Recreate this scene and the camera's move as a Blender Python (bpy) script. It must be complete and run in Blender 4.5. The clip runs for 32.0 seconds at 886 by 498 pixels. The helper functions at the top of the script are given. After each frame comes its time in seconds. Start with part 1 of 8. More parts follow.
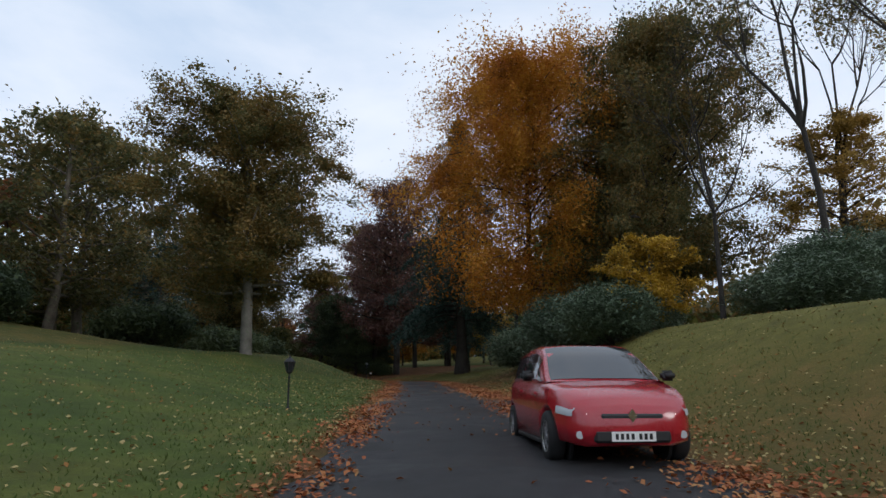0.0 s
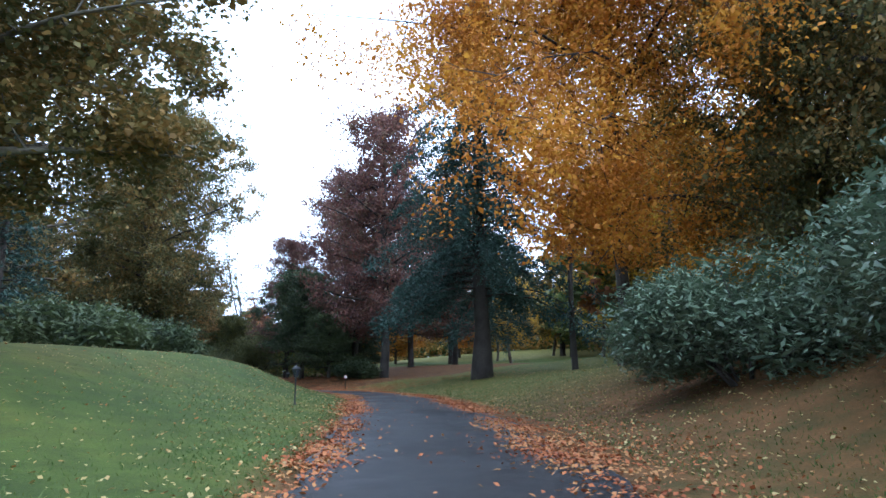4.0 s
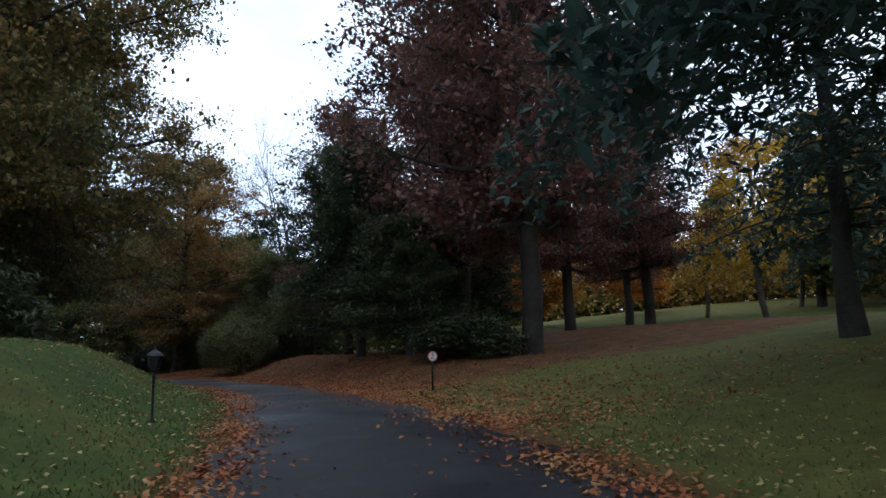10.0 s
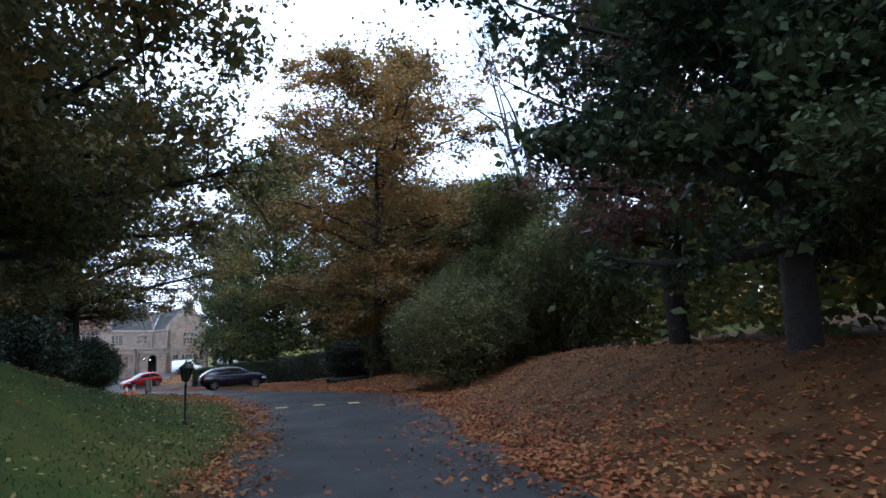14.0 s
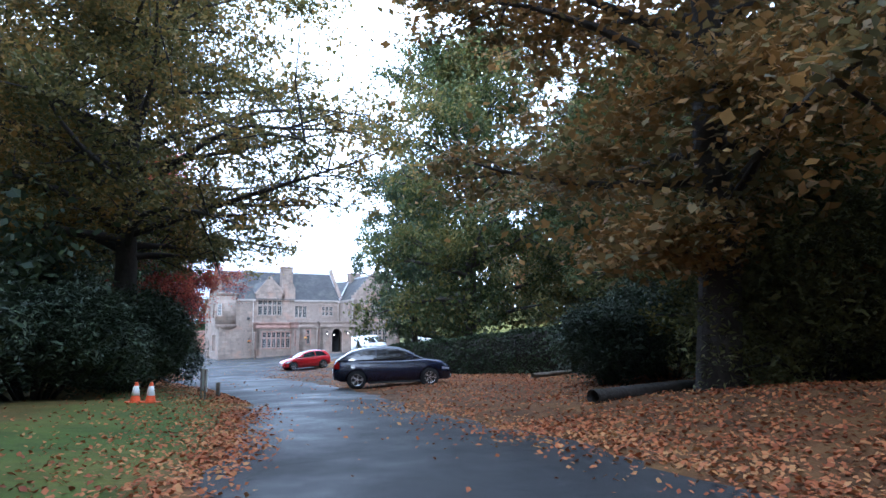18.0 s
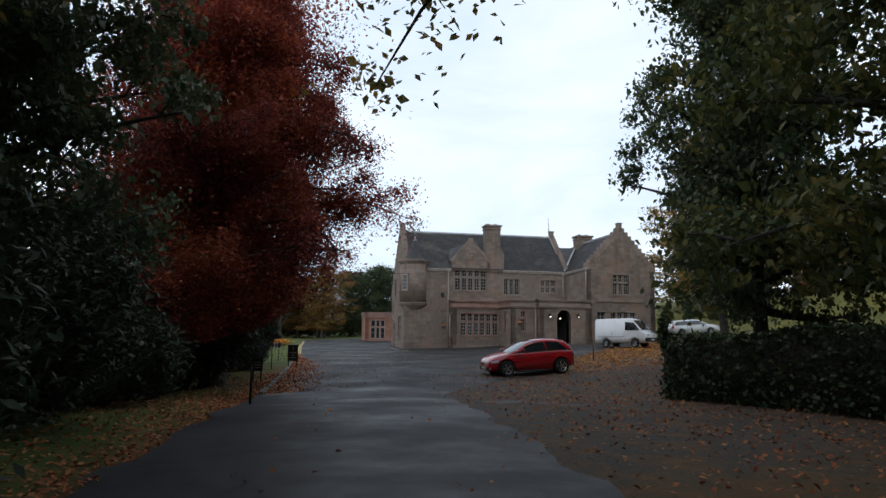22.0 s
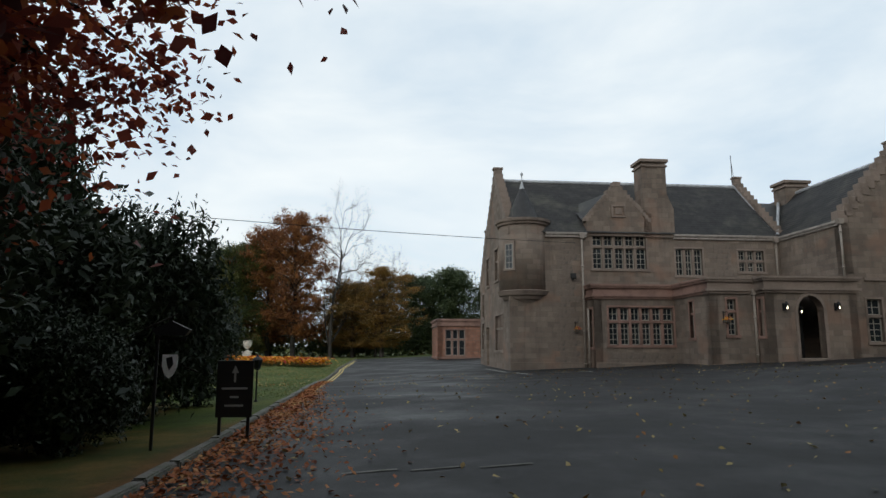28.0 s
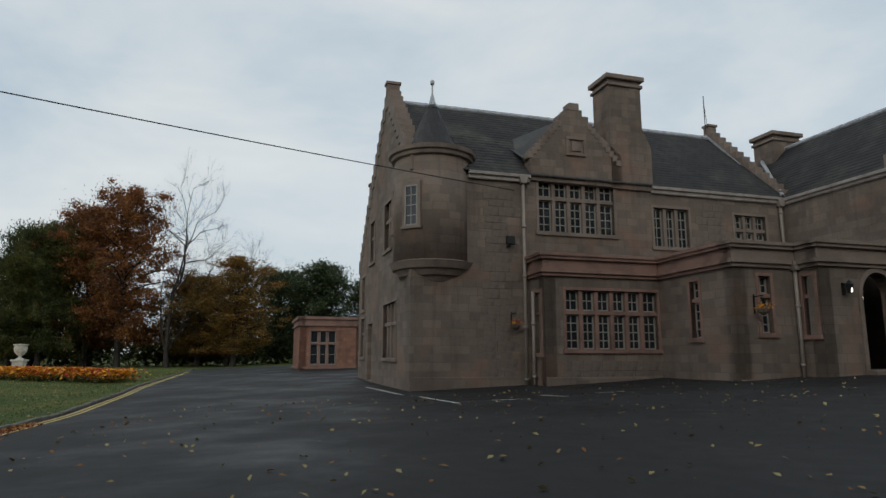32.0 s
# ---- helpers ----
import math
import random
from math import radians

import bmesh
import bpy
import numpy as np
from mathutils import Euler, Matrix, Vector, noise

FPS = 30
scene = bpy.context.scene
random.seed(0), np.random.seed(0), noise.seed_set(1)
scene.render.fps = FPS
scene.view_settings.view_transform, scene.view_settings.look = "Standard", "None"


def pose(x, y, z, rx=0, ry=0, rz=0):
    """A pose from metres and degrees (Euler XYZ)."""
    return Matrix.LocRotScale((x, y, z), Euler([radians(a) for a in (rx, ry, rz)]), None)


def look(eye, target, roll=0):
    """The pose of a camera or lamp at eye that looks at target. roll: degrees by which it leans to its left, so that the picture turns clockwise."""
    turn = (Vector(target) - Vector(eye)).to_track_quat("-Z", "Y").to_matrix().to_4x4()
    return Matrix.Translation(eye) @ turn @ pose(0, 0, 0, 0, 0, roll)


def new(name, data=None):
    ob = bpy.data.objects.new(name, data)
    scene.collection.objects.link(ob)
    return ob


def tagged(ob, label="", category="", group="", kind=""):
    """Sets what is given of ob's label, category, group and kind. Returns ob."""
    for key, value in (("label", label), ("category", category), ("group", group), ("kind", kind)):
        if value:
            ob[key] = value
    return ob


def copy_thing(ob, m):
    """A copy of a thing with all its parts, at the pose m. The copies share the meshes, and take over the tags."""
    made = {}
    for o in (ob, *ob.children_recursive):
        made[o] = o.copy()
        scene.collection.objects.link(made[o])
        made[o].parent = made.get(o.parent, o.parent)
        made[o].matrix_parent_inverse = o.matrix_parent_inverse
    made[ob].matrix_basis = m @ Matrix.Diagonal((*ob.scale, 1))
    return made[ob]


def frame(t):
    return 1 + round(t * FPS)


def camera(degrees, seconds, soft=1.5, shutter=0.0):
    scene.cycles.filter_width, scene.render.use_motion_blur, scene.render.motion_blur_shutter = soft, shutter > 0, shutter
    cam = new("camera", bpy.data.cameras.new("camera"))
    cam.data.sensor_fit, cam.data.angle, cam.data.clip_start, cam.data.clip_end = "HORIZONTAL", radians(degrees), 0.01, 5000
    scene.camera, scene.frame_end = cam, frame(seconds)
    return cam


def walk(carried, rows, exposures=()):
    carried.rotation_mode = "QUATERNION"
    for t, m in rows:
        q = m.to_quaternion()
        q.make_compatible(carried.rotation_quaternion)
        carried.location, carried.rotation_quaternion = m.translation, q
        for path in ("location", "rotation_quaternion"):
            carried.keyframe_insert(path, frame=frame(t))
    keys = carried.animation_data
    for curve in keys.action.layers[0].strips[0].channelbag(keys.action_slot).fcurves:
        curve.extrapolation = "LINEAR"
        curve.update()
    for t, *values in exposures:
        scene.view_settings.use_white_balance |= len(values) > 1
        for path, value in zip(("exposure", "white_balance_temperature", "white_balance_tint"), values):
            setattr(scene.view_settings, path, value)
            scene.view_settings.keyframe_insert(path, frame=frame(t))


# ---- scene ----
cam = camera(69.0, 32.0)
PATH = [
    (0.0, (-99.910, -137.620, 0.653), (-90.446, -135.128, 2.709), -0.10),
    (0.5, (-96.965, -136.687, 0.770), (-87.495, -134.219, 2.824), 0.05),
    (1.0, (-93.918, -135.769, 0.907), (-84.443, -133.345, 2.993), -0.12),
    (1.5, (-90.818, -134.857, 1.042), (-81.335, -132.469, 3.132), -0.41),
    (2.0, (-87.715, -133.882, 1.178), (-78.225, -131.472, 3.209), 0.07),
    (2.5, (-84.596, -132.931, 1.313), (-75.128, -130.538, 3.466), -0.31),
    (3.0, (-81.247, -131.939, 1.446), (-71.745, -129.550, 3.447), -1.06),
    (3.5, (-78.007, -130.966, 1.571), (-68.510, -128.566, 3.581), -0.72),
    (5.5, (-66.033, -127.133, 1.817), (-56.569, -124.536, 3.734), 0.81),
    (6.0, (-63.206, -126.187, 1.903), (-53.756, -123.508, 3.781), 0.74),
    (6.5, (-60.368, -125.190, 1.976), (-50.938, -122.426, 3.833), 0.62),
    (7.0, (-57.464, -124.162, 2.038), (-48.057, -121.290, 3.844), 0.46),
    (7.5, (-54.543, -123.057, 2.085), (-45.164, -120.057, 3.825), 0.08),
    (8.0, (-51.557, -121.855, 2.129), (-42.224, -118.710, 3.862), -0.17),
    (8.5, (-48.510, -120.564, 2.169), (-39.238, -117.227, 3.873), -0.04),
    (9.0, (-45.519, -119.209, 2.185), (-36.328, -115.643, 3.858), -0.97),
    (9.5, (-42.515, -117.748, 2.194), (-33.427, -113.900, 3.809), -1.15),
    (10.0, (-39.547, -116.199, 2.197), (-30.590, -112.036, 3.760), -1.39),
    (10.5, (-36.677, -114.475, 2.208), (-27.908, -109.933, 3.782), -1.35),
    (11.0, (-33.900, -112.653, 2.223), (-25.359, -107.704, 3.824), -1.73),
    (11.5, (-31.371, -110.782, 2.226), (-23.088, -105.417, 3.842), -1.76),
    (12.0, (-28.977, -108.841, 2.234), (-20.968, -103.074, 3.847), -2.53),
    (12.5, (-26.707, -106.816, 2.238), (-19.003, -100.637, 3.812), -2.91),
    (13.0, (-24.582, -104.733, 2.217), (-17.162, -98.212, 3.768), -2.53),
    (13.5, (-22.659, -102.659, 2.218), (-15.523, -95.818, 3.734), -2.50),
    (14.0, (-20.783, -100.591, 2.206), (-13.937, -93.473, 3.772), -2.39),
    (14.5, (-18.985, -98.474, 2.190), (-12.406, -91.097, 3.706), -2.53),
    (16.5, (-13.105, -89.538, 2.074), (-7.769, -81.224, 3.620), -1.20),
    (17.0, (-11.751, -86.943, 2.055), (-6.782, -78.400, 3.581), -0.81),
    (17.5, (-10.473, -84.188, 2.038), (-5.831, -75.459, 3.542), -0.49),
    (18.0, (-9.330, -81.246, 2.018), (-5.017, -72.330, 3.400), -0.77),
    (18.5, (-8.294, -78.294, 1.995), (-4.316, -69.229, 3.413), -1.02),
    (19.0, (-7.345, -75.333, 1.971), (-3.735, -66.113, 3.375), -1.01),
    (19.5, (-6.521, -72.329, 1.909), (-3.327, -62.955, 3.300), -0.64),
    (20.0, (-5.797, -69.353, 1.850), (-3.064, -59.836, 3.254), -0.31),
    (20.5, (-5.191, -66.171, 1.790), (-2.921, -56.528, 3.153), 0.07),
    (21.0, (-4.733, -62.811, 1.733), (-2.905, -53.071, 3.075), 0.73),
    (21.5, (-4.372, -59.851, 1.671), (-2.852, -50.052, 2.965), 0.73),
    (22.0, (-4.123, -57.251, 1.604), (-2.800, -47.418, 2.857), 0.73),
    (22.5, (-3.955, -54.792, 1.531), (-2.760, -44.938, 2.740), 0.73),
    (23.0, (-3.814, -52.535, 1.462), (-2.762, -42.664, 2.672), 0.39),
    (23.5, (-3.758, -50.648, 1.405), (-2.832, -40.760, 2.578), 0.13),
    (24.0, (-3.782, -48.768, 1.340), (-2.952, -38.870, 2.500), 0.12),
    (24.5, (-3.810, -46.917, 1.278), (-3.075, -37.014, 2.462), 0.12),
    (25.0, (-3.867, -44.927, 1.231), (-3.211, -35.026, 2.475), -0.14),
    (25.5, (-3.956, -42.879, 1.183), (-3.378, -32.976, 2.446), -0.29),
    (27.5, (-4.394, -35.193, 0.963), (-4.042, -25.306, 2.420), 0.38),
    (28.0, (-4.511, -33.405, 0.942), (-4.144, -23.533, 2.495), 0.07),
    (28.5, (-4.624, -31.557, 0.929), (-4.195, -21.688, 2.482), 0.16),
    (29.0, (-4.720, -29.869, 0.923), (-4.201, -20.001, 2.460), 0.38),
    (29.5, (-4.774, -28.049, 0.925), (-4.144, -18.201, 2.542), 0.07),
    (30.0, (-4.808, -26.460, 0.924), (-4.016, -16.611, 2.460), 0.39),
    (30.5, (-4.639, -24.852, 0.918), (-3.662, -15.020, 2.461), 0.44),
    (31.0, (-4.363, -23.168, 0.922), (-3.041, -13.379, 2.478), 0.55),
    (31.5, (-3.950, -21.638, 0.934), (-2.185, -11.926, 2.532), 0.56),
    (32.0, (-3.471, -20.120, 0.941), (-1.207, -10.524, 2.608), 0.03),
]
EXPOSURES = [(0.0, -0.3, 6200, 10), (1.0, 0.05, 6100, 10), (2.0, 0.9, 5500, 9), (3.0, 1.4, 5050, 8), (3.5, 1.5, 5100, 8), (5.5, 1.6, 5600, 8), (6.0, 1.35, 5700, 8), (6.8, 0.2, 5700, 8), (8.0, 0.05, 6000, 9),
             (9.0, 0.05, 5900, 10), (10.5, 0.7, 5600, 9), (12.0, 1.0, 5300, 9), (13.0, 1.0, 5300, 9), (14.0, 1.2, 5300, 8), (16.5, 1.2, 4950, 10), (17.0, 1.25, 4950, 10), (18.0, 2.1, 5000, 9),
             (19.0, 2.15, 5300, 9), (20.0, 2.1, 5500, 9), (21.0, 1.3, 6000, 9), (22.0, -0.1, 6200, 8), (23.0, -0.05, 6250, 6), (25.0, 0.0, 6350, 5), (28.0, -0.3, 6600, 4), (30.0, -0.58, 6650, 4), (32.0, -0.68, 6650, 4)]
walk(cam, [(t, look(eye, target, roll)) for t, eye, target, roll in PATH], EXPOSURES)
SKY_LEVEL = 1.3

# ---- world and light: a bright overcast autumn afternoon ----
SUN_AZ, SUN_EL = 205.0, 24.0
world = bpy.data.worlds.new("overcast_sky")
scene.world = world
world.use_nodes = True
wn = world.node_tree
wn.nodes.clear()


def wnode(kind, **values):
    n = wn.nodes.new(kind)
    for k, v in values.items():
        n.inputs[k].default_value = v
    return n


sky = wn.nodes.new("ShaderNodeTexSky")
sky.sky_type = "NISHITA"
sky.sun_disc = False
sky.sun_elevation, sky.sun_rotation = radians(SUN_EL), radians(SUN_AZ)
sky.air_density, sky.dust_density, sky.ozone_density = 1.0, 3.0, 1.5
w_co = wn.nodes.new("ShaderNodeTexCoord")
w_map = wn.nodes.new("ShaderNodeMapping")
w_map.inputs["Scale"].default_value = (1.0, 1.0, 2.6)
w_cl = wnode("ShaderNodeTexNoise", Scale=2.1, Detail=6.0, Roughness=0.55, Distortion=0.35)
w_ramp = wn.nodes.new("ShaderNodeValToRGB")
w_ramp.color_ramp.elements[0].position, w_ramp.color_ramp.elements[0].color = 0.34, (0.66, 0.77, 0.92, 1)
w_ramp.color_ramp.elements[1].position, w_ramp.color_ramp.elements[1].color = 0.66, (0.99, 1.02, 1.08, 1)
w_low = wnode("ShaderNodeVectorMath")
w_low.operation = "MULTIPLY"
w_low.inputs[1].default_value = (0.085, 0.085, 0.085)
w_mix = wn.nodes.new("ShaderNodeMix")
w_mix.data_type = "RGBA"
w_mix.inputs[0].default_value = 0.86
w_bg = wnode("ShaderNodeBackground", Strength=SKY_LEVEL)
w_out = wn.nodes.new("ShaderNodeOutputWorld")
wn.links.new(w_co.outputs["Generated"], w_map.inputs["Vector"])
wn.links.new(w_map.outputs["Vector"], w_cl.inputs["Vector"])
wn.links.new(w_cl.outputs["Fac"], w_ramp.inputs["Fac"])
wn.links.new(sky.outputs["Color"], w_low.inputs[0])
wn.links.new(w_low.outputs[0], w_mix.inputs[6])
wn.links.new(w_ramp.outputs["Color"], w_mix.inputs[7])
wn.links.new(w_mix.outputs[2], w_bg.inputs["Color"])
wn.links.new(w_bg.outputs["Background"], w_out.inputs["Surface"])

sun_data = bpy.data.lights.new("sun", "SUN")
sun_data.energy, sun_data.angle, sun_data.color = 0.7, radians(20), (1.0, 0.97, 0.93)
sun = new("sun", sun_data)
sun.rotation_euler = (radians(90 - SUN_EL), 0, radians(180 - SUN_AZ))
sun.location = (0, -60, 60)

# ---- materials ----
def material(name):
    m = bpy.data.materials.new(name)
    m.use_nodes = True
    nt = m.node_tree
    nt.nodes.clear()
    out = nt.nodes.new("ShaderNodeOutputMaterial")
    return m, nt, out


def node(nt, kind, links=(), **values):
    n = nt.nodes.new(kind)
    for k, v in values.items():
        n.inputs[k].default_value = v
    for key, socket in links:
        nt.links.new(socket, n.inputs[key])
    return n


def ramp(nt, fac, stops):
    n = nt.nodes.new("ShaderNodeValToRGB")
    els = n.color_ramp.elements
    while len(els) < len(stops):
        els.new(0.5)
    for e, (p, c) in zip(els, stops):
        e.position, e.color = p, (*c, 1)
    nt.links.new(fac, n.inputs["Fac"])
    return n.outputs["Color"]


def mix(nt, fac, a, b, blend="MIX"):
    n = nt.nodes.new("ShaderNodeMix")
    n.data_type, n.blend_type = "RGBA", blend
    for i, v in ((0, fac), (6, a), (7, b)):
        if isinstance(v, (int, float)):
            n.inputs[i].default_value = v
        elif isinstance(v, tuple):
            n.inputs[i].default_value = (*v, 1)
        else:
            nt.links.new(v, n.inputs[i])
    return n.outputs[2]


def scaled(c, f):
    return tuple(min(1.0, v * f) for v in c)


def grainy(name, base, rough=0.8, metal=0.0, dark=0.6, light=1.3, big=0.6, fine=14.0, bump=0.25, depth=0.01,
           stain=None, spec=0.4, coat=0.0, where="Object"):
    """A surface in one colour with stains at a large scale, grain at a small one, and fine relief."""
    m, nt, out = material(name)
    co = nt.nodes.new("ShaderNodeTexCoord").outputs[where]
    nb = node(nt, "ShaderNodeTexNoise", [("Vector", co)], Scale=big, Detail=5.0, Roughness=0.6)
    nf = node(nt, "ShaderNodeTexNoise", [("Vector", co)], Scale=fine, Detail=4.0, Roughness=0.65)
    col = ramp(nt, nb.outputs["Fac"], [(0.3, scaled(base, dark)), (0.5, base), (0.72, scaled(base, light))])
    grain = ramp(nt, nf.outputs["Fac"], [(0.3, (0.72, 0.72, 0.72)), (0.7, (1.2, 1.2, 1.2))])
    col = mix(nt, 0.6, col, grain, "MULTIPLY")
    if stain:
        ns = node(nt, "ShaderNodeTexNoise", [("Vector", co)], Scale=big * 2.7, Detail=6.0, Roughness=0.7)
        f = ramp(nt, ns.outputs["Fac"], [(0.5, (0, 0, 0)), (0.68, (1, 1, 1))])
        col = mix(nt, f, col, stain)
    rr = ramp(nt, nf.outputs["Fac"], [(0.2, (max(0.03, rough - 0.12),) * 3), (0.8, (min(1, rough + 0.1),) * 3)])
    bp = node(nt, "ShaderNodeBump", [("Height", nf.outputs["Fac"])], Strength=bump, Distance=depth)
    b = node(nt, "ShaderNodeBsdfPrincipled", [("Base Color", col), ("Roughness", rr), ("Normal", bp.outputs["Normal"])], Metallic=metal)
    b.inputs["Specular IOR Level"].default_value = spec
    b.inputs["Coat Weight"].default_value = coat
    nt.links.new(b.outputs["BSDF"], out.inputs["Surface"])
    return m


def plain(name, base, rough=0.5, metal=0.0, coat=0.0, spec=0.5):
    return grainy(name, base, rough, metal, dark=0.88, light=1.08, big=1.5, fine=40.0, bump=0.04, depth=0.002, coat=coat, spec=spec)


def leafy(name, colours, through_light=0.3, rough=0.55, big=0.35):
    """Leaves: each one takes its own colour, and whole sprays lean to one side of the range."""
    m, nt, out = material(name)
    geo = nt.nodes.new("ShaderNodeNewGeometry")
    ob = nt.nodes.new("ShaderNodeObjectInfo")
    co = nt.nodes.new("ShaderNodeTexCoord").outputs["Object"]
    nb = node(nt, "ShaderNodeTexNoise", [("Vector", co)], Scale=big, Detail=3.0, Roughness=0.6)
    f = nt.nodes.new("ShaderNodeMath")
    f.operation = "MULTIPLY_ADD"
    nt.links.new(geo.outputs["Random Per Island"], f.inputs[0])
    f.inputs[1].default_value = 0.5
    g = nt.nodes.new("ShaderNodeMath")
    g.operation = "MULTIPLY_ADD"
    nt.links.new(nb.outputs["Fac"], g.inputs[0])
    g.inputs[1].default_value, g.inputs[2].default_value = 1.5, -0.5
    nt.links.new(g.outputs[0], f.inputs[2])
    h = nt.nodes.new("ShaderNodeMath")
    h.operation = "MULTIPLY_ADD"
    nt.links.new(ob.outputs["Random"], h.inputs[0])
    h.inputs[1].default_value = 0.24
    nt.links.new(f.outputs[0], h.inputs[2])
    n = len(colours)
    col = ramp(nt, h.outputs[0], [(0.12 + 0.76 * i / max(1, n - 1), c) for i, c in enumerate(colours)])
    b = node(nt, "ShaderNodeBsdfPrincipled", [("Base Color", col)], Roughness=rough)
    b.inputs["Specular IOR Level"].default_value = 0.3
    tr = node(nt, "ShaderNodeBsdfTranslucent", [("Color", col)])
    mx = nt.nodes.new("ShaderNodeMixShader")
    mx.inputs[0].default_value = through_light
    nt.links.new(b.outputs["BSDF"], mx.inputs[1])
    nt.links.new(tr.outputs["BSDF"], mx.inputs[2])
    nt.links.new(mx.outputs["Shader"], out.inputs["Surface"])
    return m


def glassy(name, tint=(0.02, 0.025, 0.03), rough=0.04, shine=0.6):
    """Dark window glass that mirrors the sky, with an unlit inside behind it."""
    m, nt, out = material(name)
    co = nt.nodes.new("ShaderNodeTexCoord").outputs["Object"]
    nb = node(nt, "ShaderNodeTexNoise", [("Vector", co)], Scale=1.3, Detail=2.0)
    bp = node(nt, "ShaderNodeBump", [("Height", nb.outputs["Fac"])], Strength=0.06, Distance=0.02)
    b = node(nt, "ShaderNodeBsdfPrincipled", [("Normal", bp.outputs["Normal"])], Roughness=rough, IOR=1.5)
    b.inputs["Base Color"].default_value = (*tint, 1)
    b.inputs["Specular IOR Level"].default_value = shine
    nt.links.new(b.outputs["BSDF"], out.inputs["Surface"])
    return m


def lamp_glow(name, colour, strength):
    m, nt, out = material(name)
    e = node(nt, "ShaderNodeEmission", Strength=strength)
    e.inputs["Color"].default_value = (*colour, 1)
    nt.links.new(e.outputs["Emission"], out.inputs["Surface"])
    return m


def masonry(name, base, block=(0.62, 0.27), mortar=(0.16, 0.14, 0.12), patch=None):
    """Coursed, weathered sandstone: uneven blocks with thin joints, soot and damp streaks."""
    m, nt, out = material(name)
    co = nt.nodes.new("ShaderNodeTexCoord").outputs["Object"]
    sep = node(nt, "ShaderNodeSeparateXYZ", [("Vector", co)])
    add = nt.nodes.new("ShaderNodeMath")
    nt.links.new(sep.outputs["X"], add.inputs[0])
    nt.links.new(sep.outputs["Y"], add.inputs[1])
    uv = node(nt, "ShaderNodeCombineXYZ", [("X", add.outputs[0]), ("Y", sep.outputs["Z"])])
    nw = node(nt, "ShaderNodeTexNoise", [("Vector", co)], Scale=3.0, Detail=2.0)
    wob = node(nt, "ShaderNodeVectorMath", [(0, nw.outputs["Color"])])
    wob.operation = "SCALE"
    wob.inputs["Scale"].default_value = 0.03
    vec = node(nt, "ShaderNodeVectorMath", [(0, uv.outputs[0]), (1, wob.outputs[0])])
    br = nt.nodes.new("ShaderNodeTexBrick")
    br.offset, br.squash, br.squash_frequency = 0.43, 0.7, 3
    nt.links.new(vec.outputs[0], br.inputs["Vector"])
    for k, v in (("Color1", (*scaled(base, 0.8), 1)), ("Color2", (*scaled(base, 1.18), 1)), ("Mortar", (*mortar, 1)), ("Scale", 1.0), ("Mortar Size", 0.012),
                 ("Mortar Smooth", 0.4), ("Bias", -0.1), ("Brick Width", block[0]), ("Row Height", block[1])):
        br.inputs[k].default_value = v
    nb = node(nt, "ShaderNodeTexNoise", [("Vector", co)], Scale=0.45, Detail=6.0, Roughness=0.65)
    tone = ramp(nt, nb.outputs["Fac"], [(0.3, (0.66, 0.64, 0.62)), (0.52, (1.0, 1.0, 1.0)), (0.7, (1.18, 1.12, 1.06))])
    col = mix(nt, 0.85, br.outputs["Color"], tone, "MULTIPLY")
    if patch:
        np_ = node(nt, "ShaderNodeTexNoise", [("Vector", co)], Scale=0.7, Detail=3.0)
        pf = ramp(nt, np_.outputs["Fac"], [(0.52, (0, 0, 0)), (0.66, (0.7, 0.7, 0.7))])
        col = mix(nt, pf, col, patch)
    stretch = node(nt, "ShaderNodeMapping", [("Vector", co)])
    stretch.inputs["Scale"].default_value = (2.2, 2.2, 0.22)
    st = node(nt, "ShaderNodeTexNoise", [("Vector", stretch.outputs[0])], Scale=1.0, Detail=5.0, Roughness=0.7)
    sf = ramp(nt, st.outputs["Fac"], [(0.52, (0, 0, 0)), (0.72, (0.55, 0.55, 0.55))])
    col = mix(nt, sf, col, scaled(base, 0.42))
    nf = node(nt, "ShaderNodeTexNoise", [("Vector", co)], Scale=26.0, Detail=5.0, Roughness=0.7)
    gr = ramp(nt, nf.outputs["Fac"], [(0.3, (0.75, 0.75, 0.75)), (0.7, (1.15, 1.15, 1.15))])
    col = mix(nt, 0.7, col, gr, "MULTIPLY")
    hh = mix(nt, 0.3, br.outputs["Fac"], nf.outputs["Fac"])
    inv = nt.nodes.new("ShaderNodeInvert")
    nt.links.new(hh, inv.inputs["Color"])
    bp = node(nt, "ShaderNodeBump", [("Height", inv.outputs["Color"])], Strength=0.5, Distance=0.012)
    b = node(nt, "ShaderNodeBsdfPrincipled", [("Base Color", col), ("Normal", bp.outputs["Normal"])], Roughness=0.88)
    b.inputs["Specular IOR Level"].default_value = 0.25
    nt.links.new(b.outputs["BSDF"], out.inputs["Surface"])
    return m


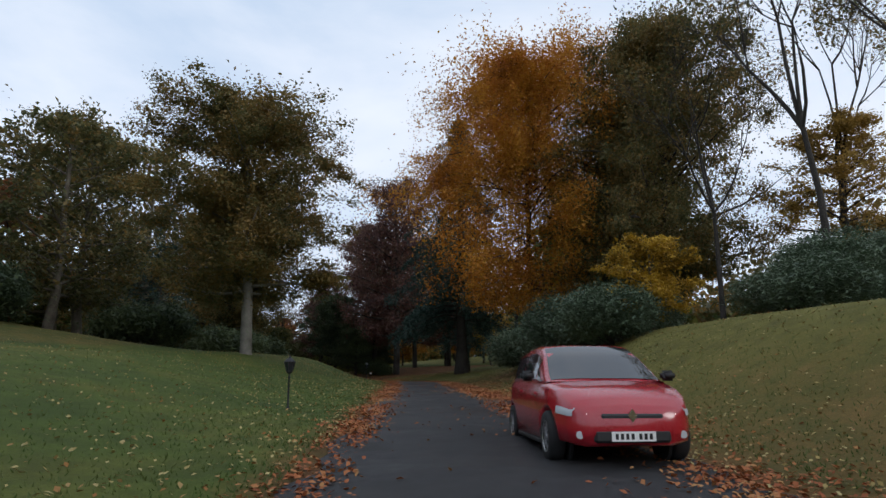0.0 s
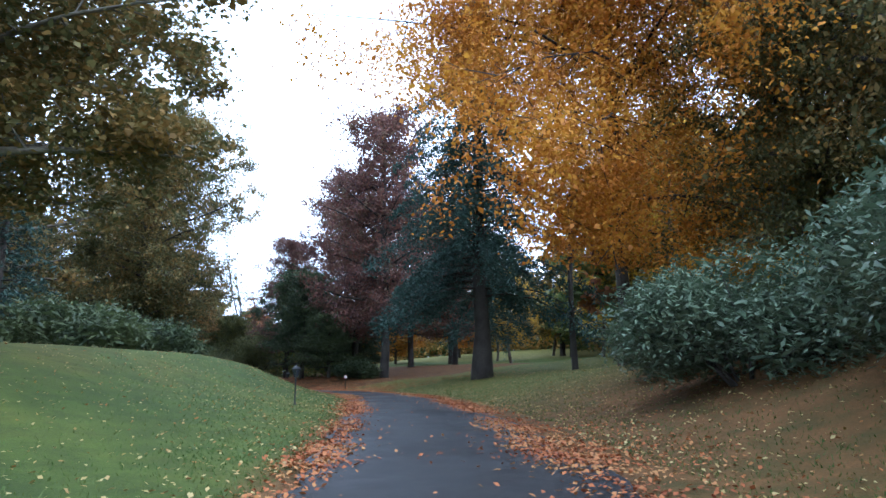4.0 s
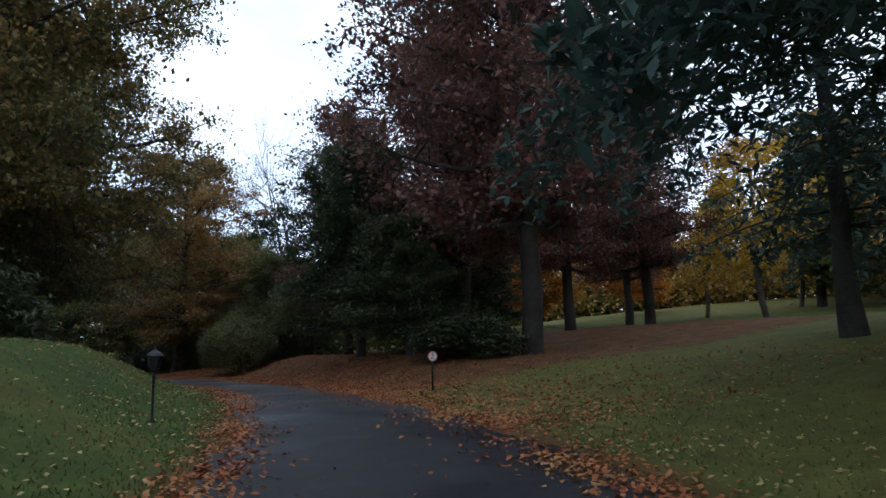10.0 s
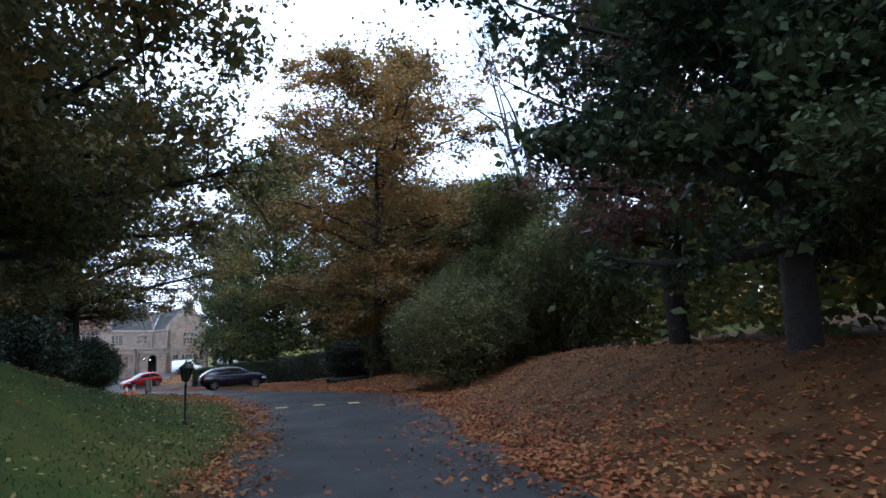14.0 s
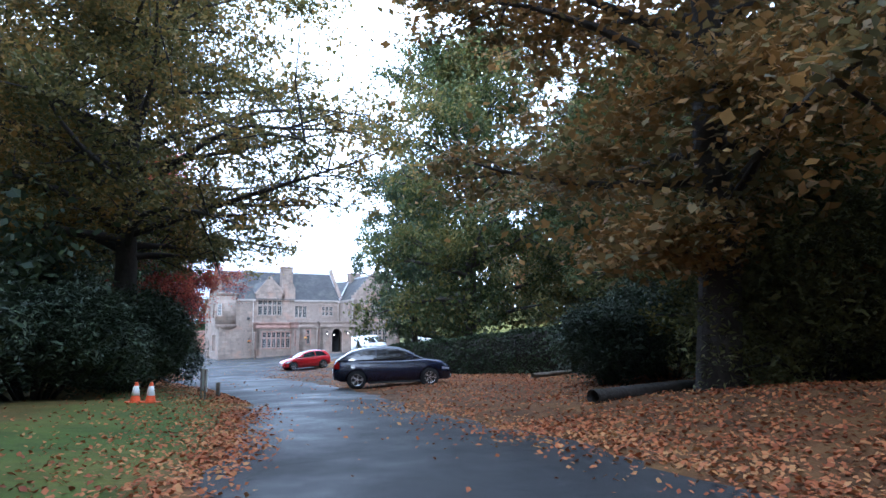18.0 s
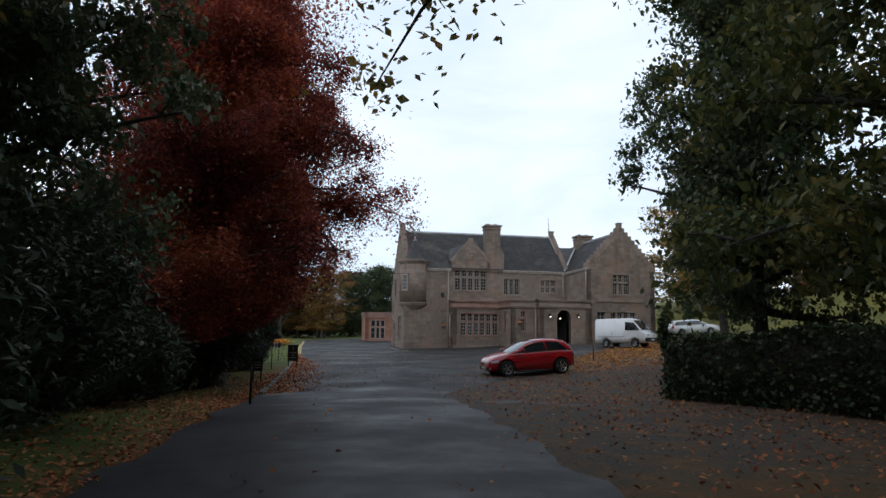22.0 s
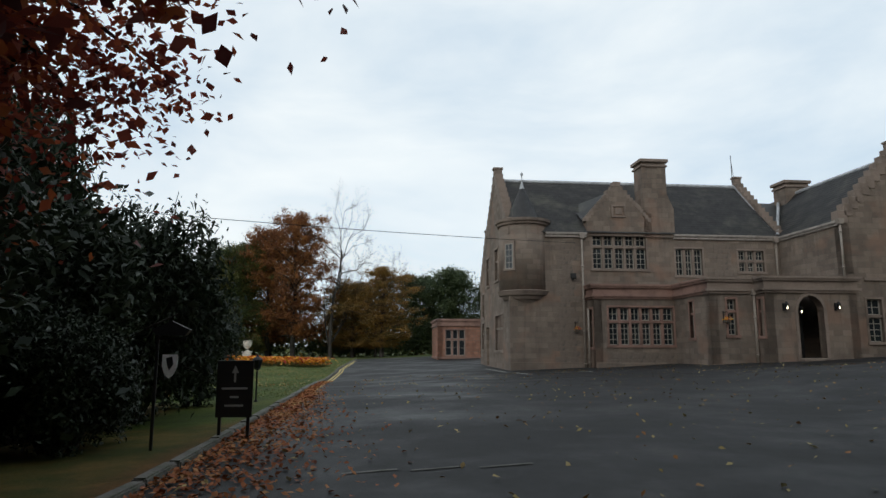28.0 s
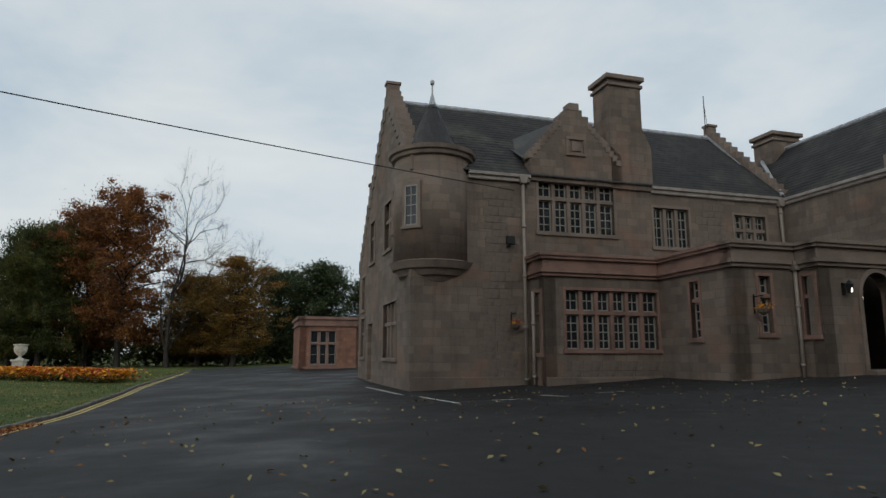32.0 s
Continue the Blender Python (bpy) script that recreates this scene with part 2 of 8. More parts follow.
def slated(name, base):
    m, nt, out = material(name)
    co = nt.nodes.new("ShaderNodeTexCoord").outputs["Object"]
    ob = nt.nodes.new("ShaderNodeObjectInfo")
    nb = node(nt, "ShaderNodeTexNoise", [("Vector", co)], Scale=0.7, Detail=6.0, Roughness=0.7)
    geo = nt.nodes.new("ShaderNodeNewGeometry")
    isl = ramp(nt, geo.outputs["Random Per Island"], [(0.0, (0.8, 0.8, 0.8)), (1.0, (1.25, 1.22, 1.2))])
    col = ramp(nt, nb.outputs["Fac"], [(0.3, scaled(base, 0.6)), (0.5, base), (0.70, (0.075, 0.075, 0.062))])
    col = mix(nt, 0.8, col, isl, "MULTIPLY")
    nf = node(nt, "ShaderNodeTexNoise", [("Vector", co)], Scale=20.0, Detail=4.0)
    bp = node(nt, "ShaderNodeBump", [("Height", nf.outputs["Fac"])], Strength=0.3, Distance=0.01)
    b = node(nt, "ShaderNodeBsdfPrincipled", [("Base Color", col), ("Normal", bp.outputs["Normal"])], Roughness=0.6)
    nt.links.new(b.outputs["BSDF"], out.inputs["Surface"])
    return m


def lawn_ground(name):
    """Mown grass with worn and leaf-strewn places; under the trees it turns to brown litter."""
    m, nt, out = material(name)
    co = nt.nodes.new("ShaderNodeTexCoord").outputs["Object"]
    nb = node(nt, "ShaderNodeTexNoise", [("Vector", co)], Scale=0.16, Detail=5.0, Roughness=0.6)
    nm = node(nt, "ShaderNodeTexNoise", [("Vector", co)], Scale=1.4, Detail=5.0, Roughness=0.65)
    nf = node(nt, "ShaderNodeTexNoise", [("Vector", co)], Scale=22.0, Detail=6.0, Roughness=0.75)
    green = ramp(nt, nb.outputs["Fac"], [(0.3, (0.042, 0.068, 0.014)), (0.5, (0.064, 0.090, 0.017)), (0.7, (0.108, 0.106, 0.024))])
    wear = ramp(nt, nm.outputs["Fac"], [(0.35, (0.65, 0.62, 0.6)), (0.65, (1.25, 1.2, 1.1))])
    col = mix(nt, 0.7, green, wear, "MULTIPLY")
    # pale grass: dry on the near bank, painted sunlight on the far lawns
    dry_and_lit = nt.nodes.new("ShaderNodeAttribute")
    dry_and_lit.attribute_name = "dry_and_lit"
    pale_grass = ramp(nt, nm.outputs["Fac"], [(0.3, (0.085, 0.078, 0.020)), (0.5, (0.13, 0.115, 0.028)), (0.7, (0.175, 0.150, 0.042))])
    col = mix(nt, dry_and_lit.outputs["Fac"], col, pale_grass)
    lit = nt.nodes.new("ShaderNodeAttribute")
    lit.attribute_name = "litter"
    litter = ramp(nt, nm.outputs["Fac"], [(0.3, (0.045, 0.022, 0.010)), (0.5, (0.105, 0.048, 0.018)), (0.7, (0.16, 0.085, 0.03))])
    lf = nt.nodes.new("ShaderNodeMath")
    lf.operation = "MULTIPLY_ADD"
    nt.links.new(nm.outputs["Fac"], lf.inputs[0])
    lf.inputs[1].default_value = 1.6
    sub = nt.nodes.new("ShaderNodeMath")
    sub.operation = "SUBTRACT"
    nt.links.new(lit.outputs["Fac"], sub.inputs[0])
    sub.inputs[1].default_value = 0.8
    mul = nt.nodes.new("ShaderNodeMath")
    mul.operation = "MULTIPLY_ADD"
    nt.links.new(sub.outputs[0], mul.inputs[0])
    mul.inputs[1].default_value, mul.inputs[2].default_value = 2.0, 0.0
    nt.links.new(mul.outputs[0], lf.inputs[2])
    lf.use_clamp = True
    col = mix(nt, lf.outputs[0], col, litter)
    stony = nt.nodes.new("ShaderNodeAttribute")
    stony.attribute_name = "gravel"
    grit = ramp(nt, nf.outputs["Fac"], [(0.3, (0.034, 0.031, 0.031)), (0.55, (0.070, 0.063, 0.060)), (0.75, (0.115, 0.095, 0.082))])
    patch = ramp(nt, nm.outputs["Fac"], [(0.42, (0.95, 0.95, 0.95)), (0.62, (0.35, 0.35, 0.35))])
    bare = mix(nt, 1.0, stony.outputs["Color"], patch, "MULTIPLY")
    col = mix(nt, bare, col, grit)
    fine = ramp(nt, nf.outputs["Fac"], [(0.3, (0.5, 0.52, 0.5)), (0.7, (1.4, 1.38, 1.3))])
    col = mix(nt, 0.75, col, fine, "MULTIPLY")
    bp = node(nt, "ShaderNodeBump", [("Height", nf.outputs["Fac"])], Strength=0.6, Distance=0.03)
    b = node(nt, "ShaderNodeBsdfPrincipled", [("Base Color", col), ("Normal", bp.outputs["Normal"])], Roughness=0.9)
    b.inputs["Specular IOR Level"].default_value = 0.2
    nt.links.new(b.outputs["BSDF"], out.inputs["Surface"])
    return m


def asphalt_road(name, tone=1.0, shine=0.2, rough=(0.42, 0.72)):
    """Worn, damp asphalt: aggregate, patches, tyre-polished strips and hairline cracks."""
    m, nt, out = material(name)
    co = nt.nodes.new("ShaderNodeTexCoord").outputs["Object"]
    nb = node(nt, "ShaderNodeTexNoise", [("Vector", co)], Scale=0.35, Detail=5.0, Roughness=0.65)
    nm = node(nt, "ShaderNodeTexNoise", [("Vector", co)], Scale=3.0, Detail=5.0, Roughness=0.7)
    nf = node(nt, "ShaderNodeTexNoise", [("Vector", co)], Scale=70.0, Detail=3.0, Roughness=0.7)
    col = ramp(nt, nb.outputs["Fac"], [(0.3, (0.015, 0.0150, 0.0160)), (0.5, (0.024, 0.0240, 0.0255)), (0.7, (0.039, 0.0385, 0.0385))])
    med = ramp(nt, nm.outputs["Fac"], [(0.3, scaled((0.72, 0.72, 0.74), tone)), (0.7, tuple(v * tone for v in (1.25, 1.24, 1.2)))])
    col = mix(nt, 0.7, col, med, "MULTIPLY")
    agg = ramp(nt, nf.outputs["Fac"], [(0.3, (0.6, 0.6, 0.6)), (0.62, (1.15, 1.15, 1.15)), (0.75, (2.2, 2.15, 2.0))])
    col = mix(nt, 0.8, col, agg, "MULTIPLY")
    vo = node(nt, "ShaderNodeTexVoronoi", [("Vector", co)], Scale=0.55)
    vo.feature = "DISTANCE_TO_EDGE"
    ck = ramp(nt, vo.outputs["Distance"], [(0.0, (0.35, 0.35, 0.35)), (0.012, (1, 1, 1))])
    brk = ramp(nt, nm.outputs["Fac"], [(0.42, (0, 0, 0)), (0.58, (0.85, 0.85, 0.85))])
    col = mix(nt, brk, col, mix(nt, 1.0, col, ck, "MULTIPLY"))
    rr = ramp(nt, nb.outputs["Fac"], [(0.35, (rough[0],) * 3), (0.6, (rough[1],) * 3)])
    bp = node(nt, "ShaderNodeBump", [("Height", nf.outputs["Fac"])], Strength=0.45, Distance=0.008)
    b = node(nt, "ShaderNodeBsdfPrincipled", [("Base Color", col), ("Roughness", rr), ("Normal", bp.outputs["Normal"])])
    b.inputs["Specular IOR Level"].default_value = shine
    nt.links.new(b.outputs["BSDF"], out.inputs["Surface"])
    return m


M_GROUND = lawn_ground("grass_ground")
M_ROAD = asphalt_road("asphalt")
M_COURT = asphalt_road("forecourt_asphalt", 0.75, 0.17, (0.44, 0.74))
M_BARK = grainy("bark", (0.115, 0.095, 0.075), 0.95, dark=0.5, light=1.5, big=1.2, fine=9.0, bump=0.9, depth=0.05, stain=(0.13, 0.15, 0.09))
M_BARK_DARK = grainy("dark_bark", (0.042, 0.036, 0.031), 0.95, dark=0.5, light=1.4, big=1.0, fine=8.0, bump=0.9, depth=0.06)
M_BARK_PALE = grainy("pale_bark", (0.14, 0.13, 0.112), 0.9, dark=0.55, light=1.3, big=1.4, fine=10.0, bump=0.6, depth=0.03, stain=(0.12, 0.13, 0.09))
M_STONE = masonry("sandstone", (0.215, 0.170, 0.140), patch=(0.25, 0.160, 0.120))
M_BLOCK = grainy("sandstone_block", (0.20, 0.158, 0.13), 0.9, dark=0.62, light=1.3, big=1.1, fine=22.0, bump=0.5, depth=0.008, stain=(0.12, 0.10, 0.085))
M_PINK = masonry("pink_sandstone", (0.30, 0.15, 0.105), block=(0.5, 0.25))
M_DRESSED = grainy("dressed_stone", (0.225, 0.175, 0.145), 0.85, dark=0.6, light=1.2, big=0.9, fine=24.0, bump=0.3, depth=0.006)
M_DRESSED_PINK = grainy("dressed_pink_stone", (0.255, 0.155, 0.125), 0.85, dark=0.65, light=1.2, big=1.1, fine=24.0, bump=0.3, depth=0.006)
M_SLATE = slated("slate", (0.031, 0.030, 0.032))
M_LEAD = grainy("lead_flashing", (0.42, 0.43, 0.45), 0.5, metal=0.3, big=3.0, fine=20.0)
M_GUTTER = grainy("painted_gutter", (0.33, 0.29, 0.26), 0.55, dark=0.7, light=1.2, big=3.0, fine=20.0)
M_PIPE = plain("painted_pipe", (0.30, 0.255, 0.22), 0.5)
M_FRAME = plain("white_window_frame", (0.32, 0.295, 0.26), 0.45)
M_GLASS = glassy("window_glass")
M_PUDDLE = glassy("puddle_water", (0.020, 0.015, 0.012), 0.5, 0.12)
M_CARGLASS = glassy("car_glass", (0.02, 0.023, 0.026), 0.02, 1.0)
M_IRON = grainy("black_iron", (0.018, 0.018, 0.020), 0.5, metal=0.3, big=5.0, fine=60.0, bump=0.1)
# near-black for hollows: shade of porch and wheel arches, put into the colour
M_DARK = plain("unlit_interior", (0.010, 0.010, 0.011), 0.9)
M_LEAFLITTER = leafy("fallen_leaves", [(0.15, 0.040, 0.016), (0.26, 0.075, 0.026), (0.36, 0.125, 0.045), (0.39, 0.20, 0.075)], 0.1, 0.75, 0.8)
M_ORANGELEAF = leafy("orange_fallen_leaves", [(0.30, 0.11, 0.025), (0.42, 0.17, 0.035), (0.50, 0.24, 0.05), (0.36, 0.12, 0.03)], 0.1, 0.75, 0.8)
M_LAWNLEAF = leafy("pale_fallen_leaves", [(0.18, 0.12, 0.035), (0.30, 0.22, 0.075), (0.40, 0.33, 0.15), (0.26, 0.11, 0.03)], 0.1, 0.75, 0.8)
M_GRASSBLADE = leafy("grass_blades", [(0.034, 0.066, 0.014), (0.056, 0.098, 0.02), (0.096, 0.118, 0.032)], 0.25, 0.6, 0.3)
M_KERB = grainy("kerb_stone", (0.15, 0.14, 0.125), 0.9, dark=0.5, light=1.25, big=2.0, fine=30.0, bump=0.5, stain=(0.07, 0.08, 0.05))
M_YELLOW = grainy("yellow_line_paint", (0.66, 0.50, 0.17), 0.7, dark=0.75, light=1.1, big=4.0, fine=40.0)
M_WHITELINE = grainy("white_line_paint", (0.55, 0.54, 0.50), 0.7, dark=0.6, light=1.1, big=4.0, fine=40.0, stain=(0.10, 0.10, 0.10))
M_WHITE = plain("white_enamel", (0.78, 0.78, 0.76), 0.4)
M_SIGNGREY = plain("dull_sign_lettering", (0.34, 0.34, 0.33), 0.6)
M_RED = plain("red_enamel", (0.55, 0.03, 0.03), 0.4)
M_BLACK = plain("black_enamel", (0.012, 0.012, 0.013), 0.4)
M_RUBBER = grainy("tyre_rubber", (0.016, 0.016, 0.017), 0.8, big=4.0, fine=50.0, bump=0.3)
M_ALLOY = grainy("alloy", (0.58, 0.58, 0.60), 0.28, metal=0.9, big=6.0, fine=60.0, bump=0.03)
M_TRIM = plain("black_plastic_trim", (0.014, 0.014, 0.015), 0.55)
M_CHROME = plain("chrome", (0.75, 0.75, 0.76), 0.12, metal=1.0)
M_LENS = glassy("lamp_lens", (0.45, 0.47, 0.5), 0.05)
M_TAIL = plain("tail_lamp_lens", (0.35, 0.01, 0.012), 0.15, coat=0.6)
M_CONE = plain("orange_cone_plastic", (0.75, 0.11, 0.025), 0.5)
M_PLATE = plain("number_plate", (0.72, 0.72, 0.70), 0.4)
M_GLOW = lamp_glow("daylight_lamp", (1.0, 0.98, 0.95), 6.0)
M_WARMGLOW = lamp_glow("warm_bulb", (1.0, 0.86, 0.62), 5.0)
M_URN = grainy("pale_stone_urn", (0.62, 0.59, 0.52), 0.85, dark=0.65, big=4.0, fine=30.0, bump=0.4)
M_WOOD = grainy("weathered_timber", (0.16, 0.13, 0.10), 0.9, dark=0.5, light=1.4, big=3.0, fine=18.0, bump=0.5)


def paint(name, c):
    return grainy(name, c, 0.26, dark=0.93, light=1.05, big=2.0, fine=120.0, bump=0.01, depth=0.001, coat=0.8, spec=0.5)


M_CARRED = paint("red_car_paint", (0.36, 0.012, 0.022))
M_CARRED2 = paint("bright_red_car_paint", (0.42, 0.012, 0.016))
M_CARBLACK = paint("dark_blue_black_car_paint", (0.005, 0.009, 0.030))
M_CARWHITE = paint("white_car_paint", (0.74, 0.75, 0.76))
L_OAK = leafy("oak_leaves", [(0.051, 0.061, 0.026), (0.088, 0.097, 0.036), (0.152, 0.128, 0.046), (0.241, 0.152, 0.046)], 0.4)
L_GREEN = leafy("green_leaves", [(0.046, 0.068, 0.026), (0.080, 0.116, 0.040), (0.132, 0.168, 0.050), (0.235, 0.215, 0.055)], 0.42)
L_LIME = leafy("lime_leaves", [(0.026, 0.038, 0.015), (0.046, 0.066, 0.022), (0.082, 0.098, 0.030), (0.175, 0.145, 0.038)], 0.42)
L_ORANGE = leafy("orange_beech_leaves", [(0.15, 0.070, 0.018), (0.32, 0.125, 0.020), (0.48, 0.19, 0.024), (0.57, 0.29, 0.034)], 0.45)
L_YELLOW = leafy("yellow_leaves", [(0.152, 0.108, 0.02), (0.343, 0.207, 0.024), (0.495, 0.309, 0.033), (0.578, 0.385, 0.048)], 0.45)
L_COPPER = leafy("copper_beech_leaves", [(0.062, 0.021, 0.021), (0.17, 0.036, 0.028), (0.31, 0.064, 0.035), (0.41, 0.12, 0.038)], 0.45)
L_RUSSET = leafy("russet_leaves", [(0.078, 0.049, 0.029), (0.157, 0.071, 0.036), (0.258, 0.101, 0.041), (0.358, 0.157, 0.045)], 0.42)
L_BRONZE = leafy("bronze_beech_leaves", [(0.085, 0.078, 0.034), (0.16, 0.115, 0.040), (0.245, 0.135, 0.044), (0.33, 0.18, 0.048)], 0.42)
L_AUTUMN = leafy("brown_olive_leaves", [(0.07, 0.06, 0.026), (0.13, 0.098, 0.034), (0.23, 0.13, 0.036), (0.33, 0.18, 0.045)], 0.42)
L_GOLD = leafy("golden_brown_leaves", [(0.13, 0.095, 0.03), (0.24, 0.155, 0.04), (0.36, 0.22, 0.05), (0.44, 0.29, 0.08)], 0.42)
L_OLIVEGOLD = leafy("olive_gold_leaves", [(0.066, 0.070, 0.026), (0.110, 0.108, 0.036), (0.20, 0.155, 0.046), (0.33, 0.19, 0.05)], 0.45)
L_PURPLE = leafy("purple_brown_leaves", [(0.074, 0.049, 0.054), (0.123, 0.067, 0.064), (0.197, 0.087, 0.064), (0.148, 0.11, 0.07)], 0.4)
L_CONIFER = leafy("conifer_needles", [(0.024, 0.048, 0.041), (0.044, 0.081, 0.068), (0.072, 0.12, 0.096)], 0.25, 0.65)
L_LAUREL = leafy("rhododendron_leaves", [(0.042, 0.066, 0.038), (0.080, 0.118, 0.068), (0.135, 0.178, 0.112)], 0.2, 0.35)
L_DARK = leafy("dark_evergreen_leaves", [(0.031, 0.050, 0.029), (0.056, 0.080, 0.041), (0.096, 0.122, 0.050)], 0.3, 0.5)
# laurel greens in two depths of shade, darkened in the leaf colour itself
L_LAURELHALFSHADE = leafy("laurel_leaves", [(0.020, 0.033, 0.020), (0.036, 0.053, 0.028), (0.062, 0.080, 0.036)], 0.2, 0.5)
L_LAURELSHADE = leafy("shaded_laurel_leaves", [(0.012, 0.020, 0.012), (0.022, 0.034, 0.018), (0.040, 0.055, 0.026)], 0.15, 0.45)
L_OLIVE = leafy("olive_shrub_leaves", [(0.056, 0.068, 0.026), (0.104, 0.112, 0.041), (0.188, 0.179, 0.066)], 0.35, 0.5)
L_FLOWER = leafy("bedding_flowers", [(0.50, 0.07, 0.02), (0.68, 0.24, 0.02), (0.74, 0.40, 0.03), (0.42, 0.05, 0.03)], 0.2, 0.6, 1.2)
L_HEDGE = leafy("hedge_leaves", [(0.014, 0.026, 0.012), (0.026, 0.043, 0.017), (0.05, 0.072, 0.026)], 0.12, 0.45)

# ---- building blocks ----
def link_mesh(name, me, mat, parent=None, label="", smooth=False):
    if mat:
        me.materials.append(mat)
    if smooth:
        me.polygons.foreach_set("use_smooth", [True] * len(me.polygons))
    ob = new(name, me)
    if parent:
        ob.parent = parent
    if label:
        ob["label"] = label
    return ob


def part(name, bm, mat, parent=None, label="", smooth=False):
    me = bpy.data.meshes.new(name)
    bm.to_mesh(me)
    bm.free()
    return link_mesh(name, me, mat, parent, label, smooth)


def array_mesh(name, verts, faces):
    """A mesh from arrays: verts (n, 3), faces (m, k) with k corners each."""
    verts, faces = np.asarray(verts, dtype=np.float32), np.asarray(faces, dtype=np.int32)
    me = bpy.data.meshes.new(name)
    k = faces.shape[1]
    me.vertices.add(len(verts))
    me.vertices.foreach_set("co", verts.ravel())
    me.loops.add(faces.size)
    me.loops.foreach_set("vertex_index", faces.ravel())
    me.polygons.add(len(faces))
    me.polygons.foreach_set("loop_start", np.arange(0, faces.size, k, dtype=np.int32))
    me.update(calc_edges=True)
    return me


def empty(name, m=None, label="", category="", group="", kind=""):
    ob = new(name)
    ob.empty_display_size = 0.3
    if m is not None:
        ob.matrix_basis = m
    return tagged(ob, label, category, group, kind)


def box(bm, lo, hi, m=None):
    """An upright box between two corners, in the frame m."""
    vs = [Vector((x, y, z)) for z in (lo[2], hi[2]) for y in (lo[1], hi[1]) for x in (lo[0], hi[0])]
    vs = [bm.verts.new(m @ v if m else v) for v in vs]
    for f in ((0, 2, 3, 1), (4, 5, 7, 6), (0, 1, 5, 4), (2, 6, 7, 3), (0, 4, 6, 2), (1, 3, 7, 5)):
        bm.faces.new([vs[i] for i in f])
    return vs


def bevelled(bm, width=0.01, segments=1):
    bmesh.ops.bevel(bm, geom=bm.edges[:], offset=width, segments=segments, affect="EDGES", clamp_overlap=True)
    return bm


def lathe(bm, outline, n=16, m=None, caps=True):
    """A body of revolution round z from (radius, height) pairs."""
    rings = []
    for r, z in outline:
        ring = []
        for i in range(n):
            a = 2 * math.pi * i / n
            v = Vector((r * math.cos(a), r * math.sin(a), z))
            ring.append(bm.verts.new(m @ v if m else v))
        rings.append(ring)
    for a, b in zip(rings, rings[1:]):
        for i in range(n):
            bm.faces.new((a[i], a[(i + 1) % n], b[(i + 1) % n], b[i]))
    if caps:
        bm.faces.new(rings[0][::-1])
        bm.faces.new(rings[-1])
    return bm


def prism(bm, outline, lo, hi, m=None):
    """An outline of (x, z) corners, drawn out along y from lo to hi."""
    a = [bm.verts.new(m @ Vector((x, lo, z)) if m else Vector((x, lo, z))) for x, z in outline]
    b = [bm.verts.new(m @ Vector((x, hi, z)) if m else Vector((x, hi, z))) for x, z in outline]
    n = len(a)
    bm.faces.new(a)
    bm.faces.new(b[::-1])
    for i in range(n):
        bm.faces.new((a[i], b[i], b[(i + 1) % n], a[(i + 1) % n]))
    bmesh.ops.recalc_face_normals(bm, faces=bm.faces[:])
    return bm


def tube(pts, radii, n=6):
    """Verts and quads of a tapered pipe along pts."""
    pts = np.asarray(pts, float)
    k = len(pts)
    tang = np.gradient(pts, axis=0)
    tang /= np.linalg.norm(tang, axis=1)[:, None] + 1e-9
    ref = np.where(np.abs(tang[:, 2:3]) > 0.9, np.array([[1.0, 0, 0]]), np.array([[0, 0, 1.0]]))
    u = np.cross(tang, ref)
    u /= np.linalg.norm(u, axis=1)[:, None] + 1e-9
    w = np.cross(tang, u)
    a = np.arange(n) * 2 * np.pi / n
    r = np.asarray(radii, float)[:, None, None]
    v = pts[:, None, :] + r * (np.cos(a)[None, :, None] * u[:, None, :] + np.sin(a)[None, :, None] * w[:, None, :])
    i = np.arange(k - 1)[:, None] * n
    j = np.arange(n)[None, :]
    j2 = (j + 1) % n
    f = np.stack([i + j, i + j2, i + n + j2, i + n + j], -1).reshape(-1, 4)
    return v.reshape(-1, 3), f


class Buffer:
    def __init__(self):
        self.v, self.f, self.n = [], [], 0

    def add(self, v, f):
        self.v.append(v)
        self.f.append(f + self.n)
        self.n += len(v)

    def mesh(self, name):
        return array_mesh(name, np.concatenate(self.v), np.concatenate(self.f))


def cable_part(name, pts, radius, mat, parent=None, n=6, label=""):
    v, f = tube(pts, [radius] * len(pts), n)
    return link_mesh(name, array_mesh(name, v, f), mat, parent, label, True)


def leaf_quads(rng, centres, size, aspect=0.62, upward=0.4, hang=0.0):
    """One folded leaf blade at each centre, turned at random."""
    n = len(centres)
    nrm = rng.normal(size=(n, 3))
    nrm[:, 2] = np.abs(nrm[:, 2]) + upward
    nrm /= np.linalg.norm(nrm, axis=1)[:, None]
    ax = rng.normal(size=(n, 3))
    ax[:, 2] -= hang
    ax -= nrm * (ax * nrm).sum(1)[:, None]
    ax /= np.linalg.norm(ax, axis=1)[:, None] + 1e-9
    side = np.cross(nrm, ax)
    L = (np.asarray(size) * rng.uniform(0.65, 1.3, n))[:, None]
    W = L * aspect * 0.5
    a, c = centres - ax * L * 0.5, centres + ax * L * 0.5
    b = centres + side * W + nrm * L * 0.08 - ax * L * 0.06
    d = centres - side * W + nrm * L * 0.08 - ax * L * 0.06
    v = np.stack([a, b, c, d], 1).reshape(-1, 3)
    f = np.arange(4 * n).reshape(n, 4)
    return v, f


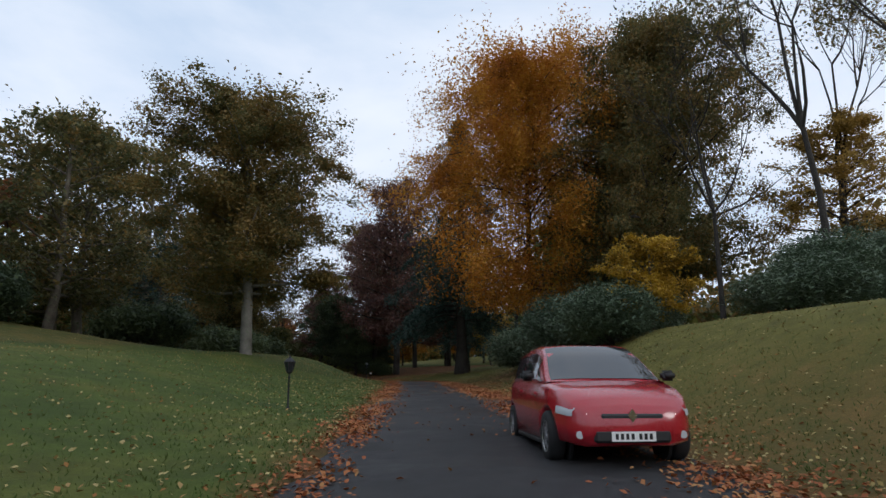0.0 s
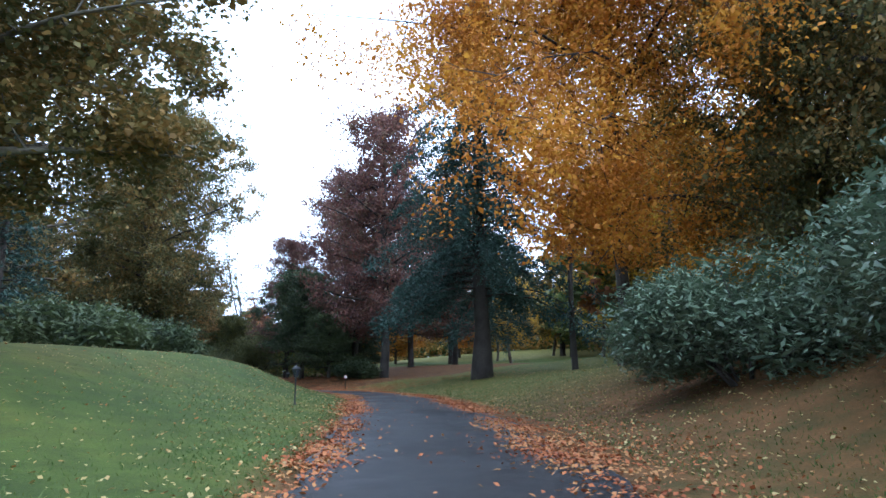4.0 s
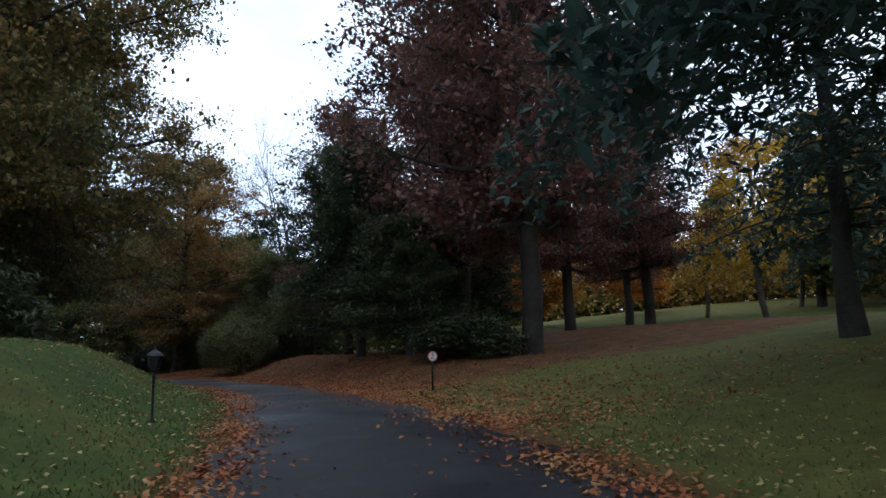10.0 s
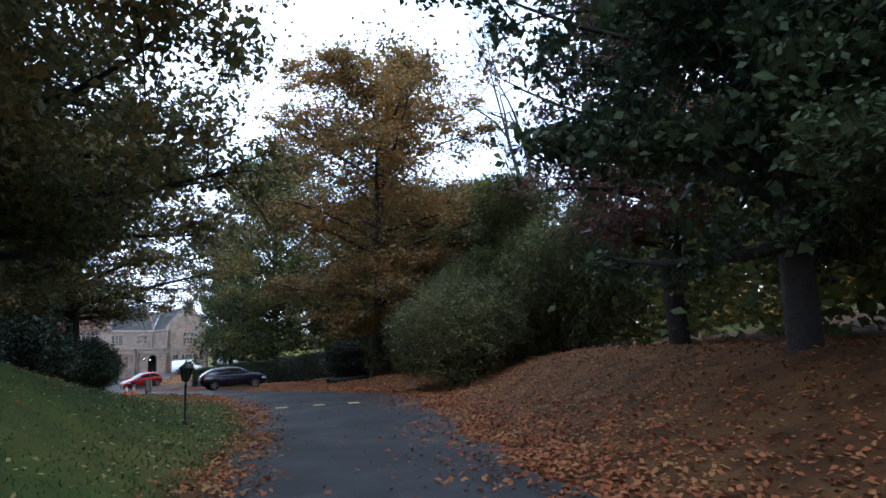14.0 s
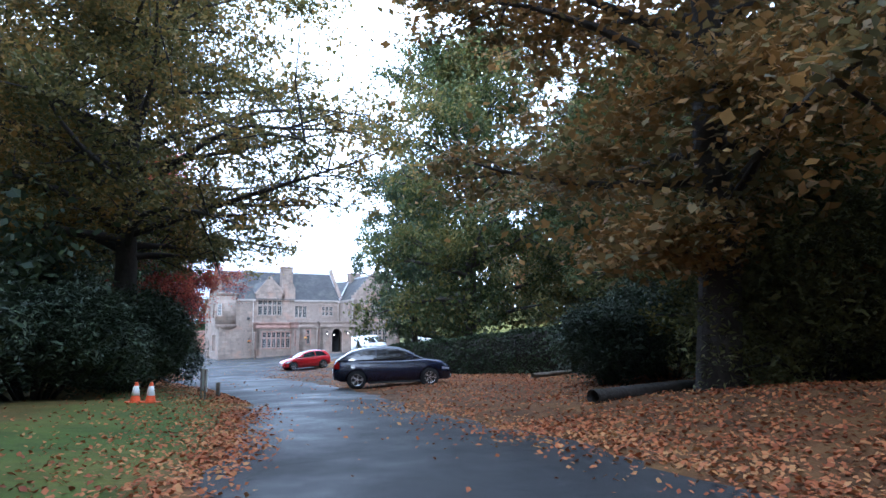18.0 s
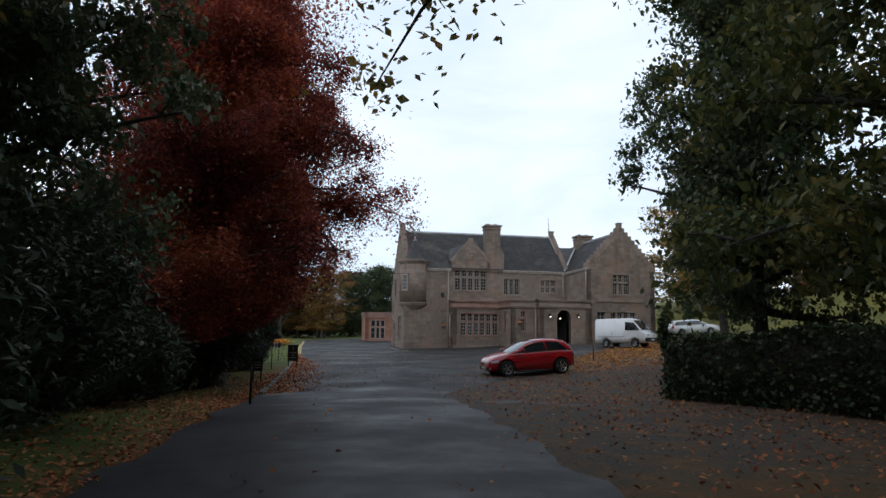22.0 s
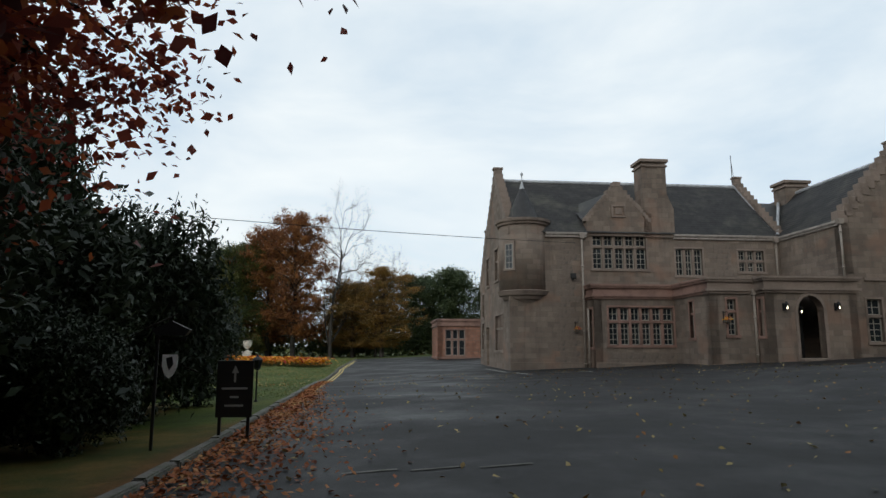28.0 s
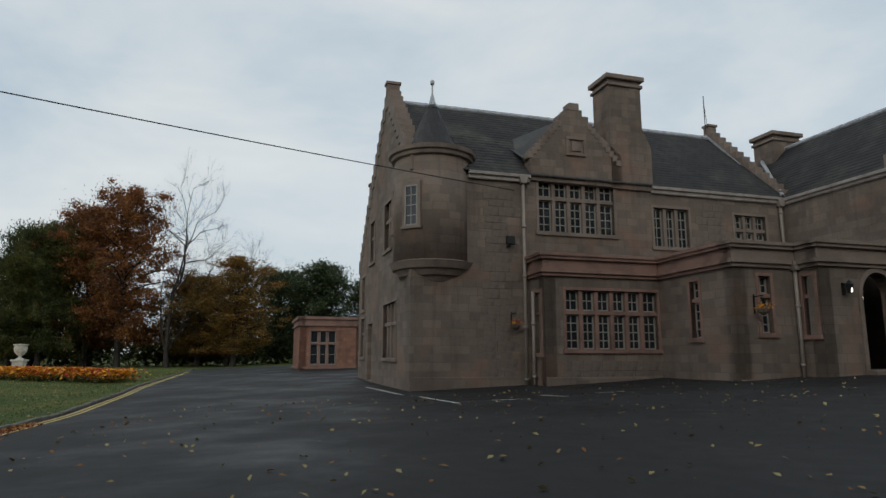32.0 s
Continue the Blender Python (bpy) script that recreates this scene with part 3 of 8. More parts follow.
def clump_points(rng, centres, radius, per, flat=0.65):
    n = len(centres)
    g = rng.normal(size=(n, per, 3))
    g /= np.linalg.norm(g, axis=2)[:, :, None] + 1e-9
    g *= rng.uniform(0.05, 1.0, (n, per, 1)) ** 0.75
    g[:, :, 2] *= flat
    r = np.asarray(radius).reshape(-1, 1, 1) * np.ones((n, 1, 1))
    return (centres[:, None, :] + g * r).reshape(-1, 3)


def dome(u):
    return np.sin(np.pi * (0.16 + 0.80 * u)) ** 0.75


def cone_shape(u):
    return (1.02 - u) ** 0.8


def egg(u):
    return np.sin(np.pi * (0.30 + 0.66 * u)) ** 0.8


def broad_foot(u):
    """A crown that is widest low down."""
    return egg(u) * (1.06 - 0.26 * u)


def broadleaf(name, seed, leaf_mat, bark, height=18.0, clear=4.0, spread=6.5, girth=0.45, limbs=26, twigs=5, per=46, leaf=0.24, clump=0.95,
              droop=0.0, profile=dome, lean=(0, 0), inner=0.25, flat=0.65, hang=0.0, label="", category="tree", group="", rise=0.62, core=0.36, cut=None):
    """A tree: tapered trunk with a root flare, curved limbs with twigs, and a crown of many single leaves in loose sprays."""
    rng = np.random.default_rng(seed)
    wood = Buffer()
    top = height * 0.93
    n = 12
    zs = np.linspace(0, top, n)
    wob = np.cumsum(rng.normal(size=(n, 2)) * 0.07 * height / 18, axis=0)
    wob[0] = 0
    tp = np.c_[wob[:, 0] + lean[0] * (zs / top) ** 1.5, wob[:, 1] + lean[1] * (zs / top) ** 1.5, zs]
    tr = girth * (1 - zs / top) ** 0.75 * 0.95 + 0.03
    tp = np.insert(tp, 1, tp[0] + (tp[1] - tp[0]) * 0.12, axis=0)
    tr = np.insert(tr, 1, girth * 1.02)
    tr[0] = girth * 1.35
    tp[0, 2] = -0.35
    wood.add(*tube(tp, tr, 9))
    ends, weights = [], []
    for i in range(limbs):
        u = (i + rng.uniform(0.1, 0.9)) / limbs
        z0 = clear * 0.85 + (top - clear * 0.85) * u ** 1.1 * 0.93
        z_end_u = min(1.0, u)
        p0 = np.array([np.interp(z0, tp[:, 2], tp[:, 0]), np.interp(z0, tp[:, 2], tp[:, 1]), z0])
        az = i * 2.399963 + rng.normal() * 0.35
        R = spread * profile(z_end_u) * rng.uniform(0.72, 1.12)
        if cut and R * math.cos(az) > cut[0] and z0 + 0.3 * R < cut[1] + cut[2] * R * math.cos(az):
            R *= 0.4
        el = (0.08 + 0.95 * u) * rise + rng.normal() * 0.08
        out = np.array([math.cos(az), math.sin(az), 0])
        t = np.linspace(0, 1, 6)[:, None]
        bend = rng.normal(size=3) * 0.09 * R
        path = p0 + out * R * t + np.array([0, 0, 1.0]) * (R * math.tan(el) * (1.5 * t - 0.5 * t ** 2) - droop * R * t ** 2) + bend * t * (1 - t) * 3
        path[:, 2] = np.minimum(path[:, 2], height * (0.86 + 0.12 * rng.random()) + 0.02 * path[:, 2])
        if cut and path[-1, 0] > cut[0] and path[-1, 2] < cut[1] + 1.2 + cut[2] * path[-1, 0]:
            if droop > 0.3:
                continue
            path = p0 + (path - p0) * 0.35
        r0 = max(0.035, np.interp(z0, tp[:, 2], tr) * 0.45)
        wood.add(*tube(path, r0 * (1 - 0.88 * t[:, 0]), 5))
        ends.append(path[-1])
        weights.append(1.0)
        for k in range(twigs):
            tt = rng.uniform(0.28, 0.97)
            q = np.array([np.interp(tt, t[:, 0], path[:, c]) for c in range(3)])
            dv = rng.normal(size=3) * (1, 1, 0.7) + out * 0.5
            dv[2] = max(dv[2] - droop * 0.9, -0.35 - droop)
            dv /= np.linalg.norm(dv)
            ln = rng.uniform(0.16, 0.36) * max(R, spread * 0.45)
            e = q + dv * ln
            if cut and e[0] > cut[0] and e[2] < cut[1] + cut[2] * e[0]:
                continue
            mid = (q + e) / 2 + rng.normal(size=3) * 0.08 * ln
            wood.add(*tube(np.array([q, mid, e]), [r0 * 0.28, r0 * 0.18, 0.012], 3))
            ends += [e, mid]
            weights += [1.0, 0.8]
    ends = np.array(ends)
    ends = ends[ends[:, 2] > clear * 0.72]
    rad = clump * rng.uniform(0.7, 1.25, len(ends)) * (height / 18) ** 0.3
    pts = clump_points(rng, ends, rad, per, flat)
    size = np.full(len(pts), leaf)
    heart = clump_points(rng, ends, rad * 0.62, max(1, int(per * core)), flat)
    pts = np.concatenate([pts, heart])
    size = np.concatenate([size, np.full(len(heart), leaf * 1.55)])
    if hang:
        pts[:, 2] -= rng.exponential(hang, len(pts))
        high = pts[:, 2] > clear * 0.55
        pts, size = pts[high], size[high]
    if inner:
        ni = int(len(pts) * inner * 0.35)
        core = ends[rng.integers(0, len(ends), ni)] * rng.uniform(0.35, 0.9, (ni, 1)) * (1, 1, 0)
        zc = ends[rng.integers(0, len(ends), ni), 2]
        core[:, 2] = zc
        keep = core[:, 2] > clear
        pts = np.concatenate([pts, core[keep]])
        size = np.concatenate([size, np.full(keep.sum(), leaf * 1.6)])
    if cut:
        keep = ~((pts[:, 0] > cut[0]) & (pts[:, 2] < cut[1] + cut[2] * pts[:, 0]))
        pts, size = pts[keep], size[keep]
    root = empty(name, None, label, category, group)
    link_mesh("trunk", wood.mesh("trunk"), bark, root, "", True)
    v, f = leaf_quads(rng, pts, size, hang=hang)
    link_mesh("crown", array_mesh("crown", v, f), leaf_mat, root)
    return root


def bare_tree(name, seed, bark, height=16.0, clear=4.0, spread=5.0, girth=0.32, label="", group="", leaf_mat=None, leaves=0):
    """A tree in winter shape: limbs that fork four times into fine twigs."""
    rng = np.random.default_rng(seed)
    wood = Buffer()
    tips = []

    def fork(p, d, ln, r, depth):
        k = 4
        t = np.linspace(0, 1, k)[:, None]
        bend = rng.normal(size=3) * 0.16 * ln
        up = np.array([0, 0, 0.14 * ln])
        path = p + d * ln * t + bend * t * (1 - t) + up * t ** 2
        wood.add(*tube(path, np.linspace(r, r * 0.55, k), 7 if depth == 0 else 4 if depth < 3 else 3))
        if depth >= 6 or r < 0.005:
            tips.append(path[-1])
            return
        n = 4 if depth == 0 else int(rng.integers(2, 4)) + (depth > 1) + (depth > 3)
        for i in range(n):
            at_ = path[-1] if i < 2 else path[int(rng.integers(1, k))]
            nd = d + rng.normal(size=3) * (0.55 if depth else 0.5)
            nd[2] += 0.12
            nd /= np.linalg.norm(nd)
            fork(at_, nd, ln * rng.uniform(0.55, 0.78), r * rng.uniform(0.42, 0.58), depth + 1)

    fork(np.array([0, 0, -0.3]), np.array([0.03, 0.02, 1.0]), height * 0.36, girth, 0)
    root = empty(name, None, label, "tree", group)
    link_mesh("trunk", wood.mesh("trunk"), bark, root, "", True)
    if leaves:
        tp = np.array(tips)[rng.integers(0, len(tips), leaves)] + rng.normal(size=(leaves, 3)) * 0.25
        v, f = leaf_quads(rng, tp, 0.2)
        link_mesh("crown", array_mesh("crown", v, f), leaf_mat, root)
    return root


def conifer(name, seed, leaf_mat, bark, height=26.0, clear=2.5, spread=6.0, girth=0.8, whorls=30, per_whorl=6, per=60, size=0.42, droop=0.35, label="", group="", ragged=0.25):
    """A tall evergreen: whorls of drooping boughs hung with needle sprays."""
    rng = np.random.default_rng(seed)
    wood = Buffer()
    zs = np.linspace(0, height, 10)
    tp = np.c_[rng.normal(size=(10, 2)) * 0.05, zs]
    tr = girth * (1 - zs / height) ** 0.8 + 0.03
    tr[0] = girth * 1.5
    tp[0, 2] = -0.4
    wood.add(*tube(tp, tr, 10))
    pts = []
    for i in range(whorls):
        u = i / whorls
        z = clear + (height - clear) * (u ** 1.05)
        for j in range(per_whorl):
            az = rng.uniform(0, 2 * np.pi)
            R = spread * max(0.08, (1.0 - u) ** 0.62) * rng.uniform(1 - ragged * 1.6, 1.0 + ragged * 0.5)
            out = np.array([math.cos(az), math.sin(az), 0])
            t = np.linspace(0, 1, 5)[:, None]
            path = np.array([0, 0, z]) + out * R * t + np.array([0, 0, 1.0]) * (0.12 * R * t - droop * R * t ** 2)
            wood.add(*tube(path, 0.09 * (1 - u * 0.6) * (1 - 0.85 * t[:, 0]), 3))
            n = int(per * (0.35 + R / spread))
            tt = rng.uniform(0.22, 1.03, n) ** 0.8
            c = np.stack([np.interp(tt, t[:, 0], path[:, k]) for k in range(3)], 1)
            wide = (0.55 + 0.12 * R) * (1.1 - tt)[:, None] + 0.12
            c += rng.normal(size=(n, 3)) * wide * (0.55, 0.55, 0.22)
            c[:, 2] -= rng.exponential(0.28, n)
            pts.append(c)
    pts = np.concatenate(pts)
    root = empty(name, None, label, "tree", group)
    link_mesh("trunk", wood.mesh("trunk"), bark, root, "", True)
    v, f = leaf_quads(rng, pts, np.full(len(pts), size), aspect=0.34, upward=0.5, hang=0.9)
    link_mesh("crown", array_mesh("crown", v, f), leaf_mat, root)
    return root


def shrub(name, seed, leaf_mat, radius=(2.0, 1.6, 1.5), leaves=7000, leaf=0.17, aspect=0.36, lumps=9, label="", group="", category="shrub", core_mat=None):
    """A dense bush: rosettes of leaves over a lumpy body, with dark stems inside."""
    rng = np.random.default_rng(seed)
    rx, ry, rz = radius
    cen = [np.array([0, 0, rz * 0.52])]
    rad = [np.array([rx * 0.72, ry * 0.72, rz * 0.52])]
    for i in range(lumps):
        a, e = rng.uniform(0, 2 * np.pi), rng.uniform(0.0, 0.95)
        k = rng.uniform(0.32, 0.5)
        cen.append(np.array([math.cos(a) * rx * 0.62 * (1 - 0.4 * e), math.sin(a) * ry * 0.62 * (1 - 0.4 * e), rz * (0.28 + 0.52 * e)]))
        rad.append(np.array([rx * k, ry * k, rz * k * 0.85]))
    pts, per = [], leaves // (lumps + 1) // 6 + 1
    for c, r in zip(cen, rad):
        g = rng.normal(size=(per, 3))
        g /= np.linalg.norm(g, axis=1)[:, None]
        g *= rng.uniform(0.86, 1.06, (per, 1))
        pts.append(c + g * r)
    pts = np.concatenate(pts)
    pts = pts[pts[:, 2] > 0.02]
    body = Buffer()
    for c, r in zip(cen, rad):
        for k in range(3):
            e = c + rng.normal(size=3) * r * 0.4
            body.add(*tube(np.array([[c[0] * 0.2, c[1] * 0.2, -0.15], (c * (0.6, 0.6, 0.5)), e]), [0.06, 0.04, 0.012], 4))
    deep = []
    for c, r in zip(cen, rad):
        g = rng.normal(size=(per * 3, 3))
        g /= np.linalg.norm(g, axis=1)[:, None]
        deep.append(c + g * r * rng.uniform(0.6, 0.92, (per * 3, 1)))
    deep = np.concatenate(deep)
    deep = deep[deep[:, 2] > -0.1]
    root = empty(name, None, label, category, group)
    tagged(link_mesh("branchwork", body.mesh("branchwork"), core_mat or M_BARK_DARK, root, "", True), kind="stuff")
    tufts = (pts[:, None, :] + rng.normal(size=(len(pts), 6, 3)) * leaf * 0.8).reshape(-1, 3)
    allp = np.concatenate([tufts, deep])
    size = np.r_[np.full(len(tufts), leaf), np.full(len(deep), leaf * 1.7)]
    v, f = leaf_quads(rng, allp, size, aspect=aspect, upward=0.7)
    link_mesh("foliage", array_mesh("foliage", v, f), leaf_mat, root)
    return root


def spin(x, y, z, turn=0.0, size=1.0, tall=1.0):
    return pose(x, y, z, 0, 0, turn) @ Matrix.Diagonal((size, size, size * tall, 1))

# ---- the lie of the land: the drive's line, its banks and the forecourt ----
DRIVE = np.array([
    (-130.0, -147.0, -0.95), (-99.9, -137.6, -0.65), (-87.7, -133.9, -0.12), (-78.0, -131.0, 0.27), (-66.0, -127.1, 0.52), (-57.5, -124.2, 0.74),
    (-48.5, -120.6, 0.87), (-39.5, -116.2, 0.90), (-31.4, -110.8, 0.93), (-24.6, -104.7, 0.92), (-19.0, -98.5, 0.89), (-13.1, -89.5, 0.77),
    (-9.3, -81.3, 0.72), (-6.5, -72.6, 0.61), (-4.8, -63.8, 0.43), (-4.1, -56.1, 0.22), (-3.85, -47.4, -0.03), (-4.0, -38.0, -0.26), (-4.1, -30.0, -0.35), (-4.0, -20.0, -0.36), (-4.0, -8.0, -0.30)])
dense = []
for a, b in zip(DRIVE, DRIVE[1:]):
    k = max(2, int(np.linalg.norm(b - a) / 0.5))
    dense += [a + (b - a) * i / k for i in range(k)]
dense = np.array(dense)
for _ in range(14):
    dense[1:-1] = (dense[:-2] + 2 * dense[1:-1] + dense[2:]) / 4
LINE_S = np.r_[0, np.cumsum(np.linalg.norm(np.diff(dense[:, :2], axis=0), axis=1))]
LINE_S -= LINE_S[np.argmin(np.hypot(dense[:, 0] + 99.9, dense[:, 1] + 137.6))]
tang_ = np.gradient(dense[:, :2], axis=0)
tang_ /= np.linalg.norm(tang_, axis=1)[:, None]


def along(x, y):
    """Station along the drive, distance to its right, and the drive's own height, for arrays x, y."""
    x, y = np.atleast_1d(np.asarray(x, float)), np.atleast_1d(np.asarray(y, float))
    s, d, z = np.empty_like(x), np.empty_like(x), np.empty_like(x)
    for i in range(0, len(x), 4000):
        dx = x[i:i + 4000, None] - dense[None, :, 0]
        dy = y[i:i + 4000, None] - dense[None, :, 1]
        k = np.argmin(dx * dx + dy * dy, axis=1)
        j = np.arange(len(k))
        px, py, tx, ty = dx[j, k], dy[j, k], tang_[k, 0], tang_[k, 1]
        s[i:i + 4000] = LINE_S[k] + px * tx + py * ty * 1.0
        cross = px * ty - py * tx
        r = np.hypot(px, py)
        d[i:i + 4000] = np.sign(cross) * r
        z[i:i + 4000] = dense[k, 2]
    return s, d, z


def curve(x, xs, ys):
    return np.interp(x, xs, ys)


# half-widths of the asphalt and heights of the banks along the drive
EDGE_L = ([-20, 0, 60, 75, 120, 128, 136, 144, 152, 165], [1.25, 1.15, 1.3, 1.55, 1.55, 1.55, 2.2, 2.8, 3.0, 3.2])
EDGE_R = ([-20, 0, 8, 14, 22, 70, 84, 100, 107, 112, 117, 125, 140, 165], [2.6, 3.5, 3.5, 2.8, 2.5, 2.75, 2.0, 1.9, 3.0, 4.3, 3.4, 1.8, 2.2, 3.0])


def smooth(t):
    t = np.clip(t, 0, 1)
    return t * t * (3 - 2 * t)


def bank_heights(s, d):
    L, R = curve(s, *EDGE_L), curve(s, *EDGE_R)
    a = np.maximum(-d - L - 0.5, 0)
    b = np.maximum(d - R - 1.0, 0)
    hl = curve(s, [-20, 30, 42, 55, 66, 84, 100, 107, 114, 200], [1.5, 1.5, 1.9, 1.95, 1.65, 1.75, 1.8, 1.05, 0.2, 0.0])
    wl = curve(s, [30, 48, 60, 75, 100], [11, 9, 6.0, 4.8, 4.8])
    far_l = curve(s, [-20, 40, 66, 85, 104, 200], [2.6, 2.6, 1.2, 0.8, 0.3, 0.2])
    left = hl * smooth(a / wl) + far_l * smooth((a - 9) / 22.0) + 0.10 * smooth(a / 0.5)
    hr = curve(s, [-20, 0, 30, 44, 60, 84, 92, 108, 118, 126, 200], [2.5, 2.6, 2.6, 2.0, 1.2, 0.9, 1.1, 1.3, 0.7, 0.05, 0.0])
    wr = curve(s, [-20, 30, 50, 84, 92, 200], [7.5, 7.5, 9, 9, 5, 5])
    far_r = curve(s, [-20, 30, 60, 84, 110, 130, 200], [2.4, 2.4, 2.2, 1.6, 1.6, 1.0, 1.0])
    right = hr * smooth(b / wr) + far_r * smooth((b - 7) / 18.0) + 0.07 * smooth(b / 0.6)
    return np.where(d < 0, left, right)


def rise_east(x, y):
    """The parking place climbs away from the drive."""
    return (0.45 * smooth((x - 2) / 10) + 0.8 * smooth((x - 11) / 20)) * smooth((-8 - y) / 8)


def court_flat(x, y):
    """The forecourt's own fall: up to the house and to the east, with a level shoulder where the drive comes in."""
    x, y = np.asarray(x, float), np.asarray(y, float)
    return 0.04 * np.clip(x, -12, 40) + 0.012 * np.clip(y, -40, 40) + 0.2 * smooth((-4 - y) / 16) * smooth((4 - x) / 8) - 0.13 * smooth((y + 8) / 7) * smooth((14 - x) / 10)


def court_left(y):
    return np.interp(y, [-40, -34, -25, -20, -16, -10, -5, 0, 6, 11, 20, 33, 44], [-6.9, -6.95, -7.2, -7.5, -7.75, -8.3, -8.65, -9.0, -9.4, -9.9, -10.4, -11.1, -11.6])


def court_right(y):
    return np.interp(y, [-36.5, -33, -29, -24, -16, -10, 44], [-0.4, 1.5, 6.0, 8.5, 17.0, 27.0, 27.0])


def land(x, y):
    """Height of the ground at arrays x, y."""
    x, y = np.atleast_1d(np.asarray(x, float)), np.atleast_1d(np.asarray(y, float))
    s, d, z = along(x, y)
    drive = z + bank_heights(s, d)
    court = court_flat(x, y) + rise_east(x, y)
    w = smooth((y + 44) / 10.0)
    h = drive * (1 - w) + court * w
    h = h + 4.6 * smooth((x - 24) / 24) * smooth((y + 16) / 12) + 3.3 * smooth((x - 8) / 48) * smooth((-72 - y) / 22) + 1.6 * smooth((-118 - y + 0.55 * x) / 60) * (x > -70) * smooth((x + 70) / 40)
    r = np.hypot(x + 20, y + 60)
    h = h * (1 - smooth((r - 150) / 200)) + (-1.0 + 6.0 * smooth((r - 300) / 600)) * smooth((r - 150) / 200)
    return h


def ground_z(x, y):
    return float(land(x, y)[0])


def spaced(lo, hi, step, reach, growth=1.22):
    mid = list(np.arange(lo, hi + step / 2, step))
    out, g, v = [], step, hi
    while v < hi + reach:
        g *= growth
        v += g
        out.append(v)
    inn, g, v = [], step, lo
    while v > lo - reach:
        g *= growth
        v -= g
        inn.append(v)
    return np.array(inn[::-1] + mid + out)


gx, gy = spaced(-125, 40, 0.75, 1800), spaced(-165, 40, 0.75, 1800)
GX, GY = np.meshgrid(gx, gy)
fx, fy = GX.ravel(), GY.ravel()
fz = land(fx, fy)
fs, fd, _ = along(fx, fy)
in_road = (fd > -curve(fs, *EDGE_L) + 0.15) & (fd < curve(fs, *EDGE_R) - 0.15) & (fy < -18)
in_court = (fy > -34) & (fy < 42) & (fx > court_left(fy) + 0.3) & (fx < court_right(fy) - 1.8)
rough_ = np.array([noise.noise((a * 0.35, b * 0.35, 0.0)) for a, b in zip(fx, fy)])
fz = fz + np.where(in_road | in_court, -0.10, rough_ * 0.05)
nx_ = len(gx)
ii, jj = np.meshgrid(np.arange(len(gx) - 1), np.arange(len(gy) - 1))
k0 = (jj * nx_ + ii).ravel()
me = array_mesh("ground", np.c_[fx, fy, fz], np.stack([k0, k0 + 1, k0 + nx_ + 1, k0 + nx_], 1))
# fallen leaves gather beside the drive and under the trees
edge = np.maximum(-fd - curve(fs, *EDGE_L), fd - curve(fs, *EDGE_R))
litter = np.clip(1.0 - edge / 1.3, 0, 1) * (fy < -20)
litter = np.maximum(litter, ((fs > 84) & (fs < 136) & (fd > 1.2) & (fd < 30) & ((fx < 10) | (fy > -86))) * 1.0)
litter = np.maximum(litter, ((fx > -2.5) & (fx < 30) & (fy > -70) & (fy < -26)) * np.where((fy > -52) & (fx < 8), 0.8, 1.0))
litter = np.maximum(litter, ((fx < court_left(fy)) & (fx > -18) & (fy > -44) & (fy < -15)) * np.where(fx > court_left(fy) - 2.6, np.where(fy < -21, 0.6, 0.22), 0.7))
litter = np.maximum(litter, ((fx > court_right(fy) - 2.5) & (fx < 24) & (fy > -36) & (fy < -13)) * 0.95)
litter = np.maximum(litter, ((fs > 22) & (fs < 60) & (fd > 2.5) & (fd < 16)) * curve(fs, [22, 30, 42, 60], [0.2, 0.75, 0.9, 0.3]))
litter = np.maximum(litter, ((fs > -14) & (fs < 20) & (fd > 3) & (fd < 11)) * curve(fs, [-14, 4, 12, 20], [0.85, 0.8, 0.62, 0.3]) * curve(fd, [3, 7, 11], [1.0, 0.85, 0.45]))
litter = np.maximum(litter, ((fs > 121) & (fs < 170) & (fd < -1.6) & (fd > -26) & (fy < -26)) * np.where(fd > -5.2, 0.3, 0.65))
litter = np.maximum(litter, (np.hypot(fx + 60, fy + 90) < 32) * (fd < -16) * 0.55)
gravel = smooth((fy + 54) / 6) * smooth((-25 - fy) / 4) * smooth((fx + 4) / 2) * smooth((13 - fx) / 4)
dry_and_lit = smooth((fd - 3.0) / 1.5) * curve(fs, [-20, 0, 36, 50, 90], [0.9, 0.9, 0.8, 0.55, 0.45]) * (fs < 92)
# far field and east slope: their sunlit look is painted in as paler grass
dry_and_lit = np.maximum(dry_and_lit, 0.75 * smooth((fx - 22) / 6) * ((fy > -24) | (fy < -86)))
for attr, vals in (("gravel", gravel), ("dry_and_lit", dry_and_lit)):
    me.attributes.new(attr, "FLOAT", "POINT").data.foreach_set("value", vals.astype(np.float32))
at_ = me.attributes.new("litter", "FLOAT", "POINT")
at_.data.foreach_set("value", litter.astype(np.float32))
ground = link_mesh("ground", me, M_GROUND, None, "", True)
tagged(ground, "mown green lawn and leaf-strewn banks beside the drive", "ground", "", "structure")


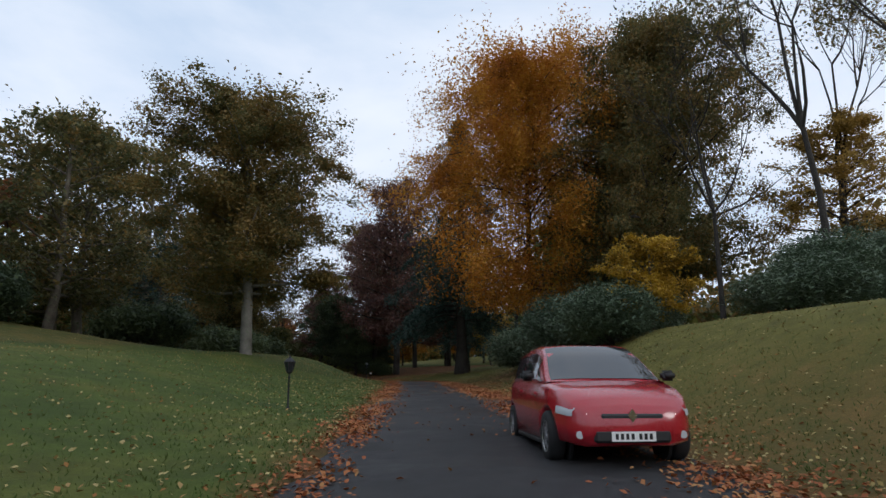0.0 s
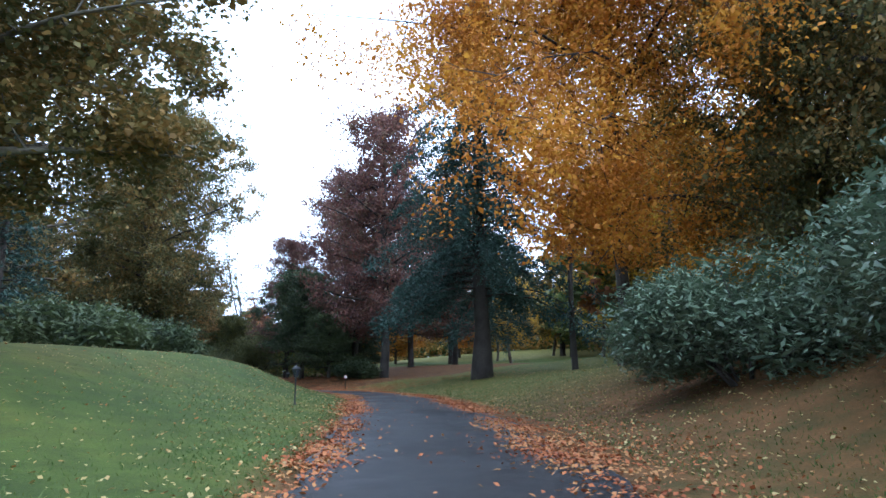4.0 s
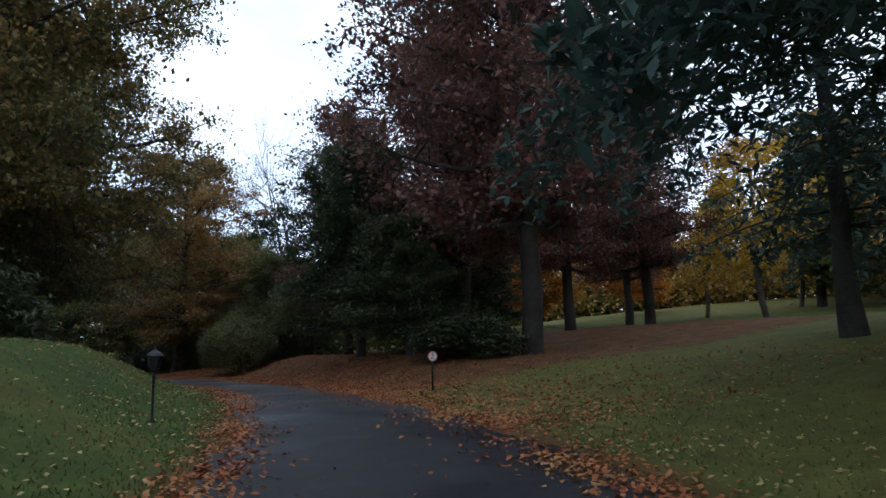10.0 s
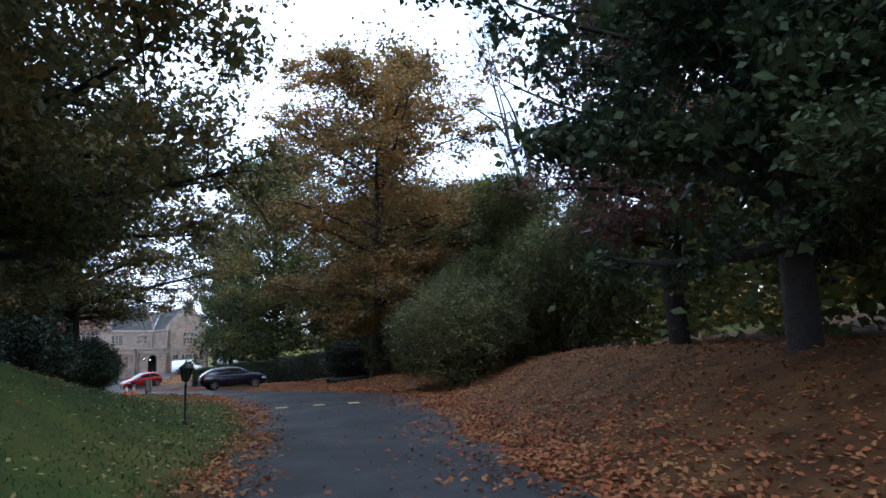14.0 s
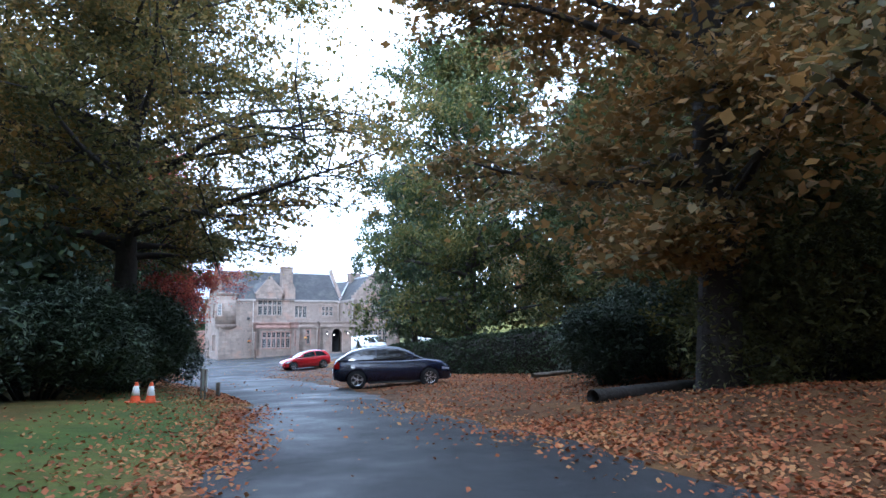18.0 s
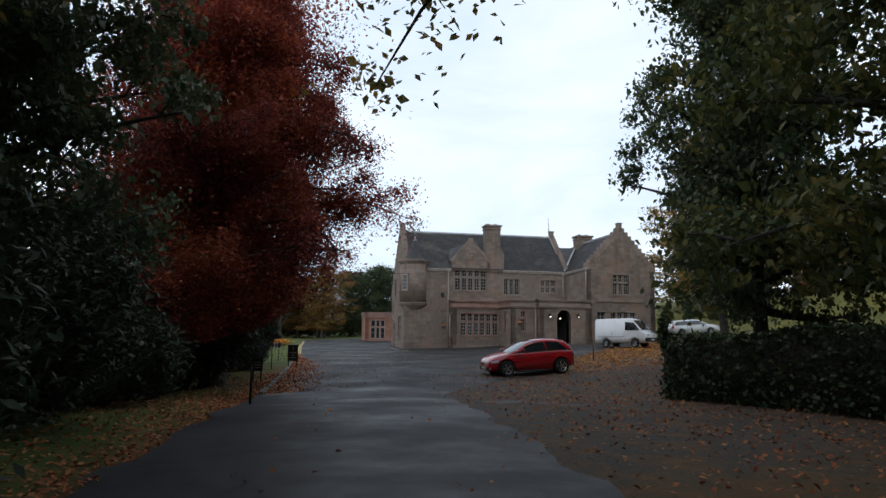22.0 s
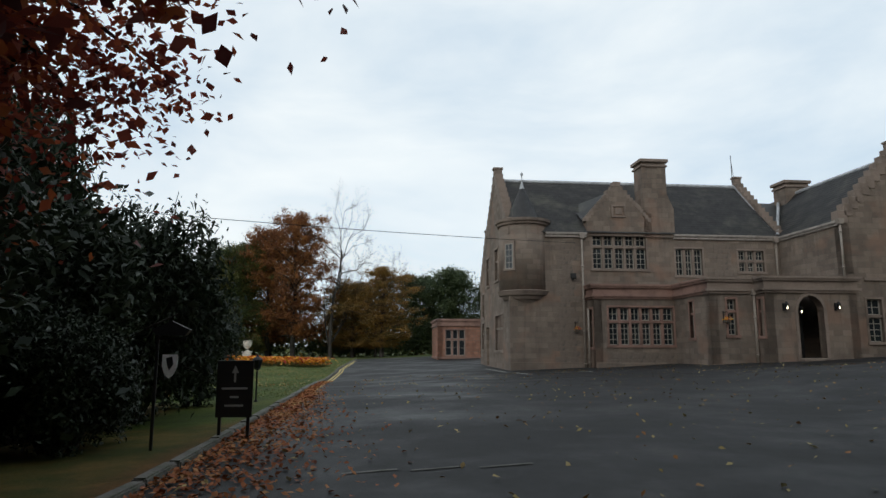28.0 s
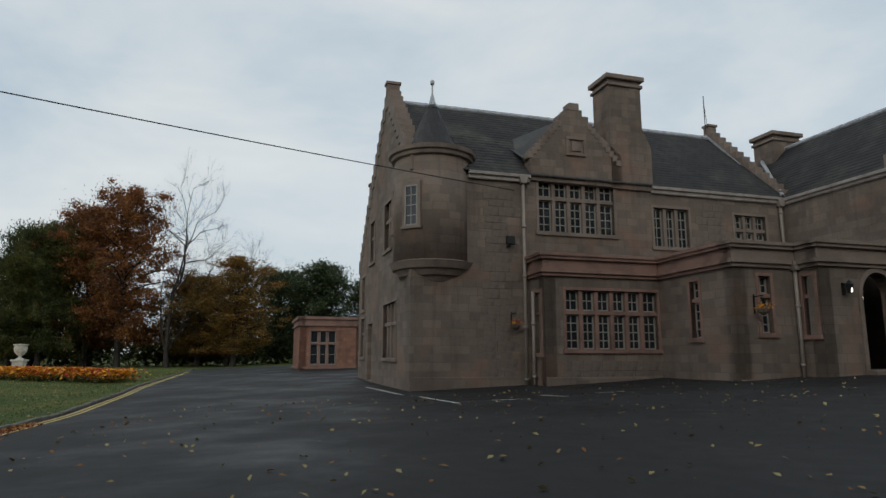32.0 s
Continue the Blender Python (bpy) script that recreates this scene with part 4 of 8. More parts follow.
def strip(name, s0, s1, left, right, lift, mat, step=0.5, across=7, label="", category="", parent=None, kind="structure"):
    """A band along the drive between two distances from its line, laid on the land."""
    keep = (LINE_S >= s0) & (LINE_S <= s1)
    idx = np.nonzero(keep)[0][::max(1, int(step / 0.5))]
    normal = np.c_[tang_[idx, 1], -tang_[idx, 0]]
    lw = left(LINE_S[idx]) if callable(left) else np.full(len(idx), left)
    rw = right(LINE_S[idx]) if callable(right) else np.full(len(idx), right)
    t = np.linspace(0, 1, across)
    off = lw[:, None] * (1 - t) + rw[:, None] * t
    px = dense[idx, 0][:, None] + normal[:, 0][:, None] * off
    py = dense[idx, 1][:, None] + normal[:, 1][:, None] * off
    crown_ = 0.045 * (1 - (2 * t - 1) ** 2)
    w = smooth((py + 44) / 10.0)
    court = court_flat(px, py)
    pz = (dense[idx, 2][:, None] * (1 - w) + court * w) + lift + crown_[None, :]
    n, m_ = px.shape
    i, j = np.arange(n - 1)[:, None] * m_, np.arange(m_ - 1)[None]
    f = np.stack([i + j, i + j + 1, i + m_ + j + 1, i + m_ + j], -1).reshape(-1, 4)[:, ::-1]
    me = array_mesh(name, np.stack([px, py, pz], -1).reshape(-1, 3), f)
    ob = link_mesh(name, me, mat, parent, "", True)
    return tagged(ob, label, category, "", kind)


rag = lambda s: 0.10 * np.sin(s * 1.7) + 0.06 * np.sin(s * 4.1 + 1) + 0.04 * np.sin(s * 9.3)
strip("road", -28, 158.5, lambda s: -curve(s, *EDGE_L) - 0.08 + rag(s), lambda s: curve(s, *EDGE_R) + 0.08 + rag(s + 40), 0.0, M_ROAD,
      label="narrow worn asphalt drive edged with fallen leaves", category="road", across=11)

# forecourt: one sheet of asphalt from the drive to the house and past its west side
cx, cy = np.arange(0, 1.0001, 1 / 40), np.arange(-36.5, 44.01, 1.0)


U_, Y_ = np.meshgrid(cx, cy)
X_ = court_left(Y_) * (1 - U_) + court_right(Y_) * U_
Z_ = court_flat(X_, Y_) + 0.035 - 0.03 * smooth((-34.5 - Y_) / 2.0) + rise_east(X_, Y_) - 0.16 * smooth((U_ - 0.90) / 0.10) * (Y_ < -9)
n_, m_ = X_.shape
i_, j_ = np.arange(n_ - 1)[:, None] * m_, np.arange(m_ - 1)[None]
me = array_mesh("forecourt", np.stack([X_, Y_, Z_], -1).reshape(-1, 3), np.stack([i_ + j_, i_ + j_ + 1, i_ + m_ + j_ + 1, i_ + m_ + j_], -1).reshape(-1, 4))
tagged(link_mesh("forecourt", me, M_COURT, None, "", True), "wide dark asphalt forecourt in front of the house", "pavement", "", "structure")


def court_z(x, y):
    return float(court_flat(x, y)) + 0.035

# ---- the house: a two-storey sandstone mansion with stepped gables and a corner turret ----
house = empty("mansion", pose(0.22, -0.18, 0, 0, 0, 3.5), "grey-brown sandstone mansion with stepped gables and a corner turret", "house")
DEEP = 0.45


class Face:
    """A wall plane: origin on the ground, u along it, outward normal n."""

    def __init__(self, ox, oy, turn):
        self.m = pose(ox, oy, 0, 0, 0, turn)  # local x runs along the wall, local -y points outwards

    def box(self, bm, u0, u1, z0, z1, out0, out1):
        box(bm, (u0, -out1, z0), (u1, -out0, z1), self.m)


def walled(name, face, length, z0, z1, openings, gable=None, thick=DEEP, mat=None, parent=None, label=""):
    """A wall with openings cut through it; openings are (u, z, width, height); gable: (left, right, apex height) above z1."""
    us = sorted({0.0, length, *[o[0] for o in openings], *[o[0] + o[2] for o in openings]})
    zs = sorted({z0, z1, *[o[1] for o in openings], *[o[1] + o[3] for o in openings]})
    us, zs = [u for u in us if 0 <= u <= length], [z for z in zs if z0 <= z <= z1]
    bm = bmesh.new()
    grid = {}

    def at(i, k, back):
        """The shared vertex at grid line i, k on the front or the back of the wall."""
        if (i, k, back) not in grid:
            grid[i, k, back] = bm.verts.new(face.m @ Vector((us[i], thick if back else 0.0, zs[k])))
        return grid[i, k, back]

    def solid(i, k):
        if not (0 <= i < len(us) - 1 and 0 <= k < len(zs) - 1):
            return False
        cu, cz = (us[i] + us[i + 1]) / 2, (zs[k] + zs[k + 1]) / 2
        return not any(o[0] < cu < o[0] + o[2] and o[1] < cz < o[1] + o[3] for o in openings)

    for i in range(len(us) - 1):
        for k in range(len(zs) - 1):
            if not solid(i, k):
                continue
            for back in (False, True):
                bm.faces.new([at(a, b, back) for a, b in ((i, k), (i + 1, k), (i + 1, k + 1), (i, k + 1))])
            for di, dk, e0, e1 in ((-1, 0, (i, k), (i, k + 1)), (1, 0, (i + 1, k), (i + 1, k + 1)), (0, -1, (i, k), (i + 1, k)), (0, 1, (i, k + 1), (i + 1, k + 1))):
                if not solid(i + di, k + dk):
                    bm.faces.new([at(*e0, False), at(*e1, False), at(*e1, True), at(*e0, True)])
    bmesh.ops.recalc_face_normals(bm, faces=bm.faces)
    wall = part(name, bm, mat or M_STONE, parent or house, label)
    if gable:
        a, b, top = gable
        bm = bmesh.new()
        prism(bm, [(a, z1), (b, z1), ((a + b) / 2, top)], 0, thick, face.m)
        part("gable_head", bm, mat or M_STONE, parent or house)
    return wall


def light_bars(face, u0, u1, z0, z1, nu, nz, depth):
    bm = bmesh.new()
    t = 0.030
    for a, b, c, d in ((u0, u0 + 0.045, z0, z1), (u1 - 0.045, u1, z0, z1), (u0, u1, z0, z0 + 0.045), (u0, u1, z1 - 0.045, z1)):
        face.box(bm, a, b, c, d, -depth, -depth + 0.03)
    for i in range(1, nu):
        u = u0 + (u1 - u0) * i / nu
        face.box(bm, u - t / 2, u + t / 2, z0, z1, -depth, -depth + 0.022)
    for j in range(1, nz):
        z = z0 + (z1 - z0) * j / nz
        face.box(bm, u0, u1, z - t / 2, z + t / 2, -depth, -depth + 0.02)
    return bm


def mullioned(face, u, z, w, h, cols, split=None, stone=None, nz=(2, 4), nu=2, sill=True, label=""):
    """A stone-mullioned window: moulded surround, mullions and transom, and a barred light in every bay."""
    stone = stone or M_DRESSED
    bm = bmesh.new()
    e = 0.10
    for a, b, c, d in ((u - e, u, z - 0.02, z + h + e), (u + w, u + w + e, z - 0.02, z + h + e), (u, u + w, z + h, z + h + e)):
        face.box(bm, a, b, c, d, -0.22, 0.025)
    win = part("window", bm, stone, house, label or "stone-mullioned window with small white-barred panes")
    if sill:
        bm = bmesh.new()
        face.box(bm, u - e - 0.04, u + w + e + 0.04, z - 0.13, z, -0.2, 0.07)
        part("window_sill", bm, stone, win)
    bay = w / cols
    mw = 0.13
    for i in range(1, cols):
        bm = bmesh.new()
        prism(bm, [(u + bay * i - mw / 2, z), (u + bay * i + mw / 2, z), (u + bay * i + mw / 2, z + h), (u + bay * i - mw / 2, z + h)], 0.04, 0.2, face.m)
        part("mullion", bm, stone, win)
    rows = [(z, z + h)]
    if split:
        zt = z + h * split
        bm = bmesh.new()
        face.box(bm, u, u + w, zt - 0.06, zt + 0.06, -0.19, -0.045)
        part("transom", bm, stone, win)
        rows = [(z, zt - 0.06), (zt + 0.06, z + h)]
    for i in range(cols):
        for k, (za, zb) in enumerate(rows):
            a = u + bay * i + (mw / 2 if i else 0)
            b = u + bay * (i + 1) - (mw / 2 if i < cols - 1 else 0)
            bm = bmesh.new()
            face.box(bm, a, b, za, zb, -0.20, -0.185)
            pane = part("pane", bm, M_GLASS, win)
            n = nz[1] if (k == 0 and (split or len(rows) == 1)) else nz[0]
            part("glazing_grid", light_bars(face, a, b, za, zb, nu, n, 0.185), M_FRAME, win)
    return win


def band(name, face, u0, u1, z0, z1, out, mat=None, parent=None):
    bm = bmesh.new()
    face.box(bm, u0, u1, z0, z1, -0.05, out)
    return part(name, bm, mat or M_DRESSED, parent or house)


def stepped(name, face, a, b, z1, top, steps, wide=0.45, mat=None, sides="lr", cap=True):
    """Crow steps up a gable: each step is a stone of its own."""
    c = (a + b) / 2
    objs = []
    for side in sides:
        for i in range(steps):
            t0, t1 = i / steps, (i + 1) / steps
            if side == "l":
                u0, u1 = a + (c - a) * t0 - 0.10, a + (c - a) * t1 + 0.04
            else:
                u0, u1 = b + (c - b) * t1 - 0.04, b + (c - b) * t0 + 0.10
            zb = z1 + (top - z1) * t0 - 0.12
            zt = z1 + (top - z1) * t1 + 0.14
            bm = bmesh.new()
            face.box(bm, u0, u1, zb, zt, -wide, 0.04)
            bevelled(bm, 0.012)
            objs.append(part("crow_step", bm, mat or M_DRESSED, house))
    if cap:
        bm = bmesh.new()
        face.box(bm, c - 0.17, c + 0.17, top - 0.1, top + 0.52, -wide, 0.04)
        face.box(bm, c - 0.22, c + 0.22, top + 0.52, top + 0.62, -wide - 0.05, 0.09)
        part("gable_finial", bm, mat or M_DRESSED, house)
    return objs


def slates(name, a, b, c, d, rows, parent=None, seed=1, inside=None):
    """A slated slope between the eave a-b and the ridge d-c; every slate is laid on its own, over a solid board."""
    rng = np.random.default_rng(seed)
    a, b, c, d = (np.array(p, float) for p in (a, b, c, d))
    nrm = np.cross(b - a, d - a)
    nrm /= np.linalg.norm(nrm)
    if nrm[2] < 0:
        nrm = -nrm
    V, F, n = [], [], 0
    for r in range(rows):
        t0, t1 = r / rows, min(1.0, (r + 1.35) / rows)
        cols = max(2, int(np.linalg.norm(b - a) / 0.30))
        for i in range(cols):
            w0, w1 = (i + (r % 2) * 0.5) / cols, (i + 1 + (r % 2) * 0.5) / cols
            w0, w1 = min(1, w0 + 0.0006), min(1, w1 - 0.0006)
            if w1 - w0 < 0.2 / cols:
                continue
            jit = rng.uniform(-0.004, 0.004)
            lo = lambda w, t: (a + (b - a) * w) * (1 - t) + (d + (c - d) * w) * t
            p = [lo(w0, t0), lo(w1, t0), lo(w1, t1), lo(w0, t1)]
            if inside and not inside((p[0] + p[2]) / 2):
                continue
            up = 0.026 + jit
            q = [p[0] + nrm * up, p[1] + nrm * up, p[2] + nrm * 0.004, p[3] + nrm * 0.004]
            V += q + [p[0] + nrm * (up - 0.016), p[1] + nrm * (up - 0.016)]
            F += [(n, n + 1, n + 2, n + 3), (n + 4, n + 5, n + 1, n)]
            n += 6
    me = array_mesh(name, np.array(V), np.array(F))
    ob = link_mesh(name, me, M_SLATE, parent or house)
    ob["kind"] = "stuff"
    return ob


def board(name, pts, thick=0.12, mat=None, parent=None):
    """A roof board under the slates."""
    bm = bmesh.new()
    p = [Vector(q) for q in pts]
    nrm = (p[1] - p[0]).cross(p[-1] - p[0]).normalized()
    if nrm.z < 0:
        nrm = -nrm
    top = [bm.verts.new(q) for q in p]
    low = [bm.verts.new(q - nrm * thick) for q in p]
    bm.faces.new(top)
    bm.faces.new(low[::-1])
    k = len(p)
    for i in range(k):
        bm.faces.new((top[i], low[i], low[(i + 1) % k], top[(i + 1) % k]))
    bmesh.ops.recalc_face_normals(bm, faces=bm.faces[:])
    return part(name, bm, mat or M_SLATE, parent or house)


def ridge_tiles(name, p, q, n, mat=None):
    p, q = np.array(p, float), np.array(q, float)
    for i in range(n):
        a, b = p + (q - p) * i / n, p + (q - p) * (i + 0.96) / n
        v, f = tube([a, b], [0.13, 0.12], 8)
        link_mesh("ridge_tile", array_mesh("ridge_tile", v, f), mat or M_LEAD, house)


def downpipe(x, y, z0, z1, hop=True):
    bm = bmesh.new()
    lathe(bm, [(0.055, z0), (0.055, z1)], 10, pose(x, y, 0))
    for z in np.arange(z0 + 0.5, z1, 1.7):
        lathe(bm, [(0.075, z), (0.075, z + 0.09)], 10, pose(x, y, 0))
    pipe = part("downpipe", bm, M_PIPE, house, "painted cast-iron rainwater pipe", True)
    if hop:
        bm = bmesh.new()
        prism(bm, [(-0.10, z1), (0.10, z1), (0.17, z1 + 0.26), (-0.17, z1 + 0.26)], -0.12, 0.10, pose(x, y, 0))
        part("rain_head", bm, M_PIPE, pipe)
    return pipe


EAVE, RIDGE, RY, BACK = 7.15, 10.95, 4.2, 8.2
F_FRONT = Face(0, 0.2, 0)
F_WEST = Face(-0.004, BACK, -90)        # u runs from the back to the front corner
F_EAST = Face(21.5, -4.65, 90)
F_BACK = Face(21.5, BACK, 180)

# front wall of the main block
w1 = (4.55, 5.25, 2.95, 1.92)
w3 = (9.15, 4.95, 1.5, 1.45)
w4 = (12.72, 5.2, 1.45, 1.15)
front_open = [w1, w3, w4]
walled("wall", F_FRONT, 15.3, -0.6, EAVE, front_open, label="coursed sandstone front wall")
mullioned(F_FRONT, *w1, 5, 0.62, nz=(2, 4))
mullioned(F_FRONT, *w3, 3, None, nz=(4, 4))
mullioned(F_FRONT, *w4, 3, 0.5, nz=(2, 2))
# west wall with its gable
west_open = [(BACK - 4.35, 0.95, 2.25, 1.95), (BACK - 4.35, 4.95, 1.25, 1.8), (BACK - 7.6, 0.05, 1.05, 2.3), (BACK - 7.3, 4.9, 1.0, 1.7)]
walled("wall", F_WEST, BACK - 0.204, -0.6, EAVE, west_open, (0, BACK - 0.2, RIDGE + 0.15), label="sandstone gable wall facing west")
mullioned(F_WEST, *west_open[0], 4, 0.62)
mullioned(F_WEST, *west_open[1], 2, 0.62)
mullioned(F_WEST, *west_open[3], 2, 0.62)
bm = bmesh.new()
F_WEST.box(bm, BACK - 7.6, BACK - 6.55, 0.05, 2.35, -0.22, -0.16)
door_w = part("door", bm, M_WOOD, house, "dark boarded side door")
stepped("crow", F_WEST, 0, BACK - 0.2, EAVE, RIDGE + 0.2, 11)
# rear range, lower, also with a stepped end
F_REAR = Face(0.15, 10.9, -90)
walled("wall", F_REAR, 5.0, -0.6, 5.0, [(0.7, 1.0, 1.0, 1.7), (0.9, 3.1, 0.8, 1.5)], (0, 5.0, 8.1), label="lower rear gable wall")
mullioned(F_REAR, 0.7, 1.0, 1.0, 1.7, 2, 0.6)
mullioned(F_REAR, 0.9, 3.1, 0.8, 1.5, 2, 0.6)
stepped("crow", F_REAR, 0, 5.0, 5.0, 8.1, 8)
board("rear_roof", [(0.3, 10.9, 5.0), (14, 10.9, 5.0), (14, 8.4, 8.1), (0.3, 8.4, 8.1)])
walled("wall", Face(14.0, 10.9, 180), 13.8, -0.6, 5.0, [], label="rear range wall")
# main roof
board("roof", [(0.3, 0.12, EAVE - 0.05), (15.35, 0.12, EAVE - 0.05), (15.35, RY, RIDGE), (0.3, RY, RIDGE)])
board("roof", [(0.3, BACK, EAVE - 0.05), (15.35, BACK, EAVE - 0.05), (15.35, RY, RIDGE), (0.3, RY, RIDGE)])
slates("slating", (0.45, 0.02, EAVE), (15.25, 0.02, EAVE), (15.25, RY, RIDGE), (0.45, RY, RIDGE), 24, seed=3)
ridge_tiles("ridge", (0.3, RY, RIDGE + 0.03), (15.15, RY, RIDGE + 0.03), 36)
walled("wall", F_BACK, 21.3, -0.6, EAVE, [], label="sandstone back wall")
# coped gable between the main roof and the lower link
F_MID = Face(15.1, BACK, -90)
bm = bmesh.new()
prism(bm, [(0, EAVE - 0.2), (BACK - 0.2, EAVE - 0.2), ((BACK - 0.2) / 2, RIDGE + 0.12)], 0, 0.35, F_MID.m)
part("cross_gable", bm, M_STONE, house)
stepped("crow", F_MID, 0, BACK - 0.2, EAVE - 0.1, RIDGE + 0.05, 12, wide=0.38)
for zz, sgn in ((0.0, 1),):
    bm = bmesh.new()
    prism(bm, [(BACK - 0.2, EAVE + 0.02), ((BACK - 0.2) / 2, RIDGE + 0.20), ((BACK - 0.2) / 2, RIDGE + 0.10), (BACK - 0.32, EAVE - 0.08)], -0.1, -0.02, F_MID.m)
    part("lead_skew", bm, M_LEAD, house, "pale lead flashing up the skew")
# gutter under the main eave
for u0, u1 in ((1.95, 4.2), (9.05, 15.0)):
    bm = bmesh.new()
    F_FRONT.box(bm, u0, u1, EAVE - 0.24, EAVE - 0.10, -0.02, 0.12)
    F_FRONT.box(bm, u0, u1, EAVE - 0.10, EAVE + 0.02, -0.02, 0.20)
    part("gutter", bevelled(bm, 0.012), M_GUTTER, house, "pale moulded gutter")

# wall-head gable over the big first-floor window
F_DORM = Face(4.1, 0.10, 0)
bm = bmesh.new()
prism(bm, [(0.12, EAVE - 0.14), (3.75, EAVE - 0.14), (3.75, 8.2), (2.45, 9.3), (2.45, 9.55), (2.2, 9.55), (2.2, 9.78), (1.56, 9.78), (1.56, 9.55), (1.31, 9.55), (1.31, 9.3), (0.12, 7.95)], 0, 0.5, F_DORM.m)
part("dormer_gable", bm, M_STONE, house, "stepped wall-head gable")
for k in range(9):
    for sgn in (-1, 1):
        u, z = 1.88 + sgn * (0.62 + 0.14 * k), 9.24 - 0.158 * k
        bm = bmesh.new()
        F_DORM.box(bm, u - 0.1, u + 0.1, z - 0.17, z + 0.06, -0.46, 0.02)
        part("crow_step", bevelled(bm, 0.01), M_DRESSED, house)
bm = bmesh.new()
F_DORM.box(bm, 1.68, 2.08, 9.74, 10.02, -0.46, 0.02)
part("gable_finial", bevelled(bm, 0.012), M_DRESSED, house)
bm = bmesh.new()
for q in ((1.5, 2.3, 8.62, 8.72), (1.5, 2.3, 8.02, 8.12), (1.5, 1.6, 8.12, 8.62), (2.2, 2.3, 8.12, 8.62)):
    F_DORM.box(bm, *q, -0.02, 0.07)
F_DORM.box(bm, 1.72, 2.08, 8.2, 8.55, -0.02, 0.05)
part("carved_panel", bevelled(bm, 0.01), M_DRESSED, house, "square carved stone panel")
board("dormer_roof", [(4.1, 0.3, 7.8), (4.1, 2.6, 9.2), (5.98, 3.6, 9.75), (5.98, 0.3, 9.75)])
board("dormer_roof", [(7.85, 0.3, 7.8), (7.85, 2.6, 9.2), (5.98, 3.6, 9.75), (5.98, 0.3, 9.75)])


def chimney(x0, x1, y0, y1, z0, z1, shoulder=0.0, pots=2):
    bm = bmesh.new()
    if shoulder:
        prism(bm, [(x0, z0), (x1 + shoulder, z0), (x1 + shoulder, z0 + 1.6), (x1, z0 + 2.4), (x1, z1), (x0, z1)], y0, y1)
    else:
        box(bm, (x0, y0, z0), (x1, y1, z1))
    st = part("chimney", bm, M_STONE, house, "broad sandstone chimney stack")
    bm = bmesh.new()
    box(bm, (x0 - 0.08, y0 - 0.08, z1 - 0.42), (x1 + 0.08, y1 + 0.08, z1 - 0.30))
    box(bm, (x0 - 0.13, y0 - 0.13, z1 - 0.16), (x1 + 0.13, y1 + 0.13, z1 + 0.02))
    part("chimney_cap", bevelled(bm, 0.02), M_DRESSED, st)
    for i in range(pots):
        bm = bmesh.new()
        lathe(bm, [(0.15, z1), (0.14, z1 + 0.16), (0.12, z1 + 0.18)], 12, pose(x0 + (x1 - x0) * (i + 0.5) / pots, (y0 + y1) / 2, 0))
        part("chimney_pot", bm, M_BARK_DARK, st)


chimney(7.42, 8.78, 0.10, 1.2, 6.98, 11.32, 0.35)
chimney(17.6, 19.1, 2.9, 4.1, 8.2, 11.15)
# link roof and wing
WE, WR, WA, WB = 7.1, 10.35, 15.1, 21.5
board("link_roof", [(15.2, 0.2, EAVE - 0.1), (18.3, 0.2, EAVE - 0.1), (18.3, 4.2, 10.0), (15.2, 4.2, 10.0)])
board("link_roof", [(15.2, BACK, EAVE - 0.1), (21.4, BACK, EAVE - 0.1), (21.4, 4.2, 10.0), (15.2, 4.2, 10.0)])
F_WING = Face(WA, -4.65, 0)
wing_open = [(2.45, 4.9, 1.5, 1.7), (0.95, 1.35, 0.75, 2.0), (2.2, 1.35, 2.35, 2.0)]
walled("wall", F_WING, WB - WA, -0.6, WE, wing_open, (0, WB - WA, WR + 0.2), label="sandstone wing with a stepped gable")
mullioned(F_WING, *wing_open[0], 3, 0.6)
mullioned(F_WING, *wing_open[1], 1, 0.6)
mullioned(F_WING, *wing_open[2], 4, 0.6)
stepped("crow", F_WING, 0, WB - WA, WE, WR + 0.25, 10)
band("string_course", F_WING, 0.9, 5.2, 4.22, 4.36, 0.09)
bm = bmesh.new()
F_WING.box(bm, 2.9, 3.5, 8.3, 9.0, -0.02, 0.05)
F_WING.box(bm, 3.07, 3.33, 8.42, 8.9, -0.02, 0.08)
part("carved_panel", bevelled(bm, 0.01), M_DRESSED, house)
F_WINGW = Face(WA, 0.2, -90)
walled("wall", F_WINGW, 4.85, -0.6, WE, [], label="side wall of the wing")
walled("wall", F_EAST, 12.85, -0.6, WE, [], label="east wall of the wing")
board("wing_roof", [(WA - 0.1, -4.45, WE - 0.05), (WA - 0.1, 4.2, WE - 0.05), (18.3, 4.2, WR), (18.3, -4.45, WR)])
board("wing_roof", [(WB + 0.1, -4.45, WE - 0.05), (WB + 0.1, 8, WE - 0.05), (18.3, 8, WR), (18.3, -4.45, WR)])
slates("slating", (WA - 0.14, 3.6, WE), (WA - 0.14, -4.2, WE), (18.3, -4.2, WR), (18.3, 3.6, WR), 20, seed=5)
ridge_tiles("ridge", (18.3, -4.3, WR + 0.03), (18.3, 4.2, WR + 0.03), 20)
bm = bmesh.new()
F_WINGW.box(bm, 0, 4.75, WE - 0.22, WE - 0.1, -0.02, 0.10)
F_WINGW.box(bm, 0, 4.75, WE - 0.10, WE + 0.02, -0.02, 0.18)
part("gutter", bevelled(bm, 0.012), M_GUTTER, house)
